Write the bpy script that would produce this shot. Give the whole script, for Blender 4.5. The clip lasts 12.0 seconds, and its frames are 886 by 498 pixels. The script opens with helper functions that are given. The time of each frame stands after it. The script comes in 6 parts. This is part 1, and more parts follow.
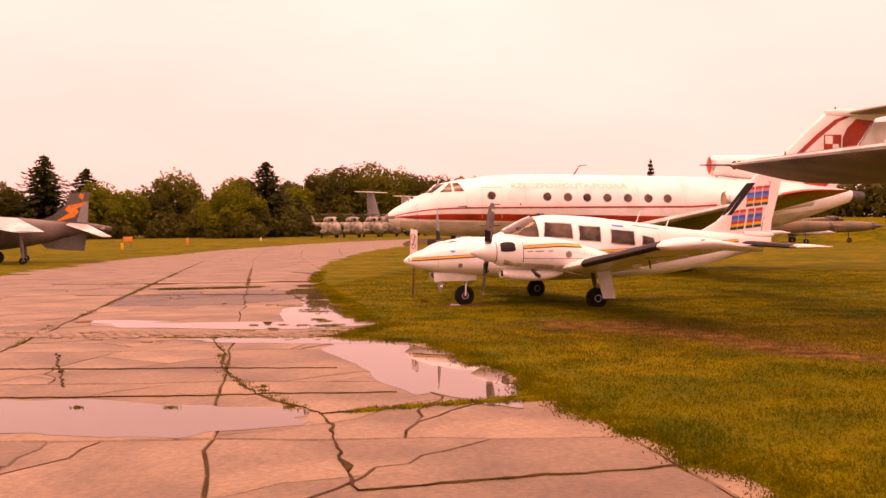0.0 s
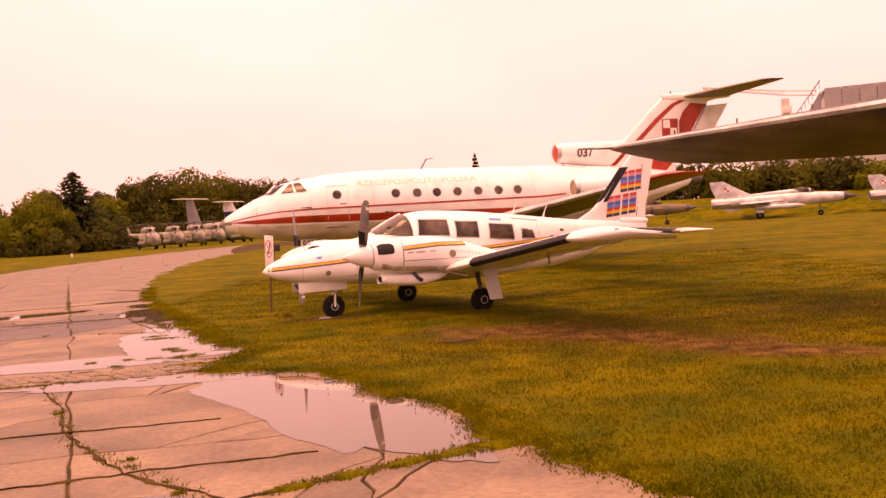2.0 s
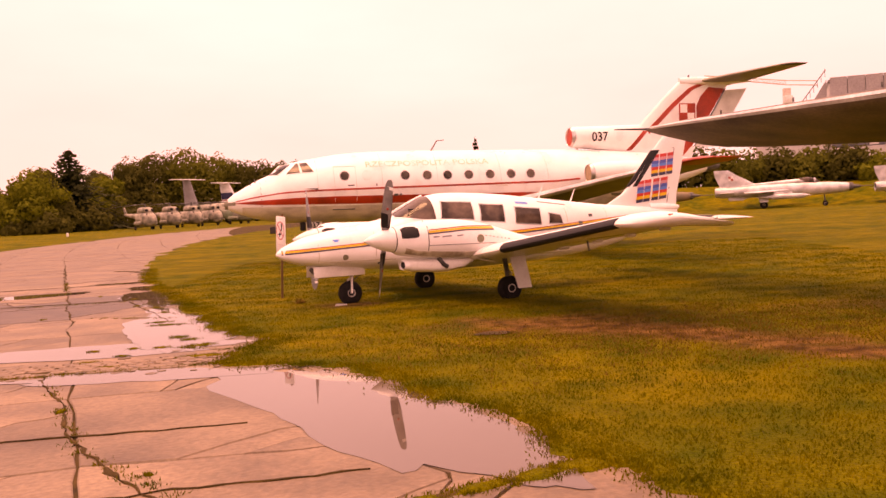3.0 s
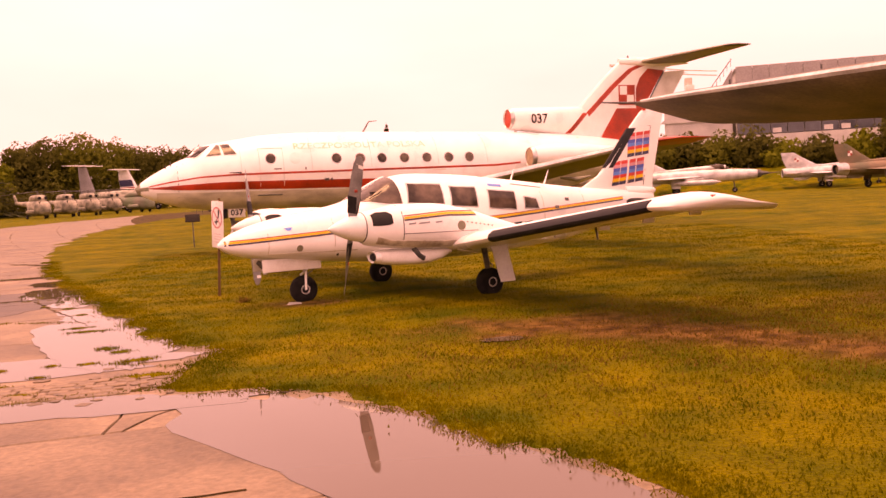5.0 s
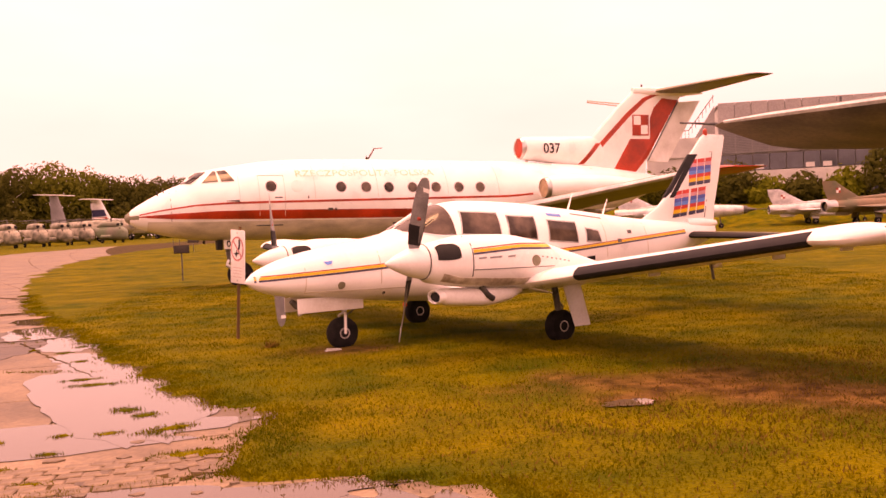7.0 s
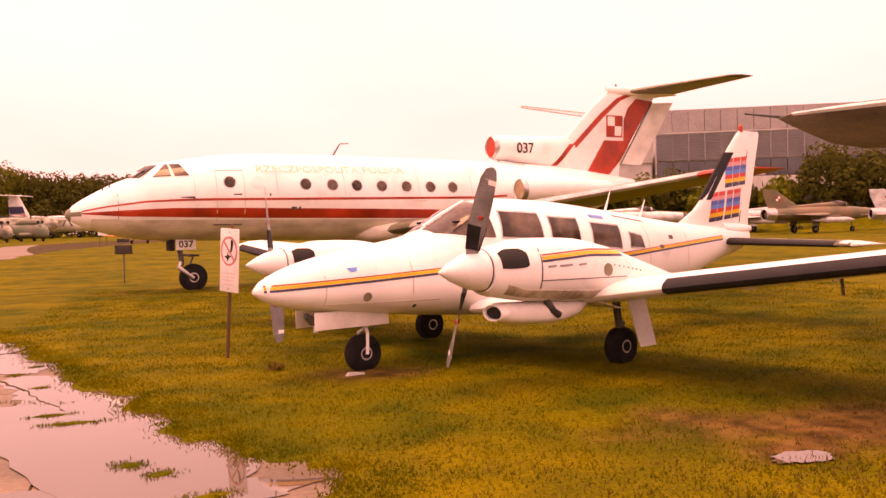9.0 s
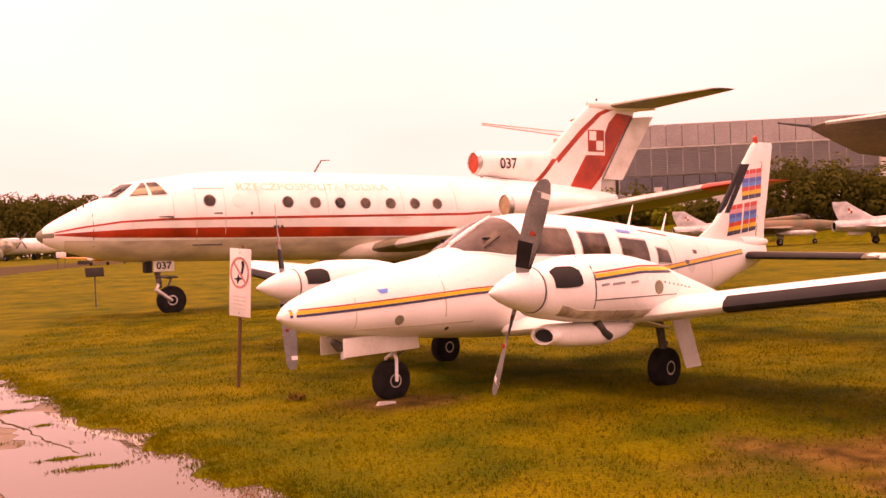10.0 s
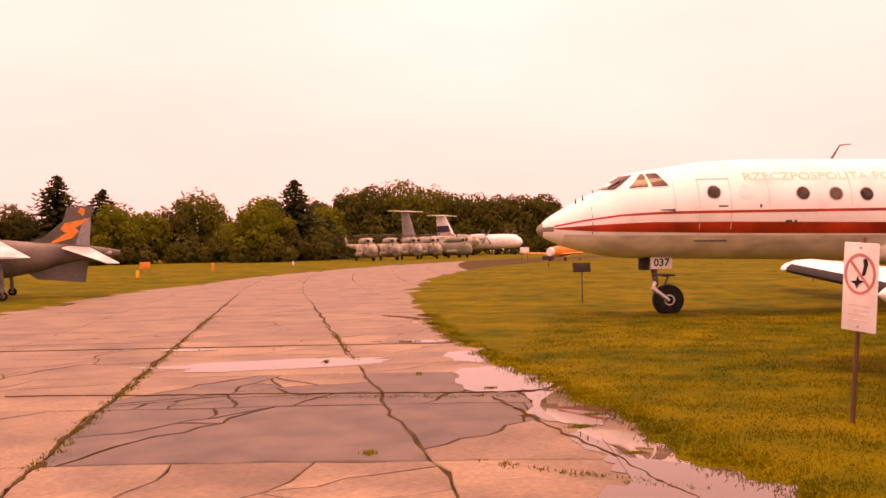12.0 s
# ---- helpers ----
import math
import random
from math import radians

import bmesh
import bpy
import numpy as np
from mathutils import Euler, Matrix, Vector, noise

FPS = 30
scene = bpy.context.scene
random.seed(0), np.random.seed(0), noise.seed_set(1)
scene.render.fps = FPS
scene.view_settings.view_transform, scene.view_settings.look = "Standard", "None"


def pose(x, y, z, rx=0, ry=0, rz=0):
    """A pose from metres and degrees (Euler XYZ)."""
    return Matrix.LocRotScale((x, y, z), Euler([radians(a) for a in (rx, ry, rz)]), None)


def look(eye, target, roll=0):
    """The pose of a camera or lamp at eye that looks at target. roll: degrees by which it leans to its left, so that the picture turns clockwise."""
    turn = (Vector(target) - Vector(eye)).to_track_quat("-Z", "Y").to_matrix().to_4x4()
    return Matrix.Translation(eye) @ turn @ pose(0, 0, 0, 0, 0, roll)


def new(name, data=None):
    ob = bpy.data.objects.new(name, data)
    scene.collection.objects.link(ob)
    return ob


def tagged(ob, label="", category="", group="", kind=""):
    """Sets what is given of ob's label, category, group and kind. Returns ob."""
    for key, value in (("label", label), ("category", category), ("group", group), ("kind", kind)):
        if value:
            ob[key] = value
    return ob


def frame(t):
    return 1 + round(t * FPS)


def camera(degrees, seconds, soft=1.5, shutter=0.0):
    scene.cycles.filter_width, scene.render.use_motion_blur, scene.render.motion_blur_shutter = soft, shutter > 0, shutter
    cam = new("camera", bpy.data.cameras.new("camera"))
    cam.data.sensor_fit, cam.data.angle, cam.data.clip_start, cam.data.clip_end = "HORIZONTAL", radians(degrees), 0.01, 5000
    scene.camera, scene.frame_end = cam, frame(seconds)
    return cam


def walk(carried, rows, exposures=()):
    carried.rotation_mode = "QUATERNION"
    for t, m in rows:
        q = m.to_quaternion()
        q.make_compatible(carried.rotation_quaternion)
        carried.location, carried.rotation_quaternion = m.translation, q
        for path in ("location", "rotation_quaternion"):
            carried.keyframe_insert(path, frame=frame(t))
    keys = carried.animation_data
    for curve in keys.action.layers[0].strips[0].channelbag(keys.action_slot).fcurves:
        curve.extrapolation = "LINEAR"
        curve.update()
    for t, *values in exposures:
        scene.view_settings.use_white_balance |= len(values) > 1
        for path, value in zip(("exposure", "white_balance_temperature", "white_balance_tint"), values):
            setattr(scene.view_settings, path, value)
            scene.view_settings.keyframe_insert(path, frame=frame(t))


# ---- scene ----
cam = camera(52.7, 12.0)
PATH = [
    (0, look((0.697, -0.583, 1.476), (0.339, 1.384, 1.442), -0.6)),
    (0.5, look((0.492, -0.137, 1.516), (0.349, 1.858, 1.479), -1.1)),
    (1, look((0.187, 0.277, 1.517), (0.196, 2.276, 1.472), -2.2)),
    (1.5, look((-0.028, 0.769, 1.522), (-0.086, 2.767, 1.488), -2.0)),
    (2, look((-0.334, 1.211, 1.526), (-0.305, 3.21, 1.476), -3.8)),
    (2.5, look((-0.538, 1.753, 1.488), (-0.516, 3.751, 1.391), -3.8)),
    (3, look((-0.806, 2.187, 1.518), (-0.769, 4.185, 1.434), -2.9)),
    (3.2, look((-0.939, 2.375, 1.53), (-0.829, 4.369, 1.422), -3.8)),
    (4.8, look((-1.621, 3.976, 1.49), (-1.337, 5.952, 1.37), -2.5)),
    (5, look((-1.685, 4.152, 1.498), (-1.44, 6.133, 1.376), -3.0)),
    (5.5, look((-1.877, 4.652, 1.49), (-1.688, 6.64, 1.39), -2.2)),
    (6, look((-2.097, 5.145, 1.491), (-1.857, 7.128, 1.393), -3.4)),
    (6.5, look((-2.312, 5.631, 1.513), (-2.083, 7.617, 1.449), -3.4)),
    (6.7, look((-2.416, 5.788, 1.508), (-2.16, 7.771, 1.461), -3.0)),
    (8.5, look((-3.319, 7.5, 1.488), (-2.858, 9.444, 1.4), -2.6)),
    (9, look((-3.487, 7.983, 1.519), (-3.019, 9.927, 1.471), -1.6)),
    (9.5, look((-3.787, 8.378, 1.531), (-3.229, 10.298, 1.497), -2.7)),
    (10, look((-4.043, 8.73, 1.542), (-3.487, 10.651, 1.53), -2.3)),
    (10.5, look((-4.335, 9.28, 1.521), (-3.798, 11.207, 1.527), -0.7)),
    (11, look((-4.664, 9.745, 1.523), (-4.478, 11.736, 1.506), -3.1)),
    (11.5, look((-5.02, 10.298, 1.531), (-5.37, 12.267, 1.549), -2.4)),
    (12, look((-5.377, 10.723, 1.539), (-5.776, 12.683, 1.554), -1.2)),
]
walk(cam, PATH, exposures=[(0.0, 0.02, 14600, 71), (3.2, 0.15, 14200, 70), (5.0, 0.26, 14400, 72), (9.5, 0.25, 13600, 71), (10.5, 0.22, 13600, 71), (12.0, 0.08, 14600, 73)])

# ---- sky and light: an overcast afternoon ----
world = bpy.data.worlds.new("overcast_sky")
scene.world = world
world.use_nodes = True
wn, wl = world.node_tree.nodes, world.node_tree.links
wn.clear()
sky = wn.new("ShaderNodeTexSky")
sky.sky_type = "NISHITA"
sky.sun_disc = False
sky.sun_elevation, sky.sun_rotation = radians(83), radians(315)
sky_tint = wn.new("ShaderNodeMixRGB")
cloud = wn.new("ShaderNodeTexNoise")
cloud.inputs["Scale"].default_value = 1.6
cloud.inputs["Detail"].default_value = 5
cramp = wn.new("ShaderNodeValToRGB")
cramp.color_ramp.elements[0].position, cramp.color_ramp.elements[1].position = 0.3, 0.75
cramp.color_ramp.elements[0].color, cramp.color_ramp.elements[1].color = (7.5, 6.75, 7.7, 1), (9.3, 8.45, 9.8, 1)
sky_tint.inputs[0].default_value = 0.92
bg = wn.new("ShaderNodeBackground")
wout = wn.new("ShaderNodeOutputWorld")
# an overcast dome, brighter overhead than at the horizon
dome, dome_z, lift_up, layers = wn.new("ShaderNodeTexCoord"), wn.new("ShaderNodeSeparateXYZ"), wn.new("ShaderNodeMapRange"), wn.new("ShaderNodeMapping")
layers.inputs["Scale"].default_value = (1.0, 1.0, 3.2)
lift_up.inputs["From Min"].default_value, lift_up.inputs["From Max"].default_value = 0.12, 1.0
lift_up.inputs["To Min"].default_value, lift_up.inputs["To Max"].default_value = 0.12, 0.235
wl.new(dome.outputs["Generated"], dome_z.inputs["Vector"])
wl.new(dome.outputs["Generated"], layers.inputs["Vector"])
wl.new(layers.outputs["Vector"], cloud.inputs["Vector"])
wl.new(dome_z.outputs["Z"], lift_up.inputs["Value"])
wl.new(lift_up.outputs["Result"], bg.inputs["Strength"])
wl.new(cloud.outputs["Fac"], cramp.inputs["Fac"])
wl.new(sky.outputs["Color"], sky_tint.inputs[1])
wl.new(cramp.outputs["Color"], sky_tint.inputs[2])
wl.new(sky_tint.outputs["Color"], bg.inputs["Color"])
wl.new(bg.outputs["Background"], wout.inputs["Surface"])
sun = new("sun", bpy.data.lights.new("sun", "SUN"))
sun.data.energy, sun.data.angle, sun.data.color = 1.5, radians(20), (1.0, 0.80, 0.52)
sun.matrix_world = look((-3, 3, 34), (0, 0, 0))


# ---- materials ----
def mat(name, color, rough=0.5, metal=0.0, vary=0.12, scale=3.0, fine=60.0, bump=0.0, dark=None, stain=0.0, spec=0.5, per_object=0.0, stretch=None):
    """A surface with stains at one scale and grain at another."""
    m = bpy.data.materials.new(name)
    m.use_nodes = True
    n, l = m.node_tree.nodes, m.node_tree.links
    b = n["Principled BSDF"]
    b.inputs["Roughness"].default_value, b.inputs["Metallic"].default_value = rough, metal
    b.inputs["Specular IOR Level"].default_value = spec
    co = n.new("ShaderNodeTexCoord")
    vec = co.outputs["Object"]
    if stretch:
        mp = n.new("ShaderNodeMapping")
        mp.inputs["Scale"].default_value = stretch
        l.new(vec, mp.inputs["Vector"])
        vec = mp.outputs["Vector"]
    big, small = n.new("ShaderNodeTexNoise"), n.new("ShaderNodeTexNoise")
    for node, s, d in ((big, scale, 5), (small, fine, 3)):
        node.inputs["Scale"].default_value, node.inputs["Detail"].default_value = s, d
        l.new(vec, node.inputs["Vector"])
    dk = dark or tuple(c * (1 - 2.2 * vary) for c in color)
    lt = tuple(min(1, c * (1 + vary)) for c in color)
    r1 = n.new("ShaderNodeValToRGB")
    r1.color_ramp.elements[0].position, r1.color_ramp.elements[1].position = 0.32 - 0.1 * stain, 0.62
    r1.color_ramp.elements[0].color, r1.color_ramp.elements[1].color = (*[max(0, c) for c in dk], 1), (*lt, 1)
    l.new(big.outputs["Fac"], r1.inputs["Fac"])
    mix = n.new("ShaderNodeMixRGB")
    mix.blend_type = "OVERLAY"
    mix.inputs[0].default_value = min(1, 0.25 + vary)
    l.new(r1.outputs["Color"], mix.inputs[1])
    l.new(small.outputs["Fac"], mix.inputs[2])
    top = mix.outputs["Color"]
    if per_object:
        info, hsv, mr = n.new("ShaderNodeObjectInfo"), n.new("ShaderNodeHueSaturation"), n.new("ShaderNodeMapRange")
        mr.inputs["To Min"].default_value, mr.inputs["To Max"].default_value = 1 - per_object, 1 + per_object
        l.new(info.outputs["Random"], mr.inputs["Value"])
        l.new(mr.outputs["Result"], hsv.inputs["Value"])
        l.new(top, hsv.inputs["Color"])
        top = hsv.outputs["Color"]
    l.new(top, b.inputs["Base Color"])
    rr = n.new("ShaderNodeMapRange")
    rr.inputs["To Min"].default_value, rr.inputs["To Max"].default_value = max(0.02, rough - 0.12), min(1, rough + 0.12)
    l.new(big.outputs["Fac"], rr.inputs["Value"])
    l.new(rr.outputs["Result"], b.inputs["Roughness"])
    if bump:
        bp = n.new("ShaderNodeBump")
        bp.inputs["Strength"].default_value, bp.inputs["Distance"].default_value = 0.6, bump
        l.new(small.outputs["Fac"], bp.inputs["Height"])
        l.new(bp.outputs["Normal"], b.inputs["Normal"])
    return m


def leaf_mat(name, dark, light, patch=None):
    """Foliage whose clumps differ from one another."""
    m = bpy.data.materials.new(name)
    m.use_nodes = True
    n, l = m.node_tree.nodes, m.node_tree.links
    b = n["Principled BSDF"]
    b.inputs["Roughness"].default_value = 0.75
    b.inputs["Specular IOR Level"].default_value = 0.06
    geo, ramp = n.new("ShaderNodeNewGeometry"), n.new("ShaderNodeValToRGB")
    ramp.color_ramp.elements[0].color, ramp.color_ramp.elements[1].color = (*dark, 1), (*light, 1)
    l.new(geo.outputs["Random Per Island"], ramp.inputs["Fac"])
    shade = ramp.outputs["Color"]
    if patch:
        # tufts and drier stretches at two sizes
        co, blend = n.new("ShaderNodeTexCoord"), n.new("ShaderNodeMixRGB")
        tuft, dryness = n.new("ShaderNodeTexNoise"), n.new("ShaderNodeValToRGB")
        tuft.inputs["Scale"].default_value, tuft.inputs["Detail"].default_value = 1.3, 6
        dryness.color_ramp.elements[0].position, dryness.color_ramp.elements[1].position = 0.36, 0.66
        dryness.color_ramp.elements[0].color, dryness.color_ramp.elements[1].color = (*patch[0], 1), (*patch[1], 1)
        l.new(co.outputs["Object"], tuft.inputs["Vector"])
        l.new(tuft.outputs["Fac"], dryness.inputs["Fac"])
        blend.inputs[0].default_value = 0.62
        l.new(shade, blend.inputs[1])
        l.new(dryness.outputs["Color"], blend.inputs[2])
        shade = blend.outputs["Color"]
    l.new(shade, b.inputs["Base Color"])
    tr = n.new("ShaderNodeBsdfTranslucent")
    l.new(shade, tr.inputs["Color"])
    ms = n.new("ShaderNodeMixShader")
    ms.inputs[0].default_value = 0.42
    l.new(b.outputs["BSDF"], ms.inputs[1])
    l.new(tr.outputs["BSDF"], ms.inputs[2])
    l.new(ms.outputs["Shader"], n["Material Output"].inputs["Surface"])
    return m


WHITE = mat("white_paint", (0.88, 0.86, 0.83), 0.30, vary=0.05, scale=1.2, fine=40, stain=0.3)
WHITE_OLD = mat("weathered_white_paint", (0.78, 0.76, 0.73), 0.42, vary=0.10, scale=1.6, fine=30, stain=0.5, dark=(0.60, 0.56, 0.50))
GREY_BELLY = mat("grey_belly_paint", (0.68, 0.62, 0.52), 0.45, vary=0.12, scale=1.3, fine=30, stretch=(1, 1, 2.5), dark=(0.48, 0.43, 0.35))
OLIVE_GREY = mat("dark_olive_grey", (0.20, 0.185, 0.12), 0.5, vary=0.2, scale=1.0, fine=25, dark=(0.11, 0.10, 0.065))
RED = mat("red_paint", (0.47, 0.045, 0.018), 0.4, vary=0.2, scale=1.4, fine=30)
YELLOW = mat("yellow_stripe", (0.85, 0.50, 0.04), 0.4, vary=0.08)
NAVY = mat("navy_stripe", (0.035, 0.035, 0.09), 0.4, vary=0.1)
SKYBLUE = mat("blue_stripe", (0.06, 0.22, 0.62), 0.4, vary=0.08)
ORANGE = mat("orange_paint", (0.85, 0.25, 0.04), 0.45, vary=0.12)
BLACK = mat("black_rubber_boot", (0.014, 0.013, 0.013), 0.6, vary=0.2, scale=5, spec=0.25)
TYRE = mat("tyre_rubber", (0.014, 0.012, 0.011), 0.9, vary=0.3, scale=8, fine=90, bump=0.004, spec=0.2)
METAL = mat("dull_metal", (0.50, 0.49, 0.47), 0.38, metal=0.85, vary=0.2, scale=6)
STEEL = mat("dark_steel", (0.12, 0.115, 0.11), 0.5, metal=0.5, vary=0.3, scale=6)
GLASS = mat("tinted_cabin_glass", (0.085, 0.060, 0.044), 0.10, vary=0.4, scale=2.2, fine=8, spec=0.22)
DARK = mat("dark_opening", (0.012, 0.011, 0.01), 0.9, vary=0.2)
PROP = mat("grey_propeller_paint", (0.20, 0.195, 0.19), 0.42, vary=0.15, scale=5)
SILVER = mat("bare_aluminium", (0.56, 0.55, 0.54), 0.42, metal=0.35, vary=0.15, scale=1.2, fine=20)
CAMO_B = mat("brown_green_camouflage", (0.20, 0.13, 0.075), 0.6, vary=0.1, scale=0.55, fine=12, dark=(0.10, 0.105, 0.055))
CAMO_G = mat("grey_green_camouflage", (0.40, 0.36, 0.28), 0.6, vary=0.1, scale=0.8, fine=10, dark=(0.07, 0.075, 0.045), stretch=(1, 1, 1.6))
DGREY = mat("dark_grey_camouflage", (0.085, 0.075, 0.065), 0.5, vary=0.3, scale=0.7, fine=15, dark=(0.05, 0.055, 0.04))
CONCRETE = mat("wet_old_concrete", (0.178, 0.126, 0.080), 0.58, vary=0.30, scale=0.8, fine=24, bump=0.008, dark=(0.100, 0.067, 0.040), spec=0.36, per_object=0.17)
ASPHALT = mat("asphalt_patch", (0.092, 0.068, 0.052), 0.6, vary=0.25, scale=2.0, fine=80, bump=0.006, per_object=0.12)
MOSS = mat("mossy_joint_soil", (0.060, 0.038, 0.012), 0.95, vary=0.35, scale=2.5, fine=50, bump=0.02, dark=(0.028, 0.020, 0.007), spec=0.1)
WOOD = mat("weathered_wood", (0.17, 0.085, 0.032), 0.8, vary=0.3, scale=4, fine=60, stretch=(1, 1, 0.1))
BARK = mat("bark", (0.07, 0.055, 0.04), 0.9, vary=0.3, scale=3)
FABRIC = mat("board_white", (0.78, 0.76, 0.72), 0.5, vary=0.06, scale=3)
HALL_GREY = mat("hall_cladding", (0.27, 0.26, 0.26), 0.55, vary=0.1, scale=0.3, fine=6)
HALL_LIGHT = mat("hall_concrete_band", (0.55, 0.52, 0.48), 0.7, vary=0.08, scale=0.5)
HALL_GLASS = mat("hall_glazing", (0.06, 0.065, 0.075), 0.12, vary=0.2, scale=0.4, spec=0.8)
LEAF_A = leaf_mat("leaves_mid_green", (0.088, 0.094, 0.014), (0.150, 0.154, 0.024))
LEAF_B = leaf_mat("leaves_dark_green", (0.066, 0.066, 0.013), (0.108, 0.108, 0.023))
LEAF_C = leaf_mat("leaves_yellow_green", (0.105, 0.122, 0.010), (0.185, 0.195, 0.022))
NEEDLE = leaf_mat("spruce_needles", (0.026, 0.032, 0.011), (0.060, 0.068, 0.024))
BLADE = leaf_mat("grass_blades", (0.052, 0.068, 0.002), (0.190, 0.166, 0.006), ((0.038, 0.058, 0.002), (0.205, 0.158, 0.006)))
DRY = leaf_mat("dry_grass_blades", (0.10, 0.062, 0.012), (0.22, 0.138, 0.034))


def grass_ground():
    """Lawn with lush, dry and bare patches of their own shapes."""
    m = bpy.data.materials.new("lawn")
    m.use_nodes = True
    n, l = m.node_tree.nodes, m.node_tree.links
    b = n["Principled BSDF"]
    b.inputs["Roughness"].default_value, b.inputs["Specular IOR Level"].default_value = 0.9, 0.05
    co = n.new("ShaderNodeTexCoord")

    def tex(s, d=4):
        t = n.new("ShaderNodeTexNoise")
        t.inputs["Scale"].default_value, t.inputs["Detail"].default_value = s, d
        l.new(co.outputs["Object"], t.inputs["Vector"])
        return t.outputs["Fac"]

    def ramp(f, a, ca, c, cc):
        r = n.new("ShaderNodeValToRGB")
        r.color_ramp.elements[0].position, r.color_ramp.elements[1].position = a, c
        r.color_ramp.elements[0].color, r.color_ramp.elements[1].color = (*ca, 1), (*cc, 1)
        l.new(f, r.inputs["Fac"])
        return r.outputs["Color"]

    def mix(f, a, c, mode="MIX", k=None):
        x = n.new("ShaderNodeMixRGB")
        x.blend_type = mode
        if k is None:
            l.new(f, x.inputs[0])
        else:
            x.inputs[0].default_value = k
        l.new(a, x.inputs[1])
        l.new(c, x.inputs[2])
        return x.outputs["Color"]

    broad = ramp(tex(0.30, 5), 0.40, (0.056, 0.077, 0.003), 0.60, (0.172, 0.134, 0.006))
    mid = ramp(tex(1.3, 6), 0.36, (0.034, 0.052, 0.001), 0.66, (0.190, 0.150, 0.005))
    col = mix(None, broad, mid, "MIX", 0.5)
    fine = tex(38, 3)
    col = mix(None, col, fine, "OVERLAY", 0.75)
    bare = n.new("ShaderNodeAttribute")
    bare.attribute_name = "bare"
    soil = ramp(tex(4, 6), 0.36, (0.055, 0.028, 0.009), 0.64, (0.21, 0.115, 0.035))
    col = mix(bare.outputs["Fac"], col, soil)
    l.new(col, b.inputs["Base Color"])
    bp = n.new("ShaderNodeBump")
    bp.inputs["Strength"].default_value, bp.inputs["Distance"].default_value = 0.9, 0.05
    l.new(fine, bp.inputs["Height"])
    l.new(bp.outputs["Normal"], b.inputs["Normal"])
    return m


def water():
    m = bpy.data.materials.new("rain_water")
    m.use_nodes = True
    n, l = m.node_tree.nodes, m.node_tree.links
    b = n["Principled BSDF"]
    b.inputs["Base Color"].default_value = (0.10, 0.072, 0.052, 1)
    b.inputs["Roughness"].default_value, b.inputs["IOR"].default_value = 0.015, 1.33
    t, co, bp = n.new("ShaderNodeTexNoise"), n.new("ShaderNodeTexCoord"), n.new("ShaderNodeBump")
    t.inputs["Scale"].default_value = 3.0
    bp.inputs["Strength"].default_value, bp.inputs["Distance"].default_value = 0.03, 0.008
    l.new(co.outputs["Object"], t.inputs["Vector"])
    l.new(t.outputs["Fac"], bp.inputs["Height"])
    l.new(bp.outputs["Normal"], b.inputs["Normal"])
    return m


LAWN, WATER = grass_ground(), water()


# ---- building helpers ----
def mesh_from(name, verts, faces, material, smooth=True):
    me = bpy.data.meshes.new(name)
    me.from_pydata([tuple(v) for v in verts], [], faces)
    me.materials.append(material)
    if smooth:
        me.polygons.foreach_set("use_smooth", [True] * len(me.polygons))
    me.update()
    return me


def thing(name, m, label, category, group="", kind=""):
    """An empty at a thing's base, which carries its parts."""
    ob = new(name)
    ob.empty_display_size = 0.2
    ob.matrix_world = m
    return tagged(ob, label, category, group, kind)


def part(name, bm, material, parent, label="", smooth=True):
    """One mesh object out of a bmesh, under a thing or a part."""
    me = bpy.data.meshes.new(name)
    bmesh.ops.recalc_face_normals(bm, faces=bm.faces)
    bm.to_mesh(me)
    bm.free()
    me.materials.append(material)
    if smooth:
        me.polygons.foreach_set("use_smooth", [True] * len(me.polygons))
        me.set_sharp_from_angle(angle=radians(38))
    ob = new(name, me)
    if parent is not None:
        ob.parent = parent
    return tagged(ob, label)


def piece(name, me, parent, loc=(0, 0, 0), label=""):
    ob = new(name, me)
    ob.parent = parent
    ob.location = loc
    return tagged(ob, label)


def bm_grid(rows, closed=True, caps=True):
    """A skin over rows of points with equal counts."""
    bm = bmesh.new()
    vs = [[bm.verts.new(p) for p in r] for r in rows]
    k = len(rows[0])
    for a, b in zip(vs, vs[1:]):
        for i in range(k if closed else k - 1):
            j = (i + 1) % k
            bm.faces.new((a[i], a[j], b[j], b[i]))
    if caps and closed:
        bm.faces.new(vs[0])
        bm.faces.new(vs[-1][::-1])
    return bm


def bm_box(x0, y0, z0, x1, y1, z1, bevel=0.01):
    bm = bmesh.new()
    bmesh.ops.create_cube(bm, size=1.0)
    bmesh.ops.scale(bm, vec=(x1 - x0, y1 - y0, z1 - z0), verts=bm.verts)
    bmesh.ops.translate(bm, vec=((x0 + x1) / 2, (y0 + y1) / 2, (z0 + z1) / 2), verts=bm.verts)
    if bevel:
        bmesh.ops.bevel(bm, geom=bm.edges[:], offset=bevel, segments=2, affect="EDGES", profile=0.5)
    return bm


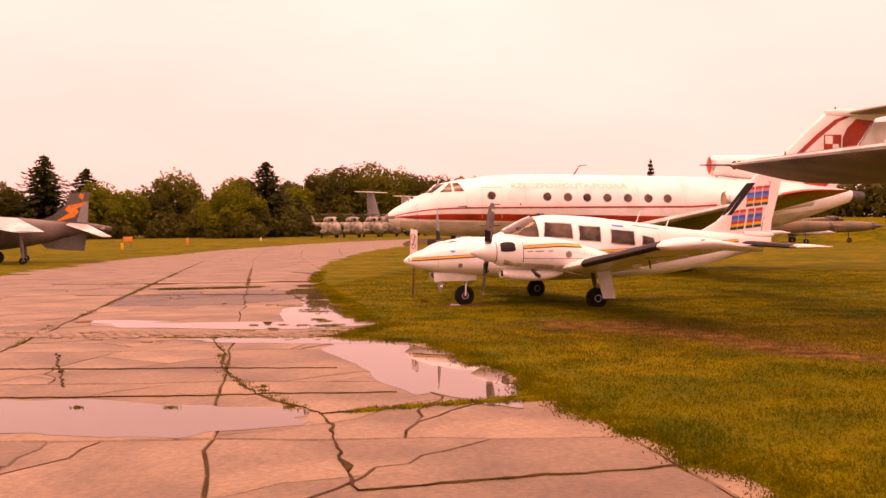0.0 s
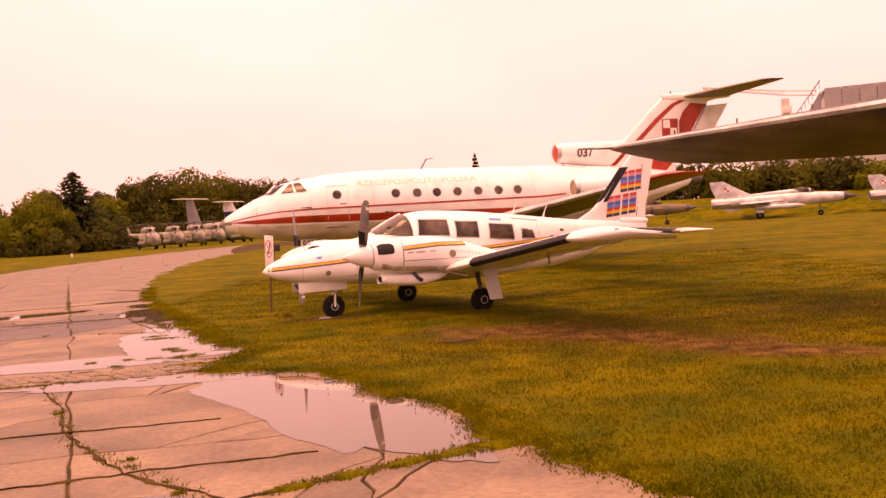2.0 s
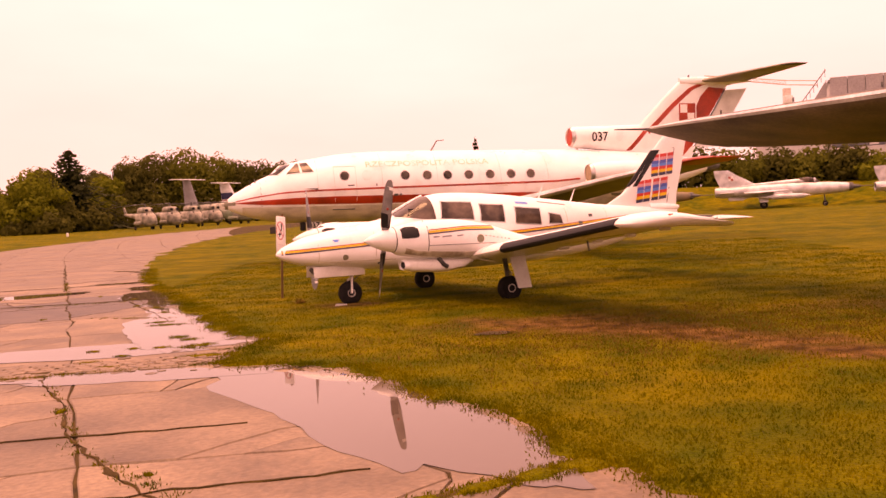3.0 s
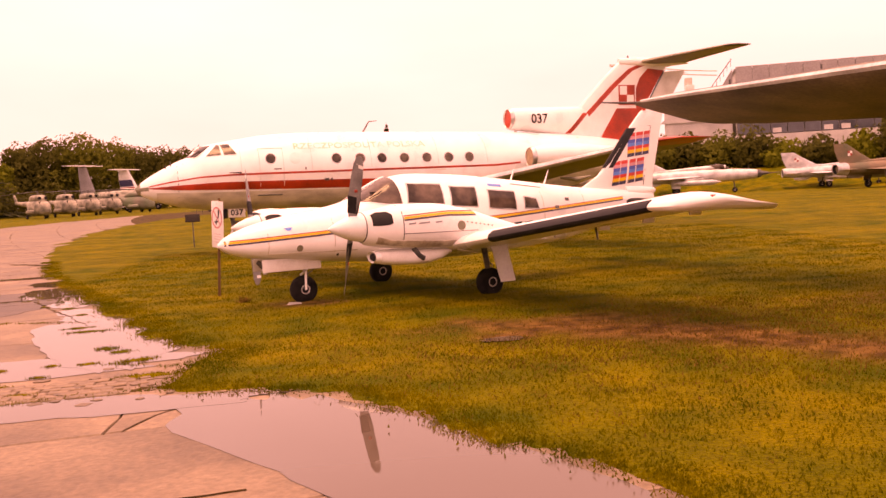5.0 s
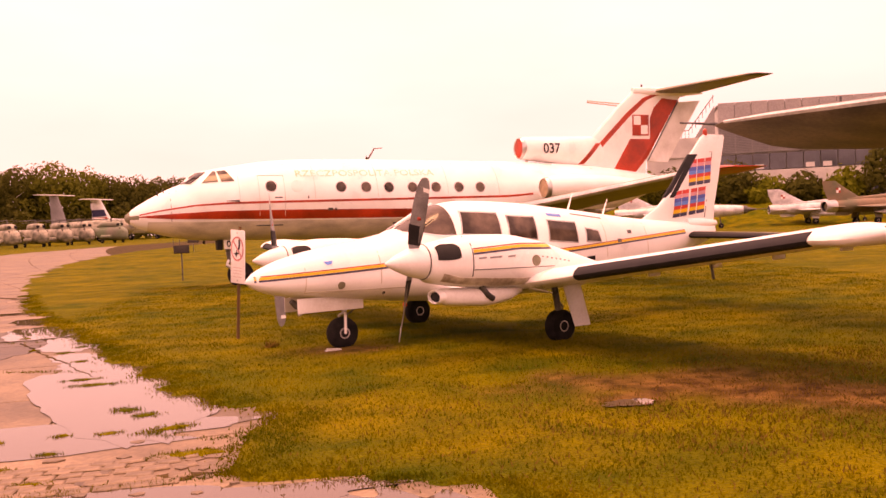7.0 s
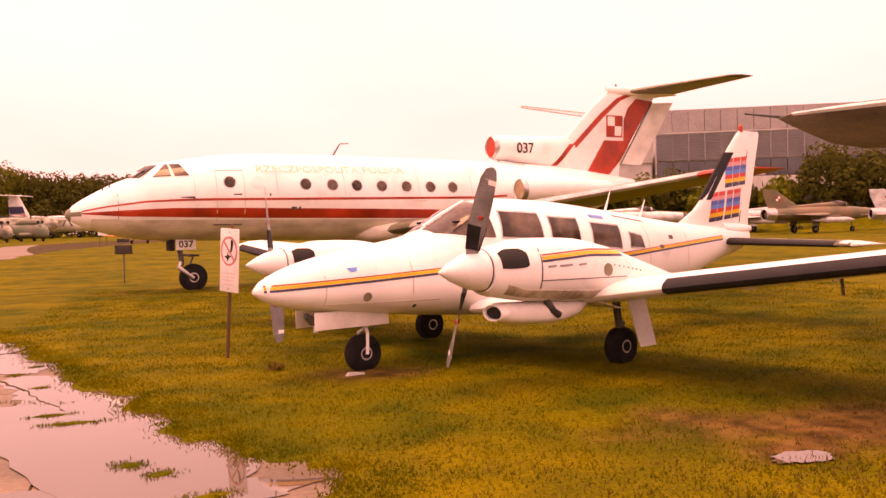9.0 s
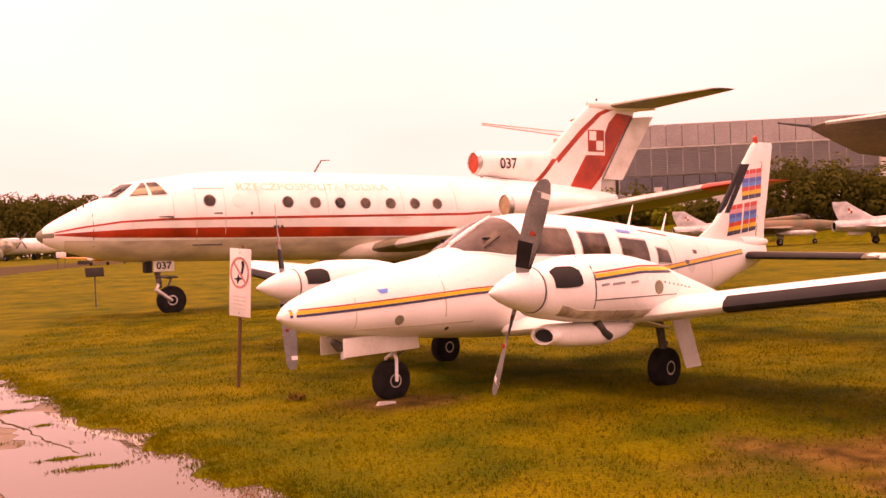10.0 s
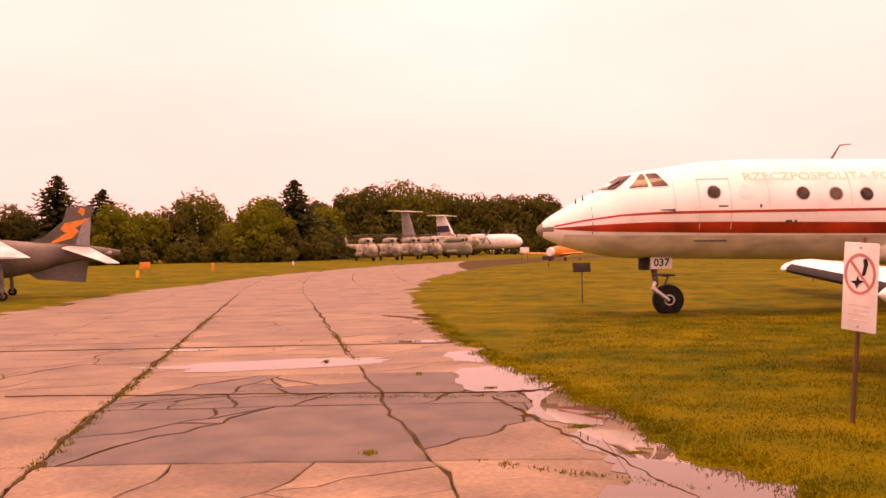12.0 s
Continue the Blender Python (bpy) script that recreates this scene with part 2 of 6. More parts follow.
def bm_tube(points, radii, seg=12):
    """A round bar along points."""
    pts = [Vector(p) for p in points]
    rows = []
    for i, p in enumerate(pts):
        d = (pts[min(i + 1, len(pts) - 1)] - pts[max(i - 1, 0)]).normalized()
        u = d.orthogonal().normalized() if i == 0 else (u - d * u.dot(d)).normalized()
        v = d.cross(u)
        r = radii[i] if isinstance(radii, (list, tuple)) else radii
        rows.append([p + (u * math.cos(2 * math.pi * k / seg) + v * math.sin(2 * math.pi * k / seg)) * r for k in range(seg)])
    return bm_grid(rows)


def bm_lathe(profile, axis="x", seg=28, centre=(0, 0, 0), squash=1.0, caps=True):
    """Profile of (along, radius) turned about an axis through centre."""
    rows = []
    for a, r in profile:
        row = []
        for k in range(seg):
            c, s = math.cos(2 * math.pi * k / seg) * r, math.sin(2 * math.pi * k / seg) * r * squash
            p = {"x": (a, c, s), "y": (c, a, s), "z": (c, s, a)}[axis]
            row.append(Vector(p) + Vector(centre))
        rows.append(row)
    return bm_grid(rows, caps=caps)


def bm_poly(pts, thick, normal=(0, 1, 0)):
    """A flat plate with straight edges and a thickness."""
    bm = bmesh.new()
    n = Vector(normal).normalized() * thick / 2
    a = [bm.verts.new(Vector(p) + n) for p in pts]
    b = [bm.verts.new(Vector(p) - n) for p in pts]
    bm.faces.new(a)
    bm.faces.new(b[::-1])
    for i in range(len(pts)):
        j = (i + 1) % len(pts)
        bm.faces.new((a[i], b[i], b[j], a[j]))
    return bm


def smooth_interp(xs, ys, x):
    """Monotone cubic through the stations."""
    xs, ys = np.asarray(xs, float), np.asarray(ys, float)
    d = np.diff(ys) / np.diff(xs)
    m = np.r_[d[0], [0 if a * b <= 0 else 2 * a * b / (a + b) for a, b in zip(d, d[1:])], d[-1]]
    i = int(np.clip(np.searchsorted(xs, x) - 1, 0, len(xs) - 2))
    h = xs[i + 1] - xs[i]
    t = min(max((x - xs[i]) / h, 0), 1)
    return (2 * t**3 - 3 * t**2 + 1) * ys[i] + (t**3 - 2 * t**2 + t) * h * m[i] + (3 * t**2 - 2 * t**3) * ys[i + 1] + (t**3 - t**2) * h * m[i + 1]


class Body:
    """A fuselage or nacelle: stations of (x, top, bottom, half width), sections rounded by n."""

    def __init__(self, stations, n=2.2, y0=0.0, level=0.5):
        self.s, self.n, self.y0, self.level = stations, n, y0, level
        self.x0, self.x1 = stations[0][0], stations[-1][0]

    def at(self, x):
        xs = [s[0] for s in self.s]
        top, bot, w = (smooth_interp(xs, [s[k] for s in self.s], x) for k in (1, 2, 3))
        zc = bot + (top - bot) * self.level
        return zc, w, top - zc, zc - bot

    def half(self, x, z):
        zc, w, hu, hd = self.at(x)
        q = abs(z - zc) / max(hu if z > zc else hd, 1e-4)
        return w * max(0.0, 1 - min(q, 1) ** self.n) ** (1 / self.n)

    def point(self, x, z, side=-1, out=0.0):
        """A point on the skin, moved out along its slope."""
        y, e = self.half(x, z), 0.01
        nx, nz = -(self.half(x + e, z) - self.half(x - e, z)) / (2 * e), -(self.half(x, z + e) - self.half(x, z - e)) / (2 * e)
        nx, nz = min(max(nx, -2.5), 2.5), min(max(nz, -2.5), 2.5)
        k = out / math.sqrt(1 + nx * nx + nz * nz)
        return Vector((x + nx * k, self.y0 + side * (y + k), z + nz * k))

    def skin(self, count=60, seg=40, x0=None, x1=None):
        a, b = self.x0 if x0 is None else x0, self.x1 if x1 is None else x1
        rows = []
        for i in range(count + 1):
            x = a + (b - a) * i / count
            zc, w, hu, hd = self.at(x)
            row = []
            for k in range(seg):
                th = 2 * math.pi * k / seg
                c, s = math.cos(th), math.sin(th)
                y = w * math.copysign(abs(c) ** (2 / self.n), c)
                z = (hu if s > 0 else hd) * math.copysign(abs(s) ** (2 / self.n), s)
                row.append((x, self.y0 + y, zc + z))
            rows.append(row)
        return bm_grid(rows)

    def patch(self, outline, side=-1, out=0.006, step=0.09):
        """A thin plate on the skin inside an outline of (x, z), given as two chains: upper and lower, each left to right."""
        up, lo = outline
        xa, xb = max(up[0][0], lo[0][0]), min(up[-1][0], lo[-1][0])
        cols = max(2, int((xb - xa) / step) + 1)
        rows = []
        for i in range(cols + 1):
            t = i / cols
            ua, la = self.chain(up, t), self.chain(lo, t)
            rows.append([(ua[0] + (la[0] - ua[0]) * j / 6, ua[1] + (la[1] - ua[1]) * j / 6) for j in range(7)])
        bm = bmesh.new()
        outer = [[bm.verts.new(self.point(x, z, side, out)) for x, z in r] for r in rows]
        inner = [[bm.verts.new(self.point(x, z, side, -0.01)) for x, z in r] for r in rows]
        for g in (outer, inner):
            for a, b in zip(g, g[1:]):
                for j in range(6):
                    bm.faces.new((a[j], a[j + 1], b[j + 1], b[j]))
        rim = [(i, 0) for i in range(cols + 1)] + [(cols, j) for j in range(1, 7)] + [(i, 6) for i in range(cols - 1, -1, -1)] + [(0, j) for j in range(5, 0, -1)]
        for (i, j), (p, q) in zip(rim, rim[1:] + rim[:1]):
            bm.faces.new((outer[i][j], outer[p][q], inner[p][q], inner[i][j]))
        return bm

    @staticmethod
    def chain(pts, t):
        """The point at share t of the way along a chain, by x."""
        if len(pts) == 2:
            return tuple(a + (b - a) * t for a, b in zip(*pts))
        x = pts[0][0] + (pts[-1][0] - pts[0][0]) * t
        for a, b in zip(pts, pts[1:]):
            if x <= b[0] + 1e-9:
                k = 0 if b[0] == a[0] else (x - a[0]) / (b[0] - a[0])
                return (x, a[1] + (b[1] - a[1]) * k)
        return pts[-1]

    def disc(self, x, z, r, side=-1, out=0.006, seg=20):
        """A round plate on the skin."""
        bm = bmesh.new()
        c = bm.verts.new(self.point(x, z, side, out))
        ring = [bm.verts.new(self.point(x + r * math.cos(6.2832 * k / seg), z + r * math.sin(6.2832 * k / seg), side, out)) for k in range(seg)]
        deep = [bm.verts.new(self.point(x + r * math.cos(6.2832 * k / seg), z + r * math.sin(6.2832 * k / seg), side, -0.012)) for k in range(seg)]
        for k in range(seg):
            j = (k + 1) % seg
            bm.faces.new((c, ring[k], ring[j]))
            bm.faces.new((ring[k], deep[k], deep[j], ring[j]))
        return bm


AIRFOIL = [(1, 0.0), (0.75, 0.42), (0.5, 0.78), (0.3, 0.98), (0.15, 0.88), (0.05, 0.58), (0.012, 0.27), (0, 0), (0.012, -0.2), (0.05, -0.36), (0.15, -0.48), (0.3, -0.5), (0.5, -0.4), (0.75, -0.2), (1, -0.02)]


def bm_wing(sections, vertical=False, x_from=0.0, x_to=1.0):
    """A wing over sections of (leading x, span, height, chord, thickness). vertical: span runs up. x_from, x_to: share of the chord."""
    rows = []
    for lx, span, h, chord, t in sections:
        row = []
        for a, b in AIRFOIL:
            a = min(max(a, x_from), x_to)
            x = lx + a * chord
            row.append((x, h + b * (0.75 if b > 0 else 1.5) * t * 0.5, span) if vertical else (x, span, h + b * t * 0.6))
        rows.append(row)
    return bm_grid(rows)


def bm_on_fin(pts, sections, out=0.006):
    """A thin plate wrapped over both sides of an upright fin, with corners (x, z)."""
    upper = sorted((a, b) for a, b in AIRFOIL if b >= 0)
    bm = bmesh.new()
    near, off = [], []
    for x, z in pts:
        zs = [s[1] for s in sections]
        lx, chord, t = (float(np.interp(z, zs, [s[k] for s in sections])) for k in (0, 3, 4))
        y = float(np.interp((x - lx) / chord, [u[0] for u in upper], [u[1] for u in upper])) * 0.375 * t + out
        near.append(bm.verts.new((x, -y, z)))
        off.append(bm.verts.new((x, y, z)))
    bm.faces.new(near)
    bm.faces.new(off[::-1])
    for i in range(len(pts)):
        j = (i + 1) % len(pts)
        bm.faces.new((near[i], off[i], off[j], near[j]))
    return bm


def bm_boot(sections, share=0.1, out=0.006):
    """A sleeve over a wing's leading edge."""
    keep = [(a, b) for a, b in AIRFOIL if a <= share + 0.001]
    rows = []
    for lx, span, h, chord, t in sections:
        outer = [(lx + a * chord - out * (1 - a / share), span, h + b * t * 0.6 + math.copysign(out, b if b else 1) * (b != 0)) for a, b in keep]
        inner = [(lx + a * chord + 0.01, span, h + b * t * 0.5) for a, b in keep[::-1]]
        rows.append(outer + inner)
    return bm_grid(rows)


def wheel(parent, x, y, r, w, z=None, label=""):
    """A tyre with its rim, standing on the ground."""
    z = r if z is None else z
    t = part("wheel", bm_lathe([(-w * .5, r * .55), (-w * .5, r * .82), (-w * .36, r * .96), (-w * .12, r), (w * .12, r), (w * .36, r * .96), (w * .5, r * .82), (w * .5, r * .55)], "y", 28, (x, y, z)), TYRE, parent, label or "black rubber tyre")
    part("rim", bm_lathe([(-w * .46, r * .2), (-w * .52, r * .3), (-w * .42, r * .52), (-w * .5, r * .57), (w * .5, r * .57), (w * .42, r * .52), (w * .52, r * .3), (w * .46, r * .2)], "y", 20, (x, y, z)), METAL, t, "dull metal rim")
    return t


def text_mesh(words, size, material, name, bold=0.0):
    """Letters as a flat mesh in x and y, from the built-in font."""
    cu = bpy.data.curves.new(name, "FONT")
    cu.body, cu.size, cu.offset, cu.resolution_u = words, size, bold, 3
    cu.align_x = "CENTER"
    ob = new(name, cu)
    me = bpy.data.meshes.new_from_object(ob)
    bpy.data.objects.remove(ob)
    bpy.data.curves.remove(cu)
    me.materials.clear()
    me.materials.append(material)
    return me


# ---- the ground ----
EDGE = [(6, -30), (3.4, 0), (1.75, 4.0), (1.2, 5.5), (0.45, 6.6), (0.12, 7.4), (-0.3, 8.5), (-0.9, 9.5), (-1.5, 10.9), (-3.0, 11.6), (-3.05, 12.2), (-2.75, 13.4), (-3.5, 14.2), (-4.4, 16.6), (-5.2, 18.5), (-6.3, 21.1), (-7.0, 22.8), (-8.5, 26.6), (-9.9, 31.2), (-11.7, 37.5), (-15.4, 52), (-17.8, 68), (-17.5, 88), (-13.5, 112), (-4, 138), (40, 170)]
FAR_EDGE = [(-16, -30), (-18.5, 10), (-22, 29.6), (-27.5, 45), (-29.8, 56), (-31, 76), (-30, 100), (-24, 124), (-8, 152), (40, 186)]


def rise(x, y):
    """The field climbs very gently in the distance, most to the west."""
    r = math.hypot(x + 2, y - 5)
    az = math.degrees(math.atan2(x + 2, y - 5))
    k = 0.0105 - 0.0085 * min(max((az + 2) / 22, 0), 1)
    q = max(0.0, r - 42)
    bank = 2.6 * min(max((r - 97) / 9, 0), 1) * min(max((az - 9) / 6, 0), 1)
    return (k * q * min(1, q / 30) if q < 260 else k * 260) + bank


def line_x(chain, y):
    """Where the pavement's edge stands at y."""
    return float(np.interp(y, [p[1] for p in chain], [p[0] for p in chain]))


def inside(x, y, wob=True):
    """How far a place lies inside the pavement, in metres."""
    w = 0.32 * noise.noise((x * 1.1, y * 1.1, 2.0)) + 0.17 * noise.noise((x * 3.6, y * 3.6, 5.0)) if wob else 0
    if y > 168:
        return -1.0
    return min(line_x(EDGE, y) - x, x - line_x(FAR_EDGE, y)) * 0.9 + w


def bare_at(x, y):
    """Worn earth beside the small aeroplane and under its nose wheel."""
    v = 0.0
    for cx, cy, ax, ay, turn, k in ((1.7, 12.3, 2.4, 0.62, 0.75, 1.0), (3.2, 10.2, 1.2, 0.45, 0.5, 1.0), (0.7, 13.6, 1.3, 0.45, 0.1, 0.9), (-2.1, 17.0, 0.55, 0.35, 0.2, 0.8), (5.4, 13.6, 1.8, 0.5, 0.1, 0.4), (0.1, 13.0, 0.42, 0.24, 0.0, 1.1)):
        dx, dy = x - cx, y - cy
        u, w = dx * math.cos(turn) - dy * math.sin(turn), dx * math.sin(turn) + dy * math.cos(turn)
        d = math.hypot(u / ax, w / ay) + 0.55 * noise.noise((x * 1.6, y * 1.6, 9.0))
        v = max(v, k * min(1, max(0, 1.25 - d) * 1.6))
    return v


def ground_z(x, y):
    d = inside(x, y)
    bump = 0.035 * noise.noise((x * 0.35, y * 0.35, 0.0)) + 0.012 * noise.noise((x * 2.1, y * 2.1, 3.0)) if math.hypot(x, y - 15) < 60 else 0.0
    return rise(x, y) + (0.045 + bump if d < 0 else 0.045 - 0.10 * min(1, d / 0.25))


def build_ground():
    xs = [-1500, -700, -400, -250, -160, -110, -80, -60, -45] + list(np.arange(-34, -14, 1.0)) + list(np.arange(-14, 5.0, 0.2)) + list(np.arange(5, 30, 1.0)) + [34, 40, 50, 62, 80, 110, 160, 250, 400, 700, 1500]
    ys = [-1500, -600, -200, -80, -40, -20, -10, -5, -2, 0, 1.5] + list(np.arange(2.5, 32, 0.2)) + list(np.arange(32, 70, 0.8)) + list(np.arange(70, 175, 2.5)) + [185, 200, 225, 260, 320, 420, 600, 900, 1600]
    verts = [(x, y, ground_z(x, y)) for y in ys for x in xs]
    k = len(xs)
    faces = [(j * k + i, j * k + i + 1, (j + 1) * k + i + 1, (j + 1) * k + i) for j in range(len(ys) - 1) for i in range(k - 1)]
    me = mesh_from("ground", verts, faces, LAWN)
    at = me.attributes.new("bare", "FLOAT", "POINT")
    at.data.foreach_set("value", [bare_at(v[0], v[1]) if -4 < v[0] < 9 and 8 < v[1] < 20 else 0.0 for v in verts])
    return tagged(new("ground", me), "short green lawn with worn brown patches of earth", "lawn", kind="structure")


build_ground()


def build_bed():
    """The mossy bed under the slabs."""
    ys = list(np.arange(-30, 60, 1.0)) + list(np.arange(60, 168, 4.0))
    verts, faces = [], []
    for y in ys:
        a, b = line_x(FAR_EDGE, y) - 0.6, line_x(EDGE, y) + 0.6
        for i in range(9):
            x = a + (b - a) * i / 8
            verts.append((x, y, rise(x, y) + 0.011))
    faces = [(j * 9 + i, j * 9 + i + 1, (j + 1) * 9 + i + 1, (j + 1) * 9 + i) for j in range(len(ys) - 1) for i in range(8)]
    return tagged(new("pavement", mesh_from("pavement", verts, faces, MOSS)), "old cracked concrete taxiway with mossy joints and puddles", "taxiway", kind="structure")


PAVEMENT = build_bed()
E1, E2, O = Vector((0.984, 0.178)), Vector((-0.373, 0.928)), Vector((-6.9, 9.6))


def road_xy(u, v):
    """Slab coordinates, across and along, to the plan; the rows follow the taxiway's bend."""
    p = O + E1 * u + E2 * v
    return p.x + (0.0019 * max(0, v - 40) ** 2 if v > 40 else 0), p.y


def split(poly, rng, depth):
    """Break a slab across its length along a crooked crack, and its halves again."""
    if depth == 0:
        return [poly]
    c = sum(poly, Vector((0, 0))) / len(poly)
    far = max(poly, key=lambda p: (p - c).length) - c
    ang = math.atan2(far.y, far.x) + math.pi / 2 + rng.uniform(-0.7, 0.7)
    n = Vector((-math.sin(ang), math.cos(ang)))
    c = c + far * rng.uniform(-0.25, 0.25)
    cuts = []
    for i, p in enumerate(poly):
        q = poly[(i + 1) % len(poly)]
        da, db = (p - c).dot(n), (q - c).dot(n)
        if da * db < 0:
            cuts.append((i, p.lerp(q, da / (da - db))))
    if len(cuts) != 2:
        return [poly]
    (i, a), (j, b) = cuts
    d = b - a
    if d.length < 0.35:
        return [poly]
    nrm = Vector((-d.y, d.x))
    k = max(3, int(d.length / 0.22))
    off, crack = 0.0, [a]
    for s in range(1, k):
        off = max(-0.12, min(0.12, off + rng.uniform(-0.055, 0.055)))
        crack.append(a + d * (s / k) + nrm * off * min(1, 3 * min(s / k, 1 - s / k)))
    crack.append(b)
    one = poly[i + 1:j + 1] + crack[::-1]
    two = poly[j + 1:] + poly[:i + 1] + crack
    return split(one, rng, depth - 1) + split(two, rng, depth - 1 - (rng.random() < 0.3 and depth > 1))


def slab_mesh(poly, gap, rng, lift):
    """A worn slab piece with crumbled edges, about its own centre."""
    pts = []
    for a, b in zip(poly, poly[1:] + poly[:1]):
        a, b = Vector(a), Vector(b)
        steps = max(1, int((b - a).length / 0.3))
        pts += [a.lerp(b, s / steps) for s in range(steps)]
    for p in pts:
        q = (p.x * 0.8, p.y * 0.8, 0.0)
        f = (p.x * 3.7, p.y * 3.7, 8.0)
        p.x, p.y = p.x + 0.10 * noise.noise(q) + 0.05 * noise.noise(f), p.y + 0.10 * noise.noise((q[0], q[1], 5.0)) + 0.05 * noise.noise((f[0], f[1], 3.0))
    c = sum(pts, Vector((0, 0))) / len(pts)
    rim, m = [], len(pts)
    area = sum(p.x * q.y - q.x * p.y for p, q in zip(pts, pts[1:] + pts[:1]))
    for i, p in enumerate(pts):
        d = pts[(i + 1) % m] - pts[i - 1]
        nrm = Vector((-d.y, d.x)).normalized() * (1 if area > 0 else -1)
        rim.append(p + nrm * (gap * 0.45 + rng.uniform(0, gap) ** 1.0))
    tilt = (rng.uniform(-0.0018, 0.0018), rng.uniform(-0.0018, 0.0018))
    zt = [rise(p.x, p.y) + 0.020 + lift + (p.x - c.x) * tilt[0] + (p.y - c.y) * tilt[1] for p in rim]
    k = len(rim)
    verts = [(p.x - c.x + (c.x - p.x) * 0.012, p.y - c.y + (c.y - p.y) * 0.012, z) for p, z in zip(rim, zt)]
    verts += [(p.x - c.x, p.y - c.y, z - 0.012) for p, z in zip(rim, zt)] + [(p.x - c.x, p.y - c.y, z - 0.06) for p, z in zip(rim, zt)]
    faces = [tuple(range(k))]
    for r in (0, k):
        faces += [(r + i, r + k + i, r + k + (i + 1) % k, r + (i + 1) % k) for i in range(k)]
    return verts, faces, c


def in_patch(c):
    """The asphalt-mended stretch."""
    return ((c.x + 8.6) / 3.0) ** 2 + ((c.y - 19.4 - 0.2 * (c.x + 8.6)) / 1.9) ** 2 < 1 + 0.3 * noise.noise((c.x, c.y, 0))


def build_slabs():
    rng = random.Random(7)
    near, far_v, far_f = [], [], []
    for iu in range(-9, 5):
        for iv in range(-8, 56):
            jit = lambda a, b: (a + 0.06 * noise.noise((a * 3.1, b * 2.7, 1)), b + 0.06 * noise.noise((a * 2.3, b * 3.3, 4)))
            u0, v0 = iu * 2.95, iv * 2.55
            cell = [road_xy(*jit(u, v)) for u, v in ((u0, v0), (u0 + 2.95, v0), (u0 + 2.95, v0 + 2.55), (u0, v0 + 2.55))]
            cx, cy = sum(p[0] for p in cell) / 4, sum(p[1] for p in cell) / 4
            if inside(cx, cy, False) < -1.4 or cy < -12 or cy > 165:
                continue
            close = -13.5 < cx < 3 and 2 < cy < 34
            mid = close or cy < 60
            mended = in_patch(Vector((cx, cy)))
            depth = (4 if mended else rng.choice((1, 2, 2, 3, 3) if iu >= -1 else (0, 1, 2))) if mid else 0
            for poly in split([Vector(p) for p in cell], rng, depth):
                v, f, c = slab_mesh(poly, 0.020 if mended else 0.009 if mid else 0.014, rng, rng.uniform(-0.002, 0.003))
                if inside(c.x, c.y, False) < -0.9:
                    continue
                if close and len(near) < 300:
                    near.append((v, f, c))
                else:
                    k = len(far_v)
                    far_v += [(x + c.x, y + c.y, z) for x, y, z in v]
                    far_f += [tuple(i + k for i in t) for t in f]
    return near, far_v, far_f


NEAR_SLABS, FAR_V, FAR_F = build_slabs()


def puddle(cx, cy, ax, ay, turn, seed, on_grass=False):
    """Standing water with a ragged shore."""
    rng = random.Random(seed)
    pts = []
    for k in range(72):
        a = 2 * math.pi * k / 72
        r = 1 + 0.45 * noise.noise((math.cos(a) * 1.6, math.sin(a) * 1.6, seed)) + 0.18 * noise.noise((math.cos(a) * 5, math.sin(a) * 5, seed + 9))
        x, y = ax * r * math.cos(a), ay * r * math.sin(a)
        pts.append((cx + x * math.cos(turn) - y * math.sin(turn), cy + x * math.sin(turn) + y * math.cos(turn), rise(cx, cy) + 0.0240 + 0.0012 * (seed % 5)))
    verts = pts + [(cx, cy, pts[0][2])]
    if on_grass:
        verts = [(x, y, ground_z(cx, cy) + 0.010) for x, y, _ in verts]
    ob = new("puddle", mesh_from("puddle", verts, [(i, (i + 1) % 72, 72) for i in range(72)], WATER))
    return tagged(ob, "shallow rain puddle on the cracked concrete", "puddle", "puddles on the taxiway", "structure")


for row in ((-1.45, 9.2, 2.5, 0.66, 2.1, 1), (-3.6, 11.15, 1.5, 0.32, 0.0, 2), (-3.4, 6.05, 1.8, 0.74, 0.05, 16), (-5.4, 13.1, 2.4, 0.50, 0.05, 3), (-4.45, 15.1, 2.6, 0.80, 1.88, 4), (-7.6, 13.5, 0.9, 0.25, 0.1, 5),
            (-10.3, 22.9, 1.9, 0.55, 0.30, 6), (-8.9, 26.3, 0.8, 0.22, 0.2, 7), (-6.9, 21.6, 1.3, 0.55, 1.9, 8), (-5.9, 19.5, 0.9, 0.40, 1.9, 9), (-7.6, 24.0, 0.9, 0.45, 1.9, 10),
            (-5.1, 17.5, 1.0, 0.60, 2.0, 11), (-12.7, 24.8, 0.5, 0.18, 0.1, 12), (-0.05, 12.85, 0.22, 0.13, 0.1, 14)):
    puddle(*row[:5], row[5], row[5] == 14)


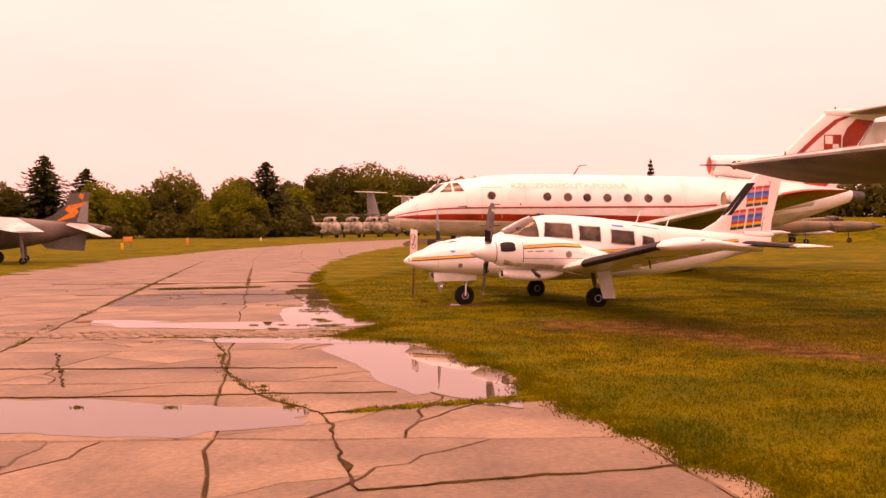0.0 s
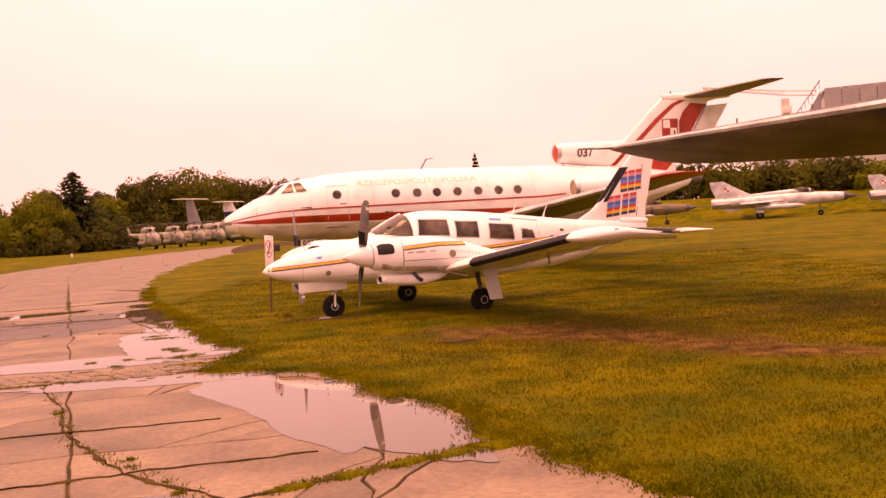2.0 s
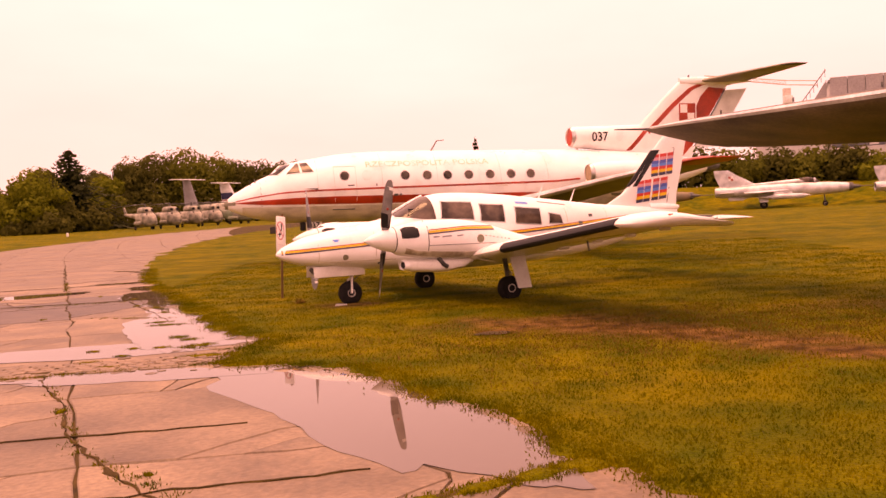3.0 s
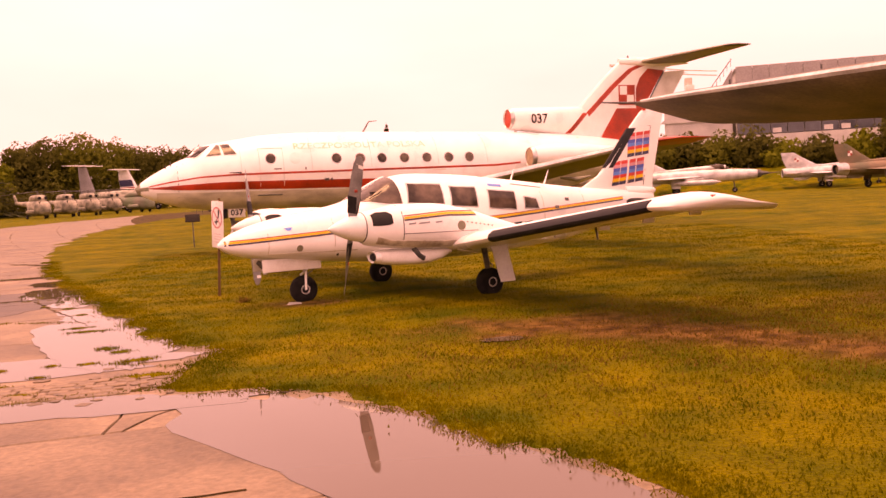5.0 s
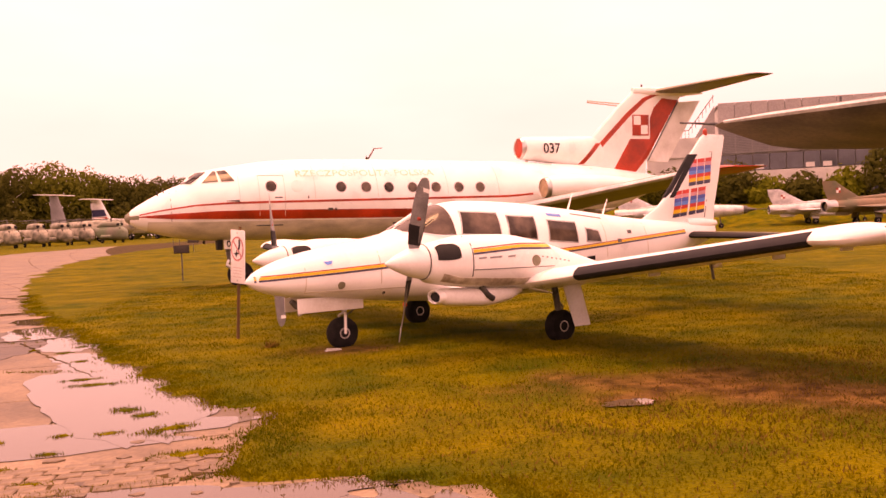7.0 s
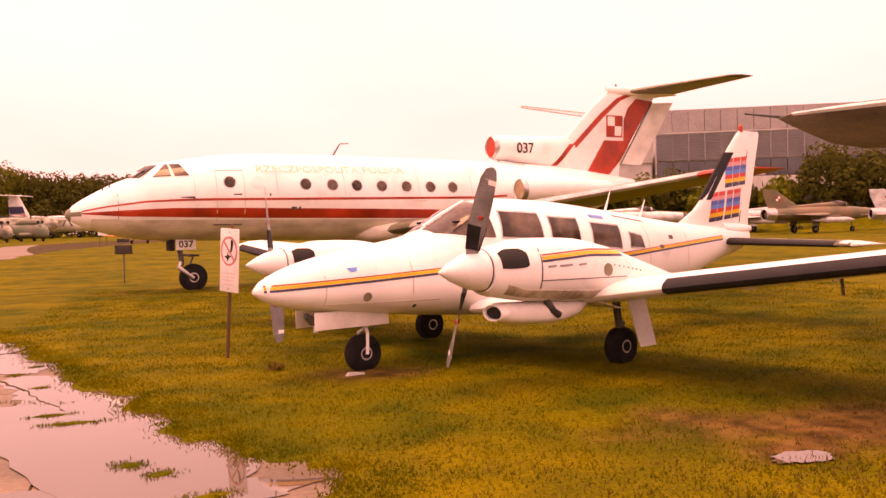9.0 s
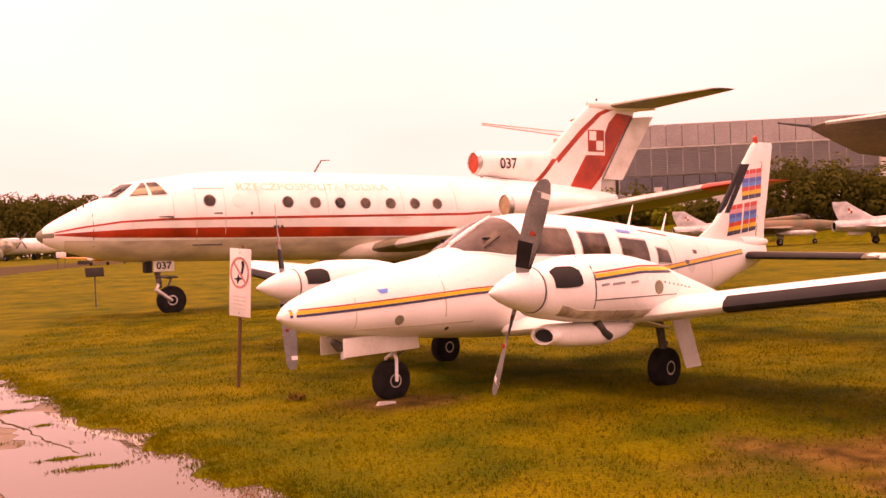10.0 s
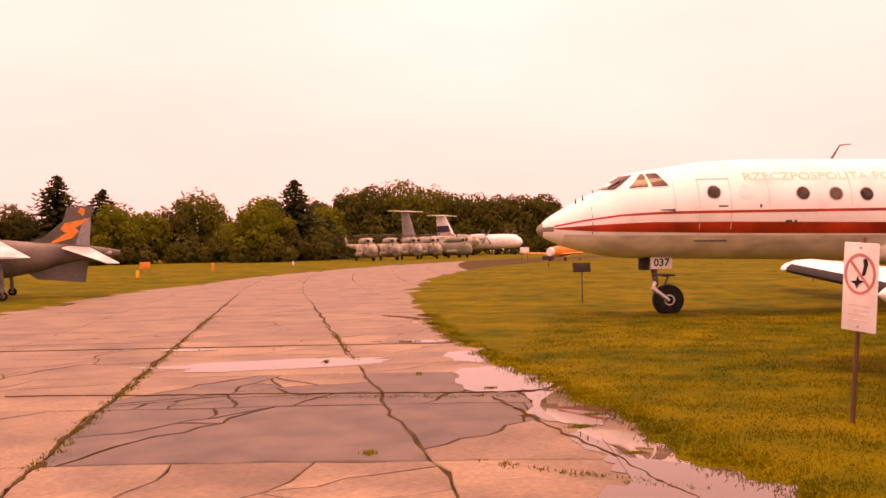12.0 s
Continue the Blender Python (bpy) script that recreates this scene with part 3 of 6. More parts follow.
def blades(name, spots, h, spread, count, seed, material, label, width=0.010):
    """Grass as many bent blades round the spots."""
    rng = np.random.default_rng(seed)
    n = len(spots) * count
    base = np.repeat(np.asarray(spots, float), count, axis=0)
    off = rng.normal(0, spread, (n, 2))
    base[:, :2] += off
    hh = h * rng.uniform(0.45, 1.25, n)
    lean = rng.normal(0, 0.45, (n, 2)) * hh[:, None]
    ang = rng.uniform(0, 6.283, n)
    wx, wy = np.cos(ang) * width, np.sin(ang) * width
    tip = base + np.c_[lean, hh]
    v = np.empty((n * 3, 3))
    v[0::3], v[1::3], v[2::3] = base + np.c_[wx, wy, 0 * wx], base - np.c_[wx, wy, 0 * wx], tip
    me = bpy.data.meshes.new(name)
    me.vertices.add(n * 3)
    me.vertices.foreach_set("co", v.ravel())
    me.loops.add(n * 3)
    me.loops.foreach_set("vertex_index", np.arange(n * 3))
    me.polygons.add(n)
    me.polygons.foreach_set("loop_start", np.arange(0, n * 3, 3))
    me.materials.append(material)
    me.update()
    me.validate()
    return tagged(new(name, me), label, "grass", kind="stuff")


def scatter_grass():
    rng = random.Random(3)
    lawn, tufts, dry, joint = [], [], [], []
    while len(lawn) < 22000:
        d = rng.uniform(0, 1) ** 2.0
        y = 3.5 + d * 30
        x = rng.uniform(-7 + 0.0 * y, 8 + d * 3)
        if inside(x, y) > -0.02 or bare_at(x, y) > rng.uniform(0.25, 0.8):
            continue
        lawn.append((x, y, ground_z(x, y) - 0.005))
    for _ in range(5200):
        y = 3.5 + 30 * rng.random() ** 1.4
        x = line_x(EDGE, y) + rng.uniform(-0.15, 0.35)
        d = inside(x, y)
        if -0.5 < d < 0.12:
            tufts.append((x, y, ground_z(x, y) - 0.01 if d < 0 else 0.015))
    for _ in range(2500):
        x, y = rng.gauss(2.4, 2.0), rng.gauss(12.3, 1.2)
        if inside(x, y) < -0.1:
            dry.append((x, y, ground_z(x, y) - 0.005))
    for a, b, k in (((-1.55, 6.35), (-0.05, 7.25), 420), ((-5.6, 11.35), (-2.6, 11.75), 500), ((-2.9, 12.6), (-3.9, 13.1), 160), ((-6.9, 9.6), (-8.6, 13.4), 120), ((-8.9, 14.6), (-11.7, 21.6), 420), ((-11.7, 21.6), (-16.3, 33.0), 420), ((-9.1, 22.9), (-11.2, 28.0), 160), ((-3.2, 8.2), (-1.7, 6.4), 120), ((-3.2, 8.2), (-4.9, 11.6), 60), ((-6.2, 20.3), (-9.0, 20.0), 90), ((-4.9, 16.6), (-6.6, 17.3), 90)):
        for _ in range(k // 2):
            t = rng.random()
            x, y = a[0] + (b[0] - a[0]) * t + rng.gauss(0, 0.035), a[1] + (b[1] - a[1]) * t + rng.gauss(0, 0.035)
            if noise.noise((x * 1.1, y * 1.1, 7)) > -0.25:
                joint.append((x, y, 0.012))
    blades("grass", lawn, 0.030, 0.12, 12, 1, BLADE, "short damp lawn grass round the parked aeroplanes", 0.007)
    blades("grass", tufts, 0.026, 0.06, 9, 2, BLADE, "ragged grass fringe along the pavement edge", 0.008)
    blades("grass", dry, 0.035, 0.08, 6, 3, DRY, "dry yellowed grass round bare earth", 0.007)
    blades("grass", joint, 0.032, 0.03, 7, 4, BLADE, "grass and moss tufts growing in pavement joints", 0.007)



def moss_strip(a, b, width, seed):
    """A ragged line of moss and soil in a joint."""
    rng = random.Random(seed)
    d = Vector(b) - Vector(a)
    n = Vector((-d.y, d.x)).normalized()
    k = max(3, int(d.length / 0.08))
    verts, faces = [], []
    for i in range(k + 1):
        p = Vector(a) + d * (i / k) + n * (0.10 * noise.noise((i * 0.07, seed, 0)) + 0.04 * noise.noise((i * 0.4, seed, 6)))
        w = 0.62 * width * max(0.06, 0.42 + 1.2 * noise.noise((i * 0.31, seed, 3))) * (min(1, i / 3, (k - i) / 3) + 0.05)
        for q, z in ((-w, 0.016), (-w * 0.5, 0.030), (w * 0.5, 0.032), (w, 0.016)):
            r = p + n * (q + rng.uniform(-0.01, 0.01))
            verts.append((r.x, r.y, rise(r.x, r.y) + z))
    for i in range(k):
        faces += [(i * 4 + j, i * 4 + j + 1, i * 4 + 5 + j, i * 4 + 4 + j) for j in range(3)]
    ob = new("moss_strip", mesh_from("moss_strip", verts, faces, MOSS))
    return tagged(ob, "ragged strip of moss in a pavement joint", "moss", "moss strips", "structure")


for row in (((-1.6, 6.35), (-0.02, 7.28), 0.10), ((-11.5, 11.0), (-2.5, 11.85), 0.20), ((-10.5, 11.5), (-3.6, 12.05), 0.12), ((-6.9, 9.6), (-9.5, 16.1), 0.05), ((-9.5, 16.1), (-13.6, 26.2), 0.07), ((-13.6, 26.2), (-21.8, 46.7), 0.06), ((-3.3, 8.4), (-2.5, 7.2), 0.06), ((-2.5, 7.2), (-1.6, 6.4), 0.06), ((-1.6, 6.4), (-0.7, 4.3), 0.05), ((-0.7, 4.3), (1.3, 5.2), 0.05), ((-4.5, 7.3), (-6.1, 9.6), 0.05), ((-4.8, 11.4), (-3.3, 8.4), 0.05), ((-9.6, 24.0), (-15.2, 38.0), 0.035), ((-9.9, 31.6), (-11.6, 33.2), 0.55), ((-6.8, 20.2), (-4.9, 16.2), 0.05), ((-12.4, 19.8), (-6.2, 20.6), 0.03), ((-16.2, 24.5), (-8.3, 26.0), 0.035), ((-6.5, 8.2), (-2.2, 8.8), 0.03), ((-5.0, 6.6), (-1.2, 7.4), 0.03)):
    moss_strip(*row, seed=int(abs(row[0][0] * 31 + row[0][1] * 17)))


def rubble():
    """Broken chips of concrete along the crumbled joint."""
    rng = random.Random(21)
    verts, faces = [], []
    for _ in range(170):
        t = rng.random()
        x, y = -11.5 + 8.6 * t + rng.gauss(0, 0.1), 11.05 + 0.9 * t + rng.gauss(0, 0.28)
        r, a0, k = rng.uniform(0.02, 0.09), rng.uniform(0, 6.28), rng.choice((4, 5, 6))
        b, z = len(verts), rise(x, y) + rng.uniform(0.026, 0.033)
        ring = [(x + r * rng.uniform(.6, 1.2) * math.cos(a0 + 6.283 * i / k), y + r * rng.uniform(.5, 1.0) * math.sin(a0 + 6.283 * i / k)) for i in range(k)]
        verts += [(p, q, z) for p, q in ring] + [(p * 1.0005, q, z - 0.03) for p, q in ring]
        faces += [tuple(range(b, b + k))] + [(b + i, b + k + i, b + k + (i + 1) % k, b + (i + 1) % k) for i in range(k)]
    tagged(new("rubble", mesh_from("rubble", verts, faces, CONCRETE, smooth=False)), "crumbled concrete chips along a broken joint", "rubble", kind="stuff")


def weed_islet(x, y, rx, ry, turn, seed):
    """A low hump of turf that grows out of a joint, blades and all."""
    verts, faces = [], []
    for i in range(5):
        for j in range(20):
            a, k = 2 * math.pi * j / 20, 1 - i / 4.6
            r = k * (1 + 0.55 * noise.noise((math.cos(a) * 1.8, math.sin(a) * 1.8, seed)) + 0.25 * noise.noise((math.cos(a) * 5, math.sin(a) * 5, seed)))
            u, v = rx * r * math.cos(a), ry * r * math.sin(a)
            verts.append((x + u * math.cos(turn) - v * math.sin(turn), y + u * math.sin(turn) + v * math.cos(turn), 0.012 + 0.030 * (1 - k * k)))
    faces = [(i * 20 + j, i * 20 + (j + 1) % 20, (i + 1) * 20 + (j + 1) % 20, (i + 1) * 20 + j) for i in range(4) for j in range(20)] + [tuple(range(80, 100))]
    ob = tagged(new("turf_islet", mesh_from("turf_islet", verts, faces, LAWN)), "small ragged tuft of turf growing from a pavement joint", "turf", "turf islets on the taxiway", "structure")
    rng = random.Random(seed)
    spots = []
    for _ in range(int(90 * rx * ry / 0.03) + 8):
        a, r = rng.uniform(0, 6.283), math.sqrt(rng.random())
        u, v = rx * r * math.cos(a) * 1.1, ry * r * math.sin(a) * 1.1
        spots.append((x + u * math.cos(turn) - v * math.sin(turn), y + u * math.sin(turn) + v * math.cos(turn), 0.018))
    return spots


ISLET_SPOTS = []
for row in ((-4.75, 15.65, 0.36, 0.10, 0.1), (-3.95, 13.8, 0.17, 0.13, 0.4), (-4.11, 13.16, 0.12, 0.08, 0.0), (-4.45, 13.2, 0.09, 0.05, 0.2), (-4.4, 12.6, 0.12, 0.06, 0.0), (-4.65, 12.2, 0.22, 0.08, 0.1), (-4.3, 11.8, 0.20, 0.07, 0.0), (-4.9, 13.1, 0.10, 0.04, 0.0),
            (-3.65, 13.2, 0.28, 0.16, 0.6), (-3.4, 12.3, 0.42, 0.15, 0.1), (-4.98, 16.05, 0.30, 0.07, 0.2), (-4.15, 14.1, 0.15, 0.20, 0.6), (-5.8, 18.6, 0.16, 0.06, 0.3), (-5.7, 19.2, 0.14, 0.05, 0.3), (-5.35, 17.6, 0.16, 0.05, 0.2),
            (-2.55, 7.55, 0.04, 0.03, 0.5), (-1.95, 6.6, 0.05, 0.03, 0.2), (-3.75, 6.35, 0.07, 0.015, 0.1), (-2.95, 6.45, 0.06, 0.015, 0.1), (-3.9, 9.6, 0.06, 0.14, 0.2), (-1.25, 6.56, 0.30, 0.10, 0.55), (-0.92, 6.76, 0.30, 0.13, 0.55), (-0.58, 6.95, 0.30, 0.15, 0.5), (-0.25, 7.12, 0.32, 0.17, 0.5), (0.05, 7.28, 0.34, 0.2, 0.5), (-2.75, 11.75, 0.5, 0.2, 0.1),
            (-7.35, 17.4, 0.05, 0.10, 0.3), (-6.3, 19.1, 0.10, 0.03, 0.2), (-6.9, 20.8, 0.09, 0.03, 0.2), (-8.0, 21.9, 0.04, 0.14, 0.3), (-9.7, 23.2, 0.04, 0.18, 0.3)):
    ISLET_SPOTS += weed_islet(row[0], row[1], row[2] * 0.72, row[3] * 0.72, row[4], seed=len(ISLET_SPOTS) % 97 + 3)
blades("grass", ISLET_SPOTS, 0.030, 0.02, 5, 11, BLADE, "blades on the turf tufts of the taxiway", 0.006)


rubble()
scatter_grass()


# ---- the small twin-engined aeroplane ----
SOOT = mat("sooty_white_paint", (0.66, 0.60, 0.52), 0.5, vary=0.15, scale=6, fine=30, dark=(0.30, 0.22, 0.15), stretch=(1, 1, 0.4))


SIGNAL = mat("signal_red_stripe", (0.72, 0.06, 0.04), 0.4, vary=0.08)
ROSE = mat("rose_stripe", (0.70, 0.30, 0.34), 0.4, vary=0.08)
BLUE_DEEP = mat("deep_blue_stripe", (0.05, 0.10, 0.42), 0.4, vary=0.08)


def build_twin():
    air = thing("light_aeroplane", Matrix.Translation((-3.264, 16.829, 0.045)) @ pose(0, 0, -0.03, 0, 0, 24.4), "white twin-engined light aeroplane with yellow and navy stripes", "aeroplane")
    F = Body([(0, 0.945, 0.905, 0.02), (0.1, 1.03, 0.835, 0.13), (0.26, 1.105, 0.77, 0.215), (0.5, 1.185, 0.715, 0.30), (0.78, 1.25, 0.68, 0.375), (1.3, 1.335, 0.62, 0.475), (1.9, 1.435, 0.56, 0.55), (2.25, 1.59, 0.53, 0.58), (2.62, 1.775, 0.50, 0.60), (3.08, 1.83, 0.48, 0.61), (3.76, 1.80, 0.48, 0.61), (4.8, 1.69, 0.51, 0.57), (5.9, 1.55, 0.59, 0.42), (6.5, 1.48, 0.68, 0.33), (7.2, 1.42, 0.86, 0.22), (8.0, 1.36, 1.04, 0.10), (8.3, 1.33, 1.14, 0.04)], n=2.35, level=0.42)
    body = part("fuselage", F.skin(90, 44), WHITE, air)
    # windscreen and cabin windows with their rubber frames
    panes = [("window", ((2.83, 1.665), (3.38, 1.63)), ((2.755, 1.385), (3.36, 1.345))), ("window", ((3.55, 1.59), (4.0, 1.56)), ((3.51, 1.31), (3.97, 1.27))),
              ("window", ((4.25, 1.51), (4.76, 1.46)), ((4.21, 1.24), (4.73, 1.19))), ("window", ((4.96, 1.37), (5.19, 1.325)), ((4.93, 1.20), (5.23, 1.175)))]
    def windscreen(side, grow, out):
        """A curved pane from the sill up to the middle pillar."""
        skins = []
        for lift in (out, -0.01):
            rows = []
            for i in range(13):
                x = 2.03 - grow + (0.63 + 2 * grow) * i / 12
                zc, w, hu, hd = F.at(x)
                low = float(np.interp(x, (2.0, 2.2, 2.42, 2.66), (1.445, 1.425, 1.385, 1.375))) - grow
                t0 = math.asin(min(0.97, max(0.0, (low - zc) / hu)) ** (F.n / 2))
                row = []
                for j in range(11):
                    a = t0 + (math.radians(86.5) - t0) * j / 10
                    y, z = (w + lift) * math.cos(a) ** (2 / F.n), (hu + lift) * math.sin(a) ** (2 / F.n)
                    row.append((x - lift * 0.5, side * y, zc + z))
                rows.append(row)
            skins.append(rows)
        bm = bmesh.new()
        grids = [[[bm.verts.new(p) for p in r] for r in rows] for rows in skins]
        for g in grids:
            for p, q in zip(g, g[1:]):
                for j in range(10):
                    bm.faces.new((p[j], p[j + 1], q[j + 1], q[j]))
        rim = [(i, 0) for i in range(13)] + [(12, j) for j in range(1, 11)] + [(i, 10) for i in range(11, -1, -1)] + [(0, j) for j in range(9, 0, -1)]
        for (i, j), (p, q) in zip(rim, rim[1:] + rim[:1]):
            bm.faces.new((grids[0][i][j], grids[0][p][q], grids[1][p][q], grids[1][i][j]))
        return bm

    for side in (-1, 1):
        frame_part = part("windscreen", windscreen(side, 0.02, 0.004), WHITE, air, "windscreen frame")
        part("pane", windscreen(side, 0.0, 0.010), GLASS, frame_part, "brown-tinted windscreen glass")
    for name, up, lo in panes:
        for side in (-1, 1):
            big = [(p[0] + (-0.02 if i == 0 else 0.02 if i == len(up) - 1 else 0), p[1] + 0.02) for i, p in enumerate(up)]
            low = [(p[0] + (-0.02 if i == 0 else 0.02 if i == len(lo) - 1 else 0), p[1] - 0.02) for i, p in enumerate(lo)]
            w = part(name, F.patch((big, low), side, 0.004, 0.06), METAL, air, "thin frame round the cabin glass")
            part("pane", F.patch((up, lo), side, 0.009, 0.06), GLASS, w, "dark tinted glass")
    part("windscreen_pillar", bm_tube([(2.06, -0.02, 1.52), (2.35, -0.02, 1.67), (2.64, -0.02, 1.795)], 0.022, 8), WHITE, air)
    for side in (-1, 1):
        wp = part("wiper", bm_tube([F.point(2.2, 1.45, side, 0.03), F.point(2.42, 1.56, side, 0.035)], 0.008, 6), BLACK, air, "black windscreen wiper")
        part("temperature_probe", bm_box(2.24, side * 0.33 - 0.012, 1.55, 2.40, side * 0.33 + 0.012, 1.575, 0.004), BLACK, air)
    # cheat line in three colours
    for name, m, a, b in (("red_stripe", RED, 0.036, 0.047), ("yellow_stripe", YELLOW, 0.002, 0.034), ("navy_stripe", NAVY, -0.022, 0.000)):
        for side in (-1, 1):
            lift = lambda x: 0.935 + 0.100 * min(1, x / 1.9) + 0.02 * max(0, x - 1.9) / 2 + 0.045 * max(0, x - 4.2)
            xs = [0.07 + 0.12 * i for i in range(62)]
            up, lo = [(x, lift(x) + b) for x in xs], [(x, lift(x) + a) for x in xs]
            part(name, F.patch((up, lo), side, 0.004, 0.12), m, air)
    # plain bars where the registration stands, and a small faded mark below the roof
    for x in (4.42, 4.66, 4.90):
        part("registration_bar", F.patch((((x, 0.97), (x + 0.17, 0.98)), ((x, 0.80), (x + 0.17, 0.81))), -1, 0.005, 0.05), BLACK, air, "dark bar of a registration mark")
    part("name_bar", F.patch((((4.30, 1.615), (4.56, 1.59)), ((4.30, 1.58), (4.56, 1.555))), -1, 0.005, 0.05), SKYBLUE, air, "small faded blue lettering bar")
    part("door_outline", F.patch((((4.80, 1.60), (5.42, 1.52)), ((4.80, 1.588), (5.42, 1.508))), -1, 0.004, 0.05), STEEL, air)
    for x, z in ((5.9, 1.32), (5.62, 1.2)):
        part("vent", F.patch((((x, z), (x + 0.09, z - 0.005)), ((x, z - 0.05), (x + 0.09, z - 0.055))), -1, 0.006, 0.05), STEEL, air, "small dark vent")
    part("access_cap", F.disc(1.05, 0.83, 0.045, -1, 0.006), OLIVE_GREY, air, "round access cap")
    part("emblem", F.patch((((0.86, 1.125), (0.97, 1.13)), ((0.89, 1.085), (0.95, 1.09))), -1, 0.005, 0.05), SKYBLUE, air, "small blue emblem")
    part("static_port", F.disc(1.62, 0.70, 0.018, -1, 0.005), STEEL, air)
    for x0, z0, x1, z1 in ((0.62, 1.06, 0.632, 0.76), (1.55, 1.22, 1.562, 0.66), (5.35, 1.46, 5.362, 0.95), (6.35, 1.42, 6.362, 0.90)):
        part("panel_seam", F.patch((((x0, z0), (x1, z0)), ((x0, z1), (x1, z1))), -1, 0.003, 0.05), GREY_BELLY, air)
    part("panel_seam", F.patch((((0.62, 0.772), (1.9, 0.755)), ((0.62, 0.762), (1.9, 0.745))), -1, 0.003, 0.08), GREY_BELLY, air)
    # wings
    for side in (-1, 1):
        sec = [(2.34, side * 0.45, 0.60, 1.85, 0.24), (2.45, side * 1.2, 0.69, 1.70, 0.25), (2.52, side * 2.0, 0.79, 1.62, 0.25), (2.58, side * 2.9, 0.905, 1.54, 0.24), (2.54, side * 5.75, 1.25, 1.55, 0.20)]
        wing = part("wing", bm_wing(sec), WHITE, air, "white low wing")
        tipsec = [(2.54, side * 5.75, 1.25, 1.55, 0.202), (2.55, side * 5.85, 1.248, 1.54, 0.222), (2.60, side * 5.95, 1.25, 1.49, 0.218), (2.72, side * 6.03, 1.262, 1.36, 0.175), (2.92, side * 6.09, 1.28, 1.12, 0.10), (3.2, side * 6.12, 1.295, 0.8, 0.03)]
        bm = bm_wing(tipsec)
        for v in bm.verts:
            v.co.z -= 0.12 * max(0.0, v.co.x - 3.25)
        part("wing_tip", bm, WHITE, wing, "bulbous moulded white wing tip")
        part("tip_light", bm_lathe([(0, 0.005), (0.04, 0.026), (0.1, 0.026), (0.15, 0.005)], "x", 10, (3.02, side * 6.07, 1.318)), RED, wing, "coloured wing-tip light")
        bsec = [(2.575, side * 2.87, 0.902, 1.54, 0.24), (2.535, side * 5.72, 1.247, 1.55, 0.20)]
        part("deicing_boot", bm_boot(bsec, 0.05, 0.006), BLACK, wing, "black rubber de-icing boot")
        for y in (3.15, 4.0, 4.75, 5.45):
            z = 0.905 + 0.121 * (y - 2.9) - 0.075
            part("hinge_bracket", bm_box(3.42, side * y - 0.015, z - 0.015, 3.60, side * y + 0.015, z + 0.05, 0.012), WHITE_OLD, wing, "small hinge fairing under the wing")
        part("vent_tube", bm_tube([(3.2, side * 4.2, 1.02), (3.23, side * 4.2, 0.86)], 0.014, 8), STEEL, wing)
        # nacelle
        y0 = side * 1.88
        N = Body([(1.30, 1.28, 0.92, 0.20), (1.34, 1.305, 0.885, 0.25), (1.5, 1.335, 0.85, 0.315), (1.84, 1.385, 0.80, 0.335), (2.3, 1.375, 0.77, 0.335), (2.75, 1.30, 0.755, 0.325), (3.25, 1.15, 0.74, 0.28), (3.8, 0.98, 0.73, 0.20), (4.25, 0.84, 0.74, 0.06)], n=2.5, y0=y0)
        nac = part("nacelle", N.skin(50, 36), WHITE, air, "white engine nacelle with sooty lower cowling")
        part("cowl_seam", N.patch((((1.74, 1.37), (1.752, 1.37)), ((1.74, 0.86), (1.752, 0.86))), side, 0.004, 0.05), STEEL, nac)
        part("cowl_seam", N.patch((((1.75, 1.008), (2.9, 0.985)), ((1.75, 1.0), (2.9, 0.977))), side, 0.004, 0.05), STEEL, nac)
        for s2 in (-1, 1):
            part("air_intake", N.patch((((1.345, 1.265), (1.42, 1.295), (1.56, 1.295), (1.60, 1.26)), ((1.345, 1.13), (1.42, 1.125), (1.56, 1.13), (1.60, 1.15))), s2, 0.006, 0.03), DARK, nac, "dark cooling-air opening")
        part("exhaust_stain", N.patch((((1.40, 0.985), (1.6, 0.93), (2.1, 0.89), (2.7, 0.86)), ((1.40, 0.90), (1.6, 0.862), (2.1, 0.80), (2.7, 0.79))), side, 0.003, 0.05), SOOT, nac, "sooty brown lower cowling")
        for k in range(7):
            part("rivet", N.disc(2.72 + 0.07 * k, 1.10 - 0.012 * k, 0.009, side, 0.005, 8), STEEL, nac)
        for x, z, w, h in ((1.62, 0.93, 0.10, 0.06), (2.05, 0.90, 0.05, 0.07), (2.42, 0.88, 0.07, 0.05)):
            part("oil_streak", N.patch((((x, z), (x + w, z - 0.01)), ((x + 0.03, z - h), (x + w + 0.05, z - h))), side, 0.005, 0.04), SOOT, nac, "brown oil streak")
        part("access_disc", N.disc(2.62, 1.06, 0.062, side, 0.006), OLIVE_GREY, nac, "round grey access cover")
        for name, m, a, b in (("red_stripe", RED, 0.042, 0.053), ("yellow_stripe", YELLOW, 0.004, 0.035), ("navy_stripe", NAVY, -0.018, 0.001)):
            part(name, N.patch((((1.76, 1.185 + b), (2.4, 1.215 + b), (2.9, 1.195 + b)), ((1.76, 1.185 + a), (2.4, 1.215 + a), (2.9, 1.195 + a))), side, 0.004, 0.08), m, nac)
        for x, w in ((1.82, 0.10), (1.97, 0.16), (2.22, 0.10)):
            part("lettering_bar", N.patch((((x, 1.135), (x + w, 1.14)), ((x, 1.115), (x + w, 1.12))), side, 0.004, 0.05), HALL_GREY, nac)
        S = Body([(1.46, 0.79, 0.66, 0.10), (1.52, 0.81, 0.625, 0.145), (1.75, 0.80, 0.595, 0.155), (2.1, 0.79, 0.575, 0.15), (2.4, 0.77, 0.61, 0.12), (2.62, 0.75, 0.69, 0.05)], n=2.6, y0=y0)
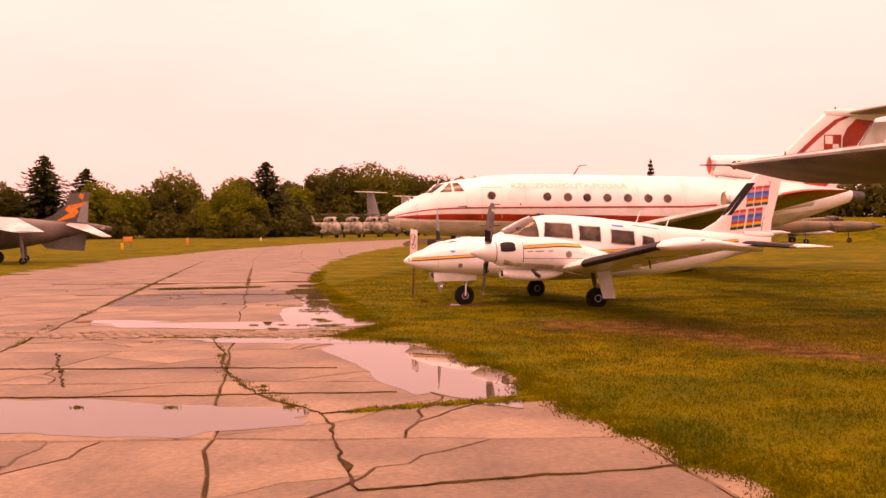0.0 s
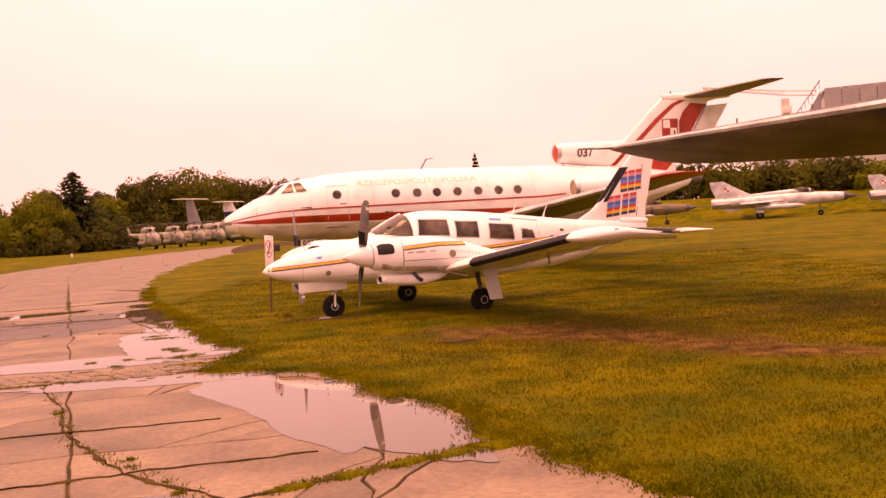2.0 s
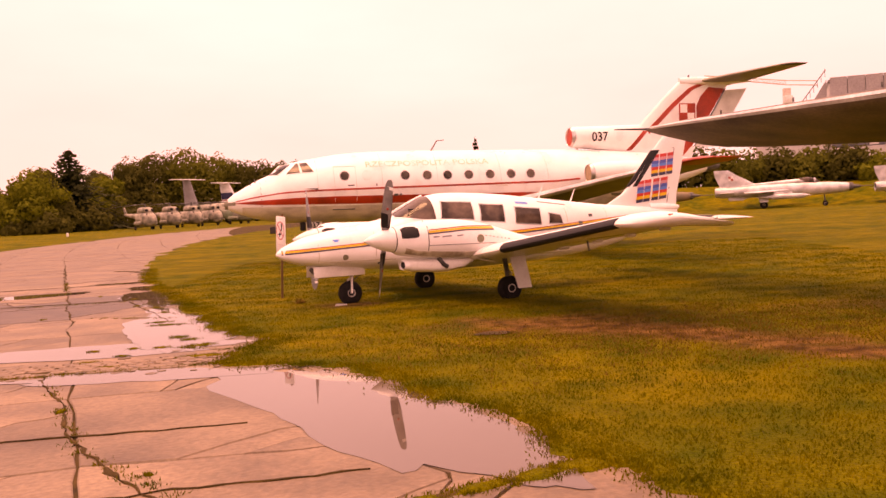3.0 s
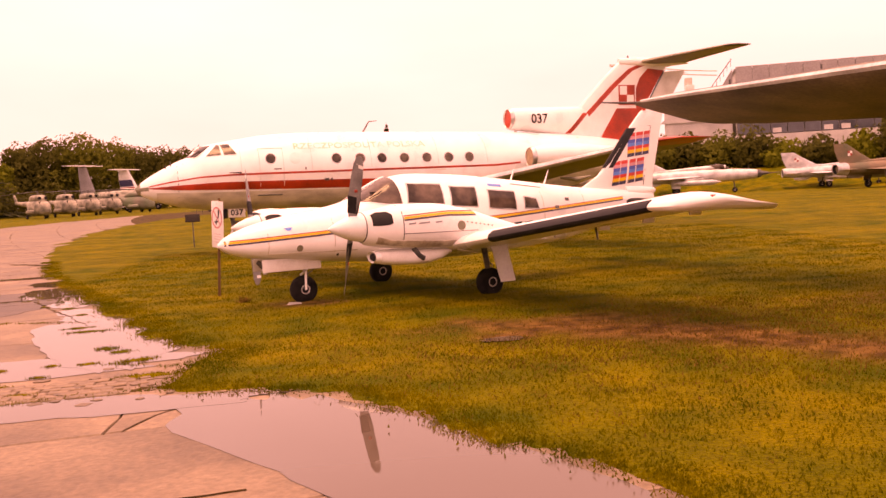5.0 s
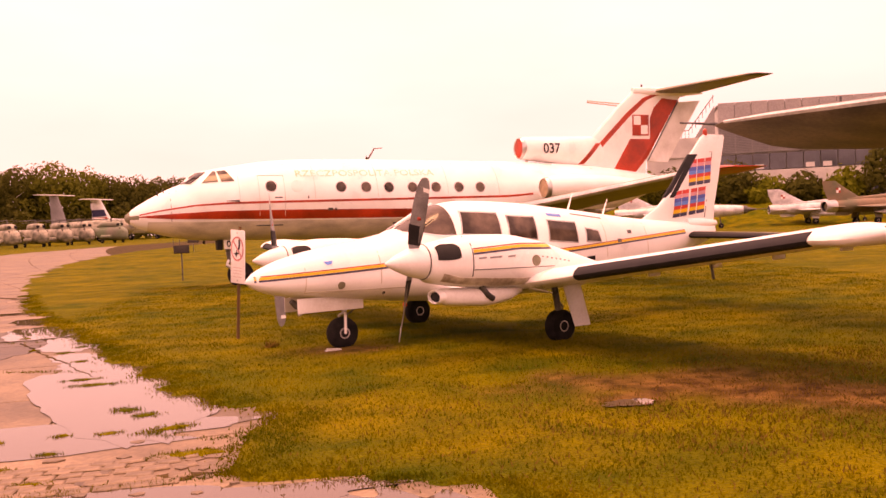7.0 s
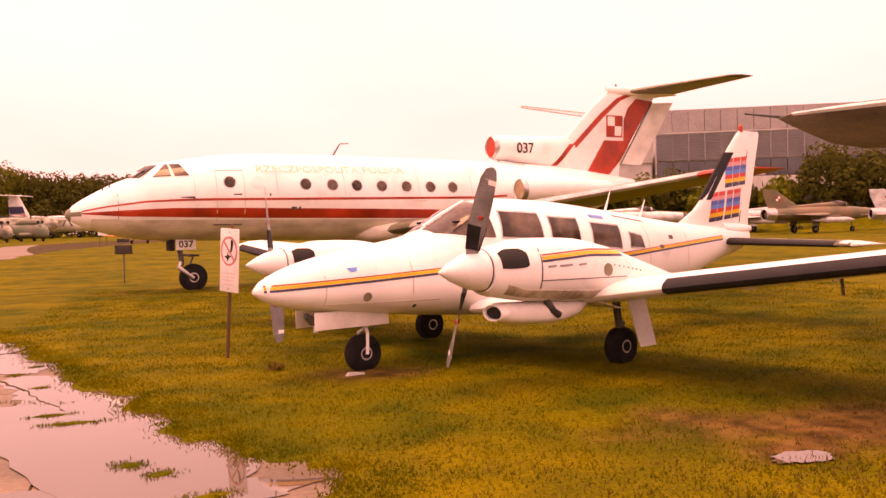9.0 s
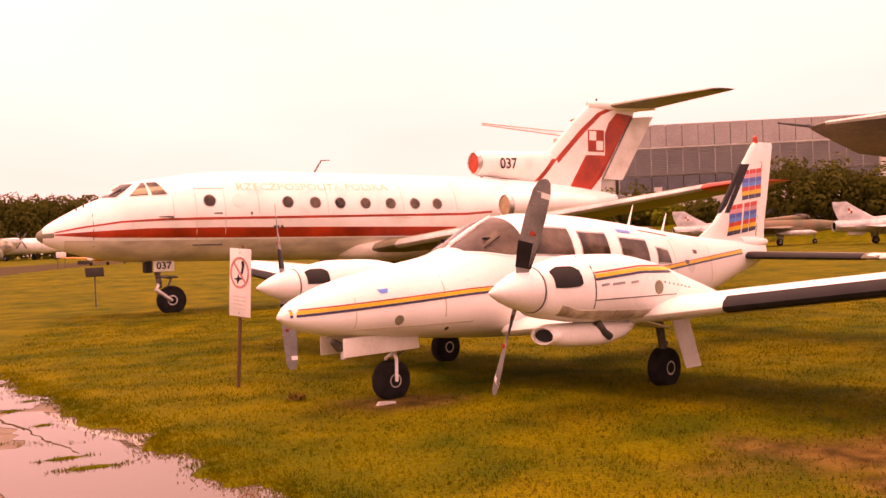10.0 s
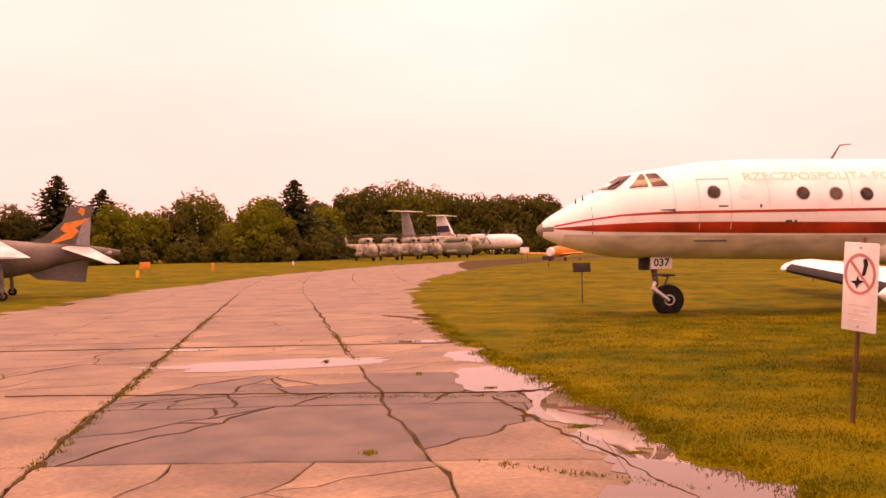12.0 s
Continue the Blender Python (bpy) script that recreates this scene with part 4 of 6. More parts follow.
        scoop = part("air_scoop", S.skin(24, 24), WHITE_OLD, air, "white air scoop under the cowling")
        part("scoop_mouth", bm_lathe([(1.445, 0.02), (1.452, 0.105), (1.47, 0.112)], "x", 20, (0, y0, 0.718), 0.5), DARK, scoop, "dark scoop mouth")
        part("scoop_lip", bm_lathe([(1.475, 0.112), (1.43, 0.116), (1.425, 0.128), (1.44, 0.142), (1.50, 0.150)], "x", 24, (0, y0, 0.718), 0.56, caps=False), WHITE, scoop, "rounded white scoop lip")
        part("exhaust_pipe", bm_tube([(1.98, y0 + side * 0.13, 0.80), (2.05, y0 + side * 0.15, 0.70), (2.12, y0 + side * 0.155, 0.655)], 0.035, 10), STEEL, air, "sooty exhaust pipe")
        part("cowl_flap", bm_poly([(2.6, y0 - 0.2, 0.75), (2.95, y0 - 0.2, 0.66), (2.95, y0 + 0.2, 0.66), (2.6, y0 + 0.2, 0.75)], 0.012, (0, 0, 1)), WHITE_OLD, air)
        # propeller
        sp = part("spinner", bm_lathe([(0.83, 0.008), (0.87, 0.035), (0.97, 0.09), (1.1, 0.145), (1.2, 0.175), (1.30, 0.19), (1.31, 0.15)], "x", 30, (0, y0, 1.115)), WHITE, air, "white pointed spinner")
        part("backplate", bm_lathe([(1.285, 0.16), (1.287, 0.194), (1.297, 0.194), (1.299, 0.16)], "x", 30, (0, y0, 1.115)), STEEL, sp)
        turn = radians(22 if side < 0 else -7)
        for flip in (0, math.pi):
            rows = []
            for s, chord, pitch, t in ((0.10, 0.08, 70, 0.05), (0.2, 0.125, 58, 0.034), (0.4, 0.165, 44, 0.022), (0.65, 0.17, 34, 0.016), (0.85, 0.15, 28, 0.011), (0.93, 0.10, 26, 0.008), (0.955, 0.03, 26, 0.004)):
                p = radians(pitch)
                row = []
                for a, b in AIRFOIL:
                    cx, cz = (a - 0.4) * chord, b * t * 0.5
                    row.append((side * cx * math.sin(p) + cz * math.cos(p), cx * math.cos(p) - side * cz * math.sin(p), s))
                rows.append(row)
            m = Matrix.Translation((1.17, y0, 1.115)) @ Matrix.Rotation(turn + flip, 4, "X")
            bm = bm_grid(rows)
            bm.transform(m)
            bl = part("propeller_blade", bm, PROP, air, "grey propeller blade with a white tip band")
            band = bm_grid([[(x * 1.04, y * 1.04, s) for x, y, _ in rows[4]] for s in (0.80, 0.845)])
            band.transform(m)
            part("tip_band", band, WHITE, bl, "white band")
            boot = bm_grid([[(x * 1.08, y * 1.06, s) for x, y, _ in r] for s, r in ((0.20, rows[1]), (0.42, rows[2]))])
            boot.transform(m)
            part("blade_boot", boot, BLACK, bl, "black de-icing boot")
            mark = bm_lathe([(-0.022, 0.010), (-0.020, 0.020), (0.010, 0.020), (0.010, 0.010)], "x", 12, (0, 0.0, 0.5))
            mark.transform(m)
            part("maker_mark", mark, RED, bl, "small round red mark")
    # tail
    fs = [(6.45, 1.40, 0, 1.85, 0.05), (6.95, 1.66, 0, 1.38, 0.13), (7.22, 1.90, 0, 1.18, 0.14), (7.78, 2.54, 0, 0.79, 0.10), (8.04, 2.80, 0, 0.60, 0.075), (8.12, 2.85, 0, 0.50, 0.03)]
    fin = part("fin", bm_wing(fs, vertical=True), WHITE, air, "white swept fin with rainbow-striped blocks")
    part("fin_boot", bm_on_fin([(7.09, 1.80), (7.38, 2.12), (7.72, 2.51), (7.90, 2.51), (7.57, 2.12), (7.30, 1.80)], fs, 0.016), BLACK, fin, "black boot on the fin's leading edge")
    part("rudder_line", bm_on_fin([(8.06, 1.46), (8.072, 1.46), (8.30, 2.55), (8.288, 2.55)], fs, 0.004), STEEL, fin)
    part("horn_line", bm_on_fin([(7.80, 2.52), (8.28, 2.55), (8.28, 2.558), (7.80, 2.528)], fs, 0.004), STEEL, fin)
    part("beacon", bm_lathe([(2.83, 0.035), (2.86, 0.04), (2.92, 0.035), (2.945, 0.01)], "z", 14, (8.16, 0, 0)), RED, fin, "red beacon light on the fin tip")
    part("tail_cone", bm_lathe([(7.6, 0.10), (8.0, 0.085), (8.33, 0.05), (8.37, 0.02)], "x", 20, (0, 0, 1.36)), WHITE, air)
    # rainbow-striped block shapes
    bands = (SIGNAL, ROSE, BLUE_DEEP, SKYBLUE, SIGNAL, YELLOW, NAVY)
    for word, x0, z0, hgt, glyphs in (("upper", 7.66, 1.98, 0.43, ((0.0, 0.19), (0.20, 0.19), (0.40, 0.17))), ("lower", 7.28, 1.47, 0.43, ((0.0, 0.17), (0.175, 0.17), (0.39, 0.17), (0.58, 0.20)))):
        for gx, gw in glyphs:
            block = None
            for i, m in enumerate(bands):
                za, zb = z0 + hgt * (1 - i / 7), z0 + hgt * (1 - (i + 1) / 7)
                lean = lambda z: (z - z0) * 0.12
                spans = [(0, gw * 0.93)]
                for a, b in spans:
                    pts = [(x0 + gx + q + lean(z), z + 0.10 * (gx + q)) for q, z in ((a, zb), (b, zb), (b, za), (a, za))]
                    o = part("striped_block" if block is None else "colour_band", bm_on_fin(pts, fs, 0.007), m, fin if block is None else block, "rainbow-striped block shape" if block is None else "", smooth=False)
                    block = block or o
    ssec = [(7.50, -2.03, 1.12, 0.86, 0.10), (7.48, 0, 1.17, 0.88, 0.12), (7.50, 2.03, 1.12, 0.86, 0.10)]
    st = part("tailplane", bm_wing(ssec), OLIVE_GREY, air, "tailplane with a dark boot and white tips")
    part("deicing_boot", bm_boot([(7.50, -1.8, 1.126, 0.86, 0.10), (7.48, -0.1, 1.17, 0.88, 0.12)], 0.15, 0.006), BLACK, st)
    for side in (-1, 1):
        part("tailplane_tip", bm_wing([(7.50, side * 1.86, 1.124, 0.865, 0.105), (7.50, side * 2.03, 1.12, 0.865, 0.10), (7.56, side * 2.09, 1.12, 0.77, 0.05), (7.68, side * 2.12, 1.12, 0.6, 0.02)]), WHITE, st, "white tailplane tip")
    # aerials
    for x, h in ((5.05, 0.26), (5.75, 0.24)):
        zt = F.at(x)
        z = zt[0] + zt[2]
        part("aerial", bm_tube([(x - 0.02, -0.02, z - 0.03), (x + 0.10, -0.02, z + h)], [0.018, 0.005], 8), WHITE, air, "white whip aerial")
    # nose gear
    part("gear_door", bm_box(0.56, -0.20, 0.51, 1.45, -0.185, 0.69, 0.006), WHITE_OLD, air, "flat white nose-gear door")
    part("gear_door", bm_box(0.56, 0.185, 0.51, 1.45, 0.20, 0.69, 0.006), WHITE_OLD, air, "flat white nose-gear door")
    part("heater_inlet", bm_tube([(0.55, -0.03, 0.66), (0.62, -0.03, 0.60), (0.74, -0.03, 0.58)], [0.03, 0.05, 0.045], 10), STEEL, air)
    part("landing_light", bm_tube([(0.66, -0.04, 0.57), (0.66, -0.04, 0.48)], [0.02, 0.03], 10), METAL, air)
    part("strut", bm_tube([(1.34, 0, 0.68), (1.27, 0, 0.44)], 0.032, 12), METAL, air)
    part("fork", bm_tube([(1.29, 0, 0.47), (1.25, -0.085, 0.42), (1.24, -0.09, 0.20)], 0.018, 8), WHITE, air, "white nose-wheel fork")
    part("fork", bm_tube([(1.29, 0, 0.47), (1.25, 0.085, 0.42), (1.24, 0.09, 0.20)], 0.018, 8), WHITE, air, "white nose-wheel fork")
    part("torque_link", bm_tube([(1.35, 0, 0.56), (1.42, 0, 0.49), (1.31, 0, 0.42)], 0.012, 6), STEEL, air)
    wheel(air, 1.24, 0, 0.205, 0.15)
    # main gear
    for side in (-1, 1):
        y = side * 1.685
        part("strut", bm_tube([(3.30, y, 0.78), (3.36, y, 0.42), (3.38, y, 0.26)], [0.045, 0.04, 0.03], 12), STEEL, air)
        part("torque_link", bm_tube([(3.33, y, 0.55), (3.44, y, 0.44), (3.38, y, 0.33)], 0.013, 6), STEEL, air)
        part("gear_door", bm_poly([(3.34, y + side * 0.12, 0.74), (3.62, y + side * 0.12, 0.74), (3.67, y + side * 0.23, 0.21), (3.42, y + side * 0.23, 0.21)], 0.012), WHITE_OLD, air, "white main-gear leg door")
        wheel(air, 3.39, y - side * 0.01, 0.205, 0.16)
    return air


build_twin()
chock = thing("wheel_chock", pose(-2.25, 17.02, 0.05, 0, 0, 20), "small pale wedge by the nose wheel", "chock")
part("wedge", bm_poly([(-0.12, 0, -0.005), (0.08, 0, -0.005), (0.08, 0, 0.012), (-0.09, 0, 0.028)], 0.05), HALL_LIGHT, chock)


# ---- the three-engined airliner ----
SEAM = mat("pale_grey_seam", (0.68, 0.65, 0.60), 0.5, vary=0.1)


def build_airliner():
    air = thing("airliner", pose(-7.406, 32.003, 0.0, 0, 0, 13.5), "white three-engined airliner with red cheat lines, parked on grass", "airliner")
    F = Body([(0, 2.14, 2.02, 0.05), (0.12, 2.29, 1.92, 0.19), (0.5, 2.54, 1.74, 0.46), (1.2, 2.90, 1.53, 0.80), (1.55, 3.04, 1.46, 0.92), (1.92, 3.32, 1.41, 1.02), (2.4, 3.43, 1.38, 1.10), (3.1, 3.54, 1.36, 1.17), (4.0, 3.65, 1.335, 1.20), (5.2, 3.69, 1.30, 1.20), (9, 3.62, 1.21, 1.20), (12.1, 3.54, 1.22, 1.20), (14, 3.45, 1.42, 1.06), (15.6, 3.30, 1.80, 0.80), (17.0, 3.12, 2.25, 0.48), (17.9, 2.98, 2.55, 0.22)], n=2.0, level=0.5)
    part("fuselage", F.skin(110, 56), WHITE, air)
    part("belly", belly(F), GREY_BELLY, air, "grey weathered belly paint")
    part("radome_cap", F.patch((((0.03, 2.15), (0.34, 2.16)), ((0.03, 2.05), (0.34, 2.05))), -1, 0.006, 0.05), OLIVE_GREY, air, "scuffed grey nose patch")
    nose = part("nose_tip", bm_lathe([(-0.03, 0.02), (0.0, 0.09), (0.10, 0.17), (0.12, 0.15)], "x", 20, (0, 0, 2.095)), OLIVE_GREY, air, "worn grey nose tip")
    part("radome_seam", F.patch((((1.16, 2.75), (1.175, 2.75)), ((1.16, 1.62), (1.175, 1.62))), -1, 0.004, 0.05), STEEL, air)
    # red lines
    for side in (-1, 1):
        part("red_line", F.patch((((0.35, 2.185), (0.9, 2.285), (1.8, 2.395), (2.7, 2.43), (3.6, 2.435), (11.3, 2.41), (12.2, 2.46)), ((0.35, 2.15), (0.9, 2.245), (1.8, 2.35), (2.7, 2.375), (3.6, 2.375), (11.3, 2.345), (12.2, 2.40))), side, 0.005, 0.16), RED, air, "thin red line along the cabin")
        part("red_band", F.patch((((0.35, 2.13), (1.2, 2.165), (2.45, 2.20), (4.3, 2.175), (7.7, 2.10), (11.0, 2.02)), ((0.35, 2.10), (1.2, 2.02), (2.45, 1.975), (4.3, 1.92), (7.7, 1.845), (11.0, 1.78))), side, 0.005, 0.16), RED, air, "broad red band along the fuselage")
    # windows and door
    for side in (-1, 1):
        for x, z in ((3.87, 2.85), (5.91, 2.79), (6.67, 2.765), (7.38, 2.745), (8.13, 2.73), (8.89, 2.715), (9.65, 2.70), (10.37, 2.685)):
            w = part("window", F.disc(x, z, 0.172, side, 0.006), METAL, air, "round cabin window")
            part("pane", F.disc(x, z, 0.145, side, 0.011), GLASS, w, "dark glass")
        for up, lo in ((((1.84, 3.285), (2.17, 3.315)), ((1.50, 2.995), (1.72, 2.99))), (((2.36, 3.325), (2.42, 3.325)), ((2.02, 3.0), (2.44, 3.02))), (((2.47, 3.33), (2.70, 3.335)), ((2.53, 3.02), (2.88, 3.03)))):
            big = tuple([(p[0] + dx, p[1] + dz) for p, dx in zip(ch, (-0.03, 0.03))] for ch, dz in ((up, 0.03), (lo, -0.03)))
            w = part("cockpit_window", F.patch(big, side, 0.005, 0.06), WHITE_OLD, air, "cockpit window frame")
            part("pane", F.patch((up, lo), side, 0.026, 0.06), GLASS, w, "dark cockpit glass")
    part("windscreen_wiper", bm_tube([F.point(1.62, 3.0, -1, 0.03), F.point(1.88, 3.16, -1, 0.04)], 0.014, 6), STEEL, air)
    for x0, x1 in ((3.52, 3.535), (4.24, 4.255)):
        part("door_seam", F.patch((((x0, 3.16), (x1, 3.16)), ((x0, 1.86), (x1, 1.86))), -1, 0.010, 0.06), SEAM, air)
    part("door_seam", F.patch((((3.52, 3.175), (4.25, 3.175)), ((3.52, 3.16), (4.25, 3.16))), -1, 0.010, 0.06), SEAM, air)
    part("door_step", bm_tube([F.point(3.45, 1.77, -1, 0.02), F.point(4.2, 1.76, -1, 0.02)], 0.018, 6), STEEL, air)
    part("door_handle", bm_box(3.95, -1.20, 2.50, 4.18, -1.17, 2.55, 0.01), STEEL, air, "dark door handle")
    part("pitot_tube", bm_tube([F.point(2.95, 2.46, -1, 0.0), F.point(2.9, 2.46, -1, 0.10), F.point(2.62, 2.46, -1, 0.12)], [0.035, 0.022, 0.012], 8), STEEL, air)
    part("faded_patch", F.disc(4.62, 2.84, 0.18, -1, 0.004), WHITE_OLD, air, "faded round repaint")
    for x, z, w in ((5.50, 2.19, 0.14), (5.70, 2.19, 0.05), (4.9, 2.55, 0.04)):
        part("drain_mast", F.patch((((x, z), (x + w, z)), ((x, z - 0.07), (x + w, z - 0.07))), -1, 0.02, 0.05), STEEL, air)
    part("hatch_mark", F.patch((((9.05, 2.33), (9.5, 2.32)), ((9.05, 2.30), (9.5, 2.29))), -1, 0.01, 0.08), GREY_BELLY, air)
    for x, y in ((0.85, -0.35), (1.0, -0.45), (1.35, 0.1)):
        zz = 2.74 + (x - 0.85) * 0.45
        part("sensor_vane", bm_tube([(x, y - 0.05, zz - 0.05), (x - 0.02, y - 0.12, zz + 0.06)], [0.02, 0.012], 6), STEEL, air)
    # faded lettering of the state's name
    lett = text_mesh("RZECZPOSPOLITA POLSKA", 0.27, GOLD_FADED, "lettering", 0.004)
    xs = [v.co.x for v in lett.vertices]
    k = 4.3 / (max(xs) - min(xs))
    for v in lett.vertices:
        x, z = 6.75 + v.co.x * k, 3.105 - 0.008 * v.co.x * k + v.co.y * 0.95
        v.co = F.point(x, z, -1, 0.006)
    o = new("lettering", lett)
    o.parent = air
    tagged(o, "faded gold and grey capital letters")
    for x in (2.98, 5.12, 7.02, 9.27, 11.0):
        zc, w, hu, hd = F.at(x)
        part("panel_seam", F.patch((((x, zc + hu * 0.9), (x + 0.012, zc + hu * 0.9)), ((x, 2.47), (x + 0.012, 2.47))), -1, 0.010, 0.05), SEAM, air)
    part("blade_aerial", bm_tube([(7.1, 0, 3.62), (7.35, 0, 4.0), (7.62, 0, 4.02)], [0.03, 0.02, 0.012], 8), STEEL, air)
    # wing
    for side in (-1, 1):
        sec = [(8.25, side * 0.9, 1.46, 3.2, 0.46), (8.55, side * 2.0, 1.56, 2.9, 0.42), (10.0, side * 11.6, 2.36, 1.45, 0.18)]
        # one dark olive grey over the whole wing, top and bottom
        w = part("wing", bm_wing(sec), OLIVE_GREY, air, "long straight wing in dark olive grey")
        part("leading_edge", bm_boot(sec[1:], 0.05, 0.004), SILVER, w, "bare metal leading edge")
        part("wing_tip", bm_wing([(10.0, side * 11.6, 2.36, 1.45, 0.18), (10.18, side * 12.2, 2.41, 1.22, 0.13), (10.45, side * 12.5, 2.435, 0.9, 0.03)]), RED, w, "red wing tip")
        part("flap_fairing", bm_tube([(11.0, side * 6.2, 1.78), (11.5, side * 6.2, 1.72), (11.95, side * 6.2, 1.80)], [0.03, 0.07, 0.02], 8), OLIVE_GREY, w)
    part("wing_fairing", Body([(7.3, 1.55, 1.35, 0.3), (8.0, 1.75, 1.12, 0.95), (9.0, 1.80, 1.08, 1.25), (11.0, 1.80, 1.10, 1.25), (12.0, 1.7, 1.2, 0.9), (12.6, 1.55, 1.35, 0.3)], n=2.6).skin(30, 28), GREY_BELLY, air)
    # side engines
    for side in (-1, 1):
        y0 = side * 1.82
        N = Body([(12.25, 2.86, 2.28, 0.29), (12.32, 2.90, 2.24, 0.33), (12.8, 2.97, 2.19, 0.39), (13.8, 2.97, 2.19, 0.39), (14.8, 2.90, 2.26, 0.32), (15.5, 2.82, 2.36, 0.24)], n=2.0, y0=y0)
        e = part("engine_nacelle", N.skin(30, 32), WHITE, air, "white side engine pod")
        part("intake_lip", bm_lathe([(12.40, 0.27), (12.25, 0.285), (12.22, 0.30), (12.25, 0.325), (12.36, 0.345)], "x", 28, (0, y0, 2.57)), METAL, e, "bare metal intake lip")
        part("intake_cover", bm_lathe([(12.238, 0.01), (12.236, 0.10), (12.240, 0.2), (12.247, 0.285), (12.26, 0.285)], "x", 24, (0, y0, 2.57)), TAN, e, "tan intake cover")
        part("pylon", bm_box(12.9, min(side * 0.95, side * 1.6), 2.46, 14.9, max(side * 0.95, side * 1.6), 2.66, 0.05), WHITE, air)
    # middle engine duct
    D = Body([(12.38, 4.32, 3.64, 0.33), (12.45, 4.35, 3.60, 0.36), (12.9, 4.36, 3.55, 0.38), (14.0, 4.36, 3.42, 0.34), (14.7, 4.37, 3.3, 0.26), (15.4, 4.36, 3.2, 0.15), (16.0, 4.25, 3.2, 0.06)], n=2.1)
    d = part("intake_duct", D.skin(40, 32), WHITE, air, "white intake duct before the fin")
    part("intake_lip", bm_lathe([(12.48, 0.29), (12.38, 0.305), (12.34, 0.325), (12.38, 0.355), (12.48, 0.37)], "x", 28, (0, 0, 3.98)), METAL, d, "bare metal intake lip")
    part("intake_cover", bm_lathe([(12.37, 0.01), (12.365, 0.1), (12.37, 0.2), (12.38, 0.305), (12.40, 0.305)], "x", 24, (0, 0, 3.98)), RED, d, "red intake cover")
    part("red_line", D.patch((((14.50, 3.42), (15.25, 4.13)), ((14.72, 3.42), (15.47, 4.13))), -1, 0.008, 0.08), RED, d, "red line over the duct")
    part("duct_strut", bm_box(12.6, -0.03, 3.50, 12.68, 0.03, 3.66, 0.01), METAL, d)
    num = text_mesh("037", 0.44, BLACK, "number", 0.006)
    for v in num.vertices:
        v.co = D.point(13.40 + v.co.x, 3.80 + v.co.y, -1, 0.03)
    o = new("number", num)
    o.parent = d
    # fin and rudder
    fs = [(14.3, 2.9, 0, 3.0, 0.36), (14.55, 3.6, 0, 2.85, 0.34), (15.15, 4.35, 0, 2.72, 0.30), (16.25, 5.4, 0, 2.35, 0.25), (16.85, 5.92, 0, 2.2, 0.22), (17.2, 6.04, 0, 2.0, 0.16)]
    fin = part("fin", bm_wing(fs, vertical=True), WHITE, air, "white swept fin with a red flash")
    part("rudder", bm_on_fin([(17.45, 3.50), (18.28, 3.46), (19.76, 5.66), (18.85, 5.60)], fs, 0.03), WHITE_OLD, fin, "white rudder")
    part("hinge_line", bm_on_fin([(17.425, 3.50), (17.45, 3.50), (18.85, 5.66), (18.825, 5.66)], fs, 0.034), STEEL, fin)
    part("red_line", bm_on_fin([(14.42, 3.02), (14.62, 3.02), (15.5, 3.98), (16.6, 4.98), (17.4, 5.62), (17.85, 5.80), (18.3, 5.86), (18.3, 5.93), (17.75, 5.88), (17.25, 5.70), (16.5, 5.12), (15.4, 4.12)], fs, 0.012), RED, fin, "red line along the fin", smooth=False)
    part("red_flash", bm_on_fin([(15.75, 2.90), (16.60, 2.85), (17.42, 3.62), (18.80, 5.66), (18.10, 5.72), (17.74, 5.38), (17.56, 5.0), (17.56, 4.28), (16.70, 4.28)], fs, 0.014), RED, fin, "broad red flash", smooth=False)
    part("checker_frame", bm_on_fin([(16.80, 4.40), (17.50, 4.40), (17.50, 5.12), (16.80, 5.12)], fs, 0.02), RED, fin, "red and white chequered square", smooth=False)
    for a, b, m in ((16.85, 4.77, WHITE), (17.15, 4.45, WHITE), (16.85, 4.45, RED), (17.15, 4.77, RED)):
        part("checker_field", bm_on_fin([(a, b), (a + 0.30, b), (a + 0.30, b + 0.31), (a, b + 0.31)], fs, 0.026), m, fin, smooth=False)
    part("stub_fairing", Body([(16.9, 6.08, 5.82, 0.08), (17.6, 6.12, 5.80, 0.14), (19.0, 6.08, 5.82, 0.12), (19.9, 6.0, 5.9, 0.04)], n=2.2).skin(20, 20), WHITE, fin)
    part("fin_light", bm_lathe([(6.1, 0.03), (6.16, 0.035), (6.2, 0.01)], "z", 10, (17.3, 0, 0)), STEEL, fin)
    for side in (-1, 1):
        t = part("tailplane", bm_wing([(17.75, side * 0.05, 5.95, 2.05, 0.22), (18.85, side * 3.45, 5.99, 0.95, 0.10)]), OLIVE_GREY, air, "dark tailplane on top of the fin")
        part("tailplane_tip", bm_wing([(18.85, side * 3.45, 5.99, 0.95, 0.10), (19.05, side * 3.65, 5.995, 0.72, 0.07), (19.35, side * 3.74, 6.0, 0.4, 0.02)]), STEEL, t)
    part("tail_cone", bm_lathe([(17.6, 0.26), (18.0, 0.22), (18.4, 0.16), (18.42, 0.1)], "x", 20, (0, 0, 2.75)), STEEL, air)
    # nose gear
    part("gear_strut", bm_tube([(2.72, 0, 1.45), (2.80, 0, 0.82), (2.82, 0, 0.70)], [0.08, 0.07, 0.05], 12), STEEL, air, "grey nose-gear leg")
    part("fork", bm_tube([(2.78, -0.10, 0.80), (2.70, -0.12, 0.66), (3.08, -0.14, 0.36)], [0.06, 0.06, 0.045], 10), METAL, air, "metal trailing fork")
    part("torque_link", bm_tube([(2.82, 0, 1.0), (3.1, 0, 0.92), (2.95, 0, 0.6)], 0.03, 8), STEEL, air)
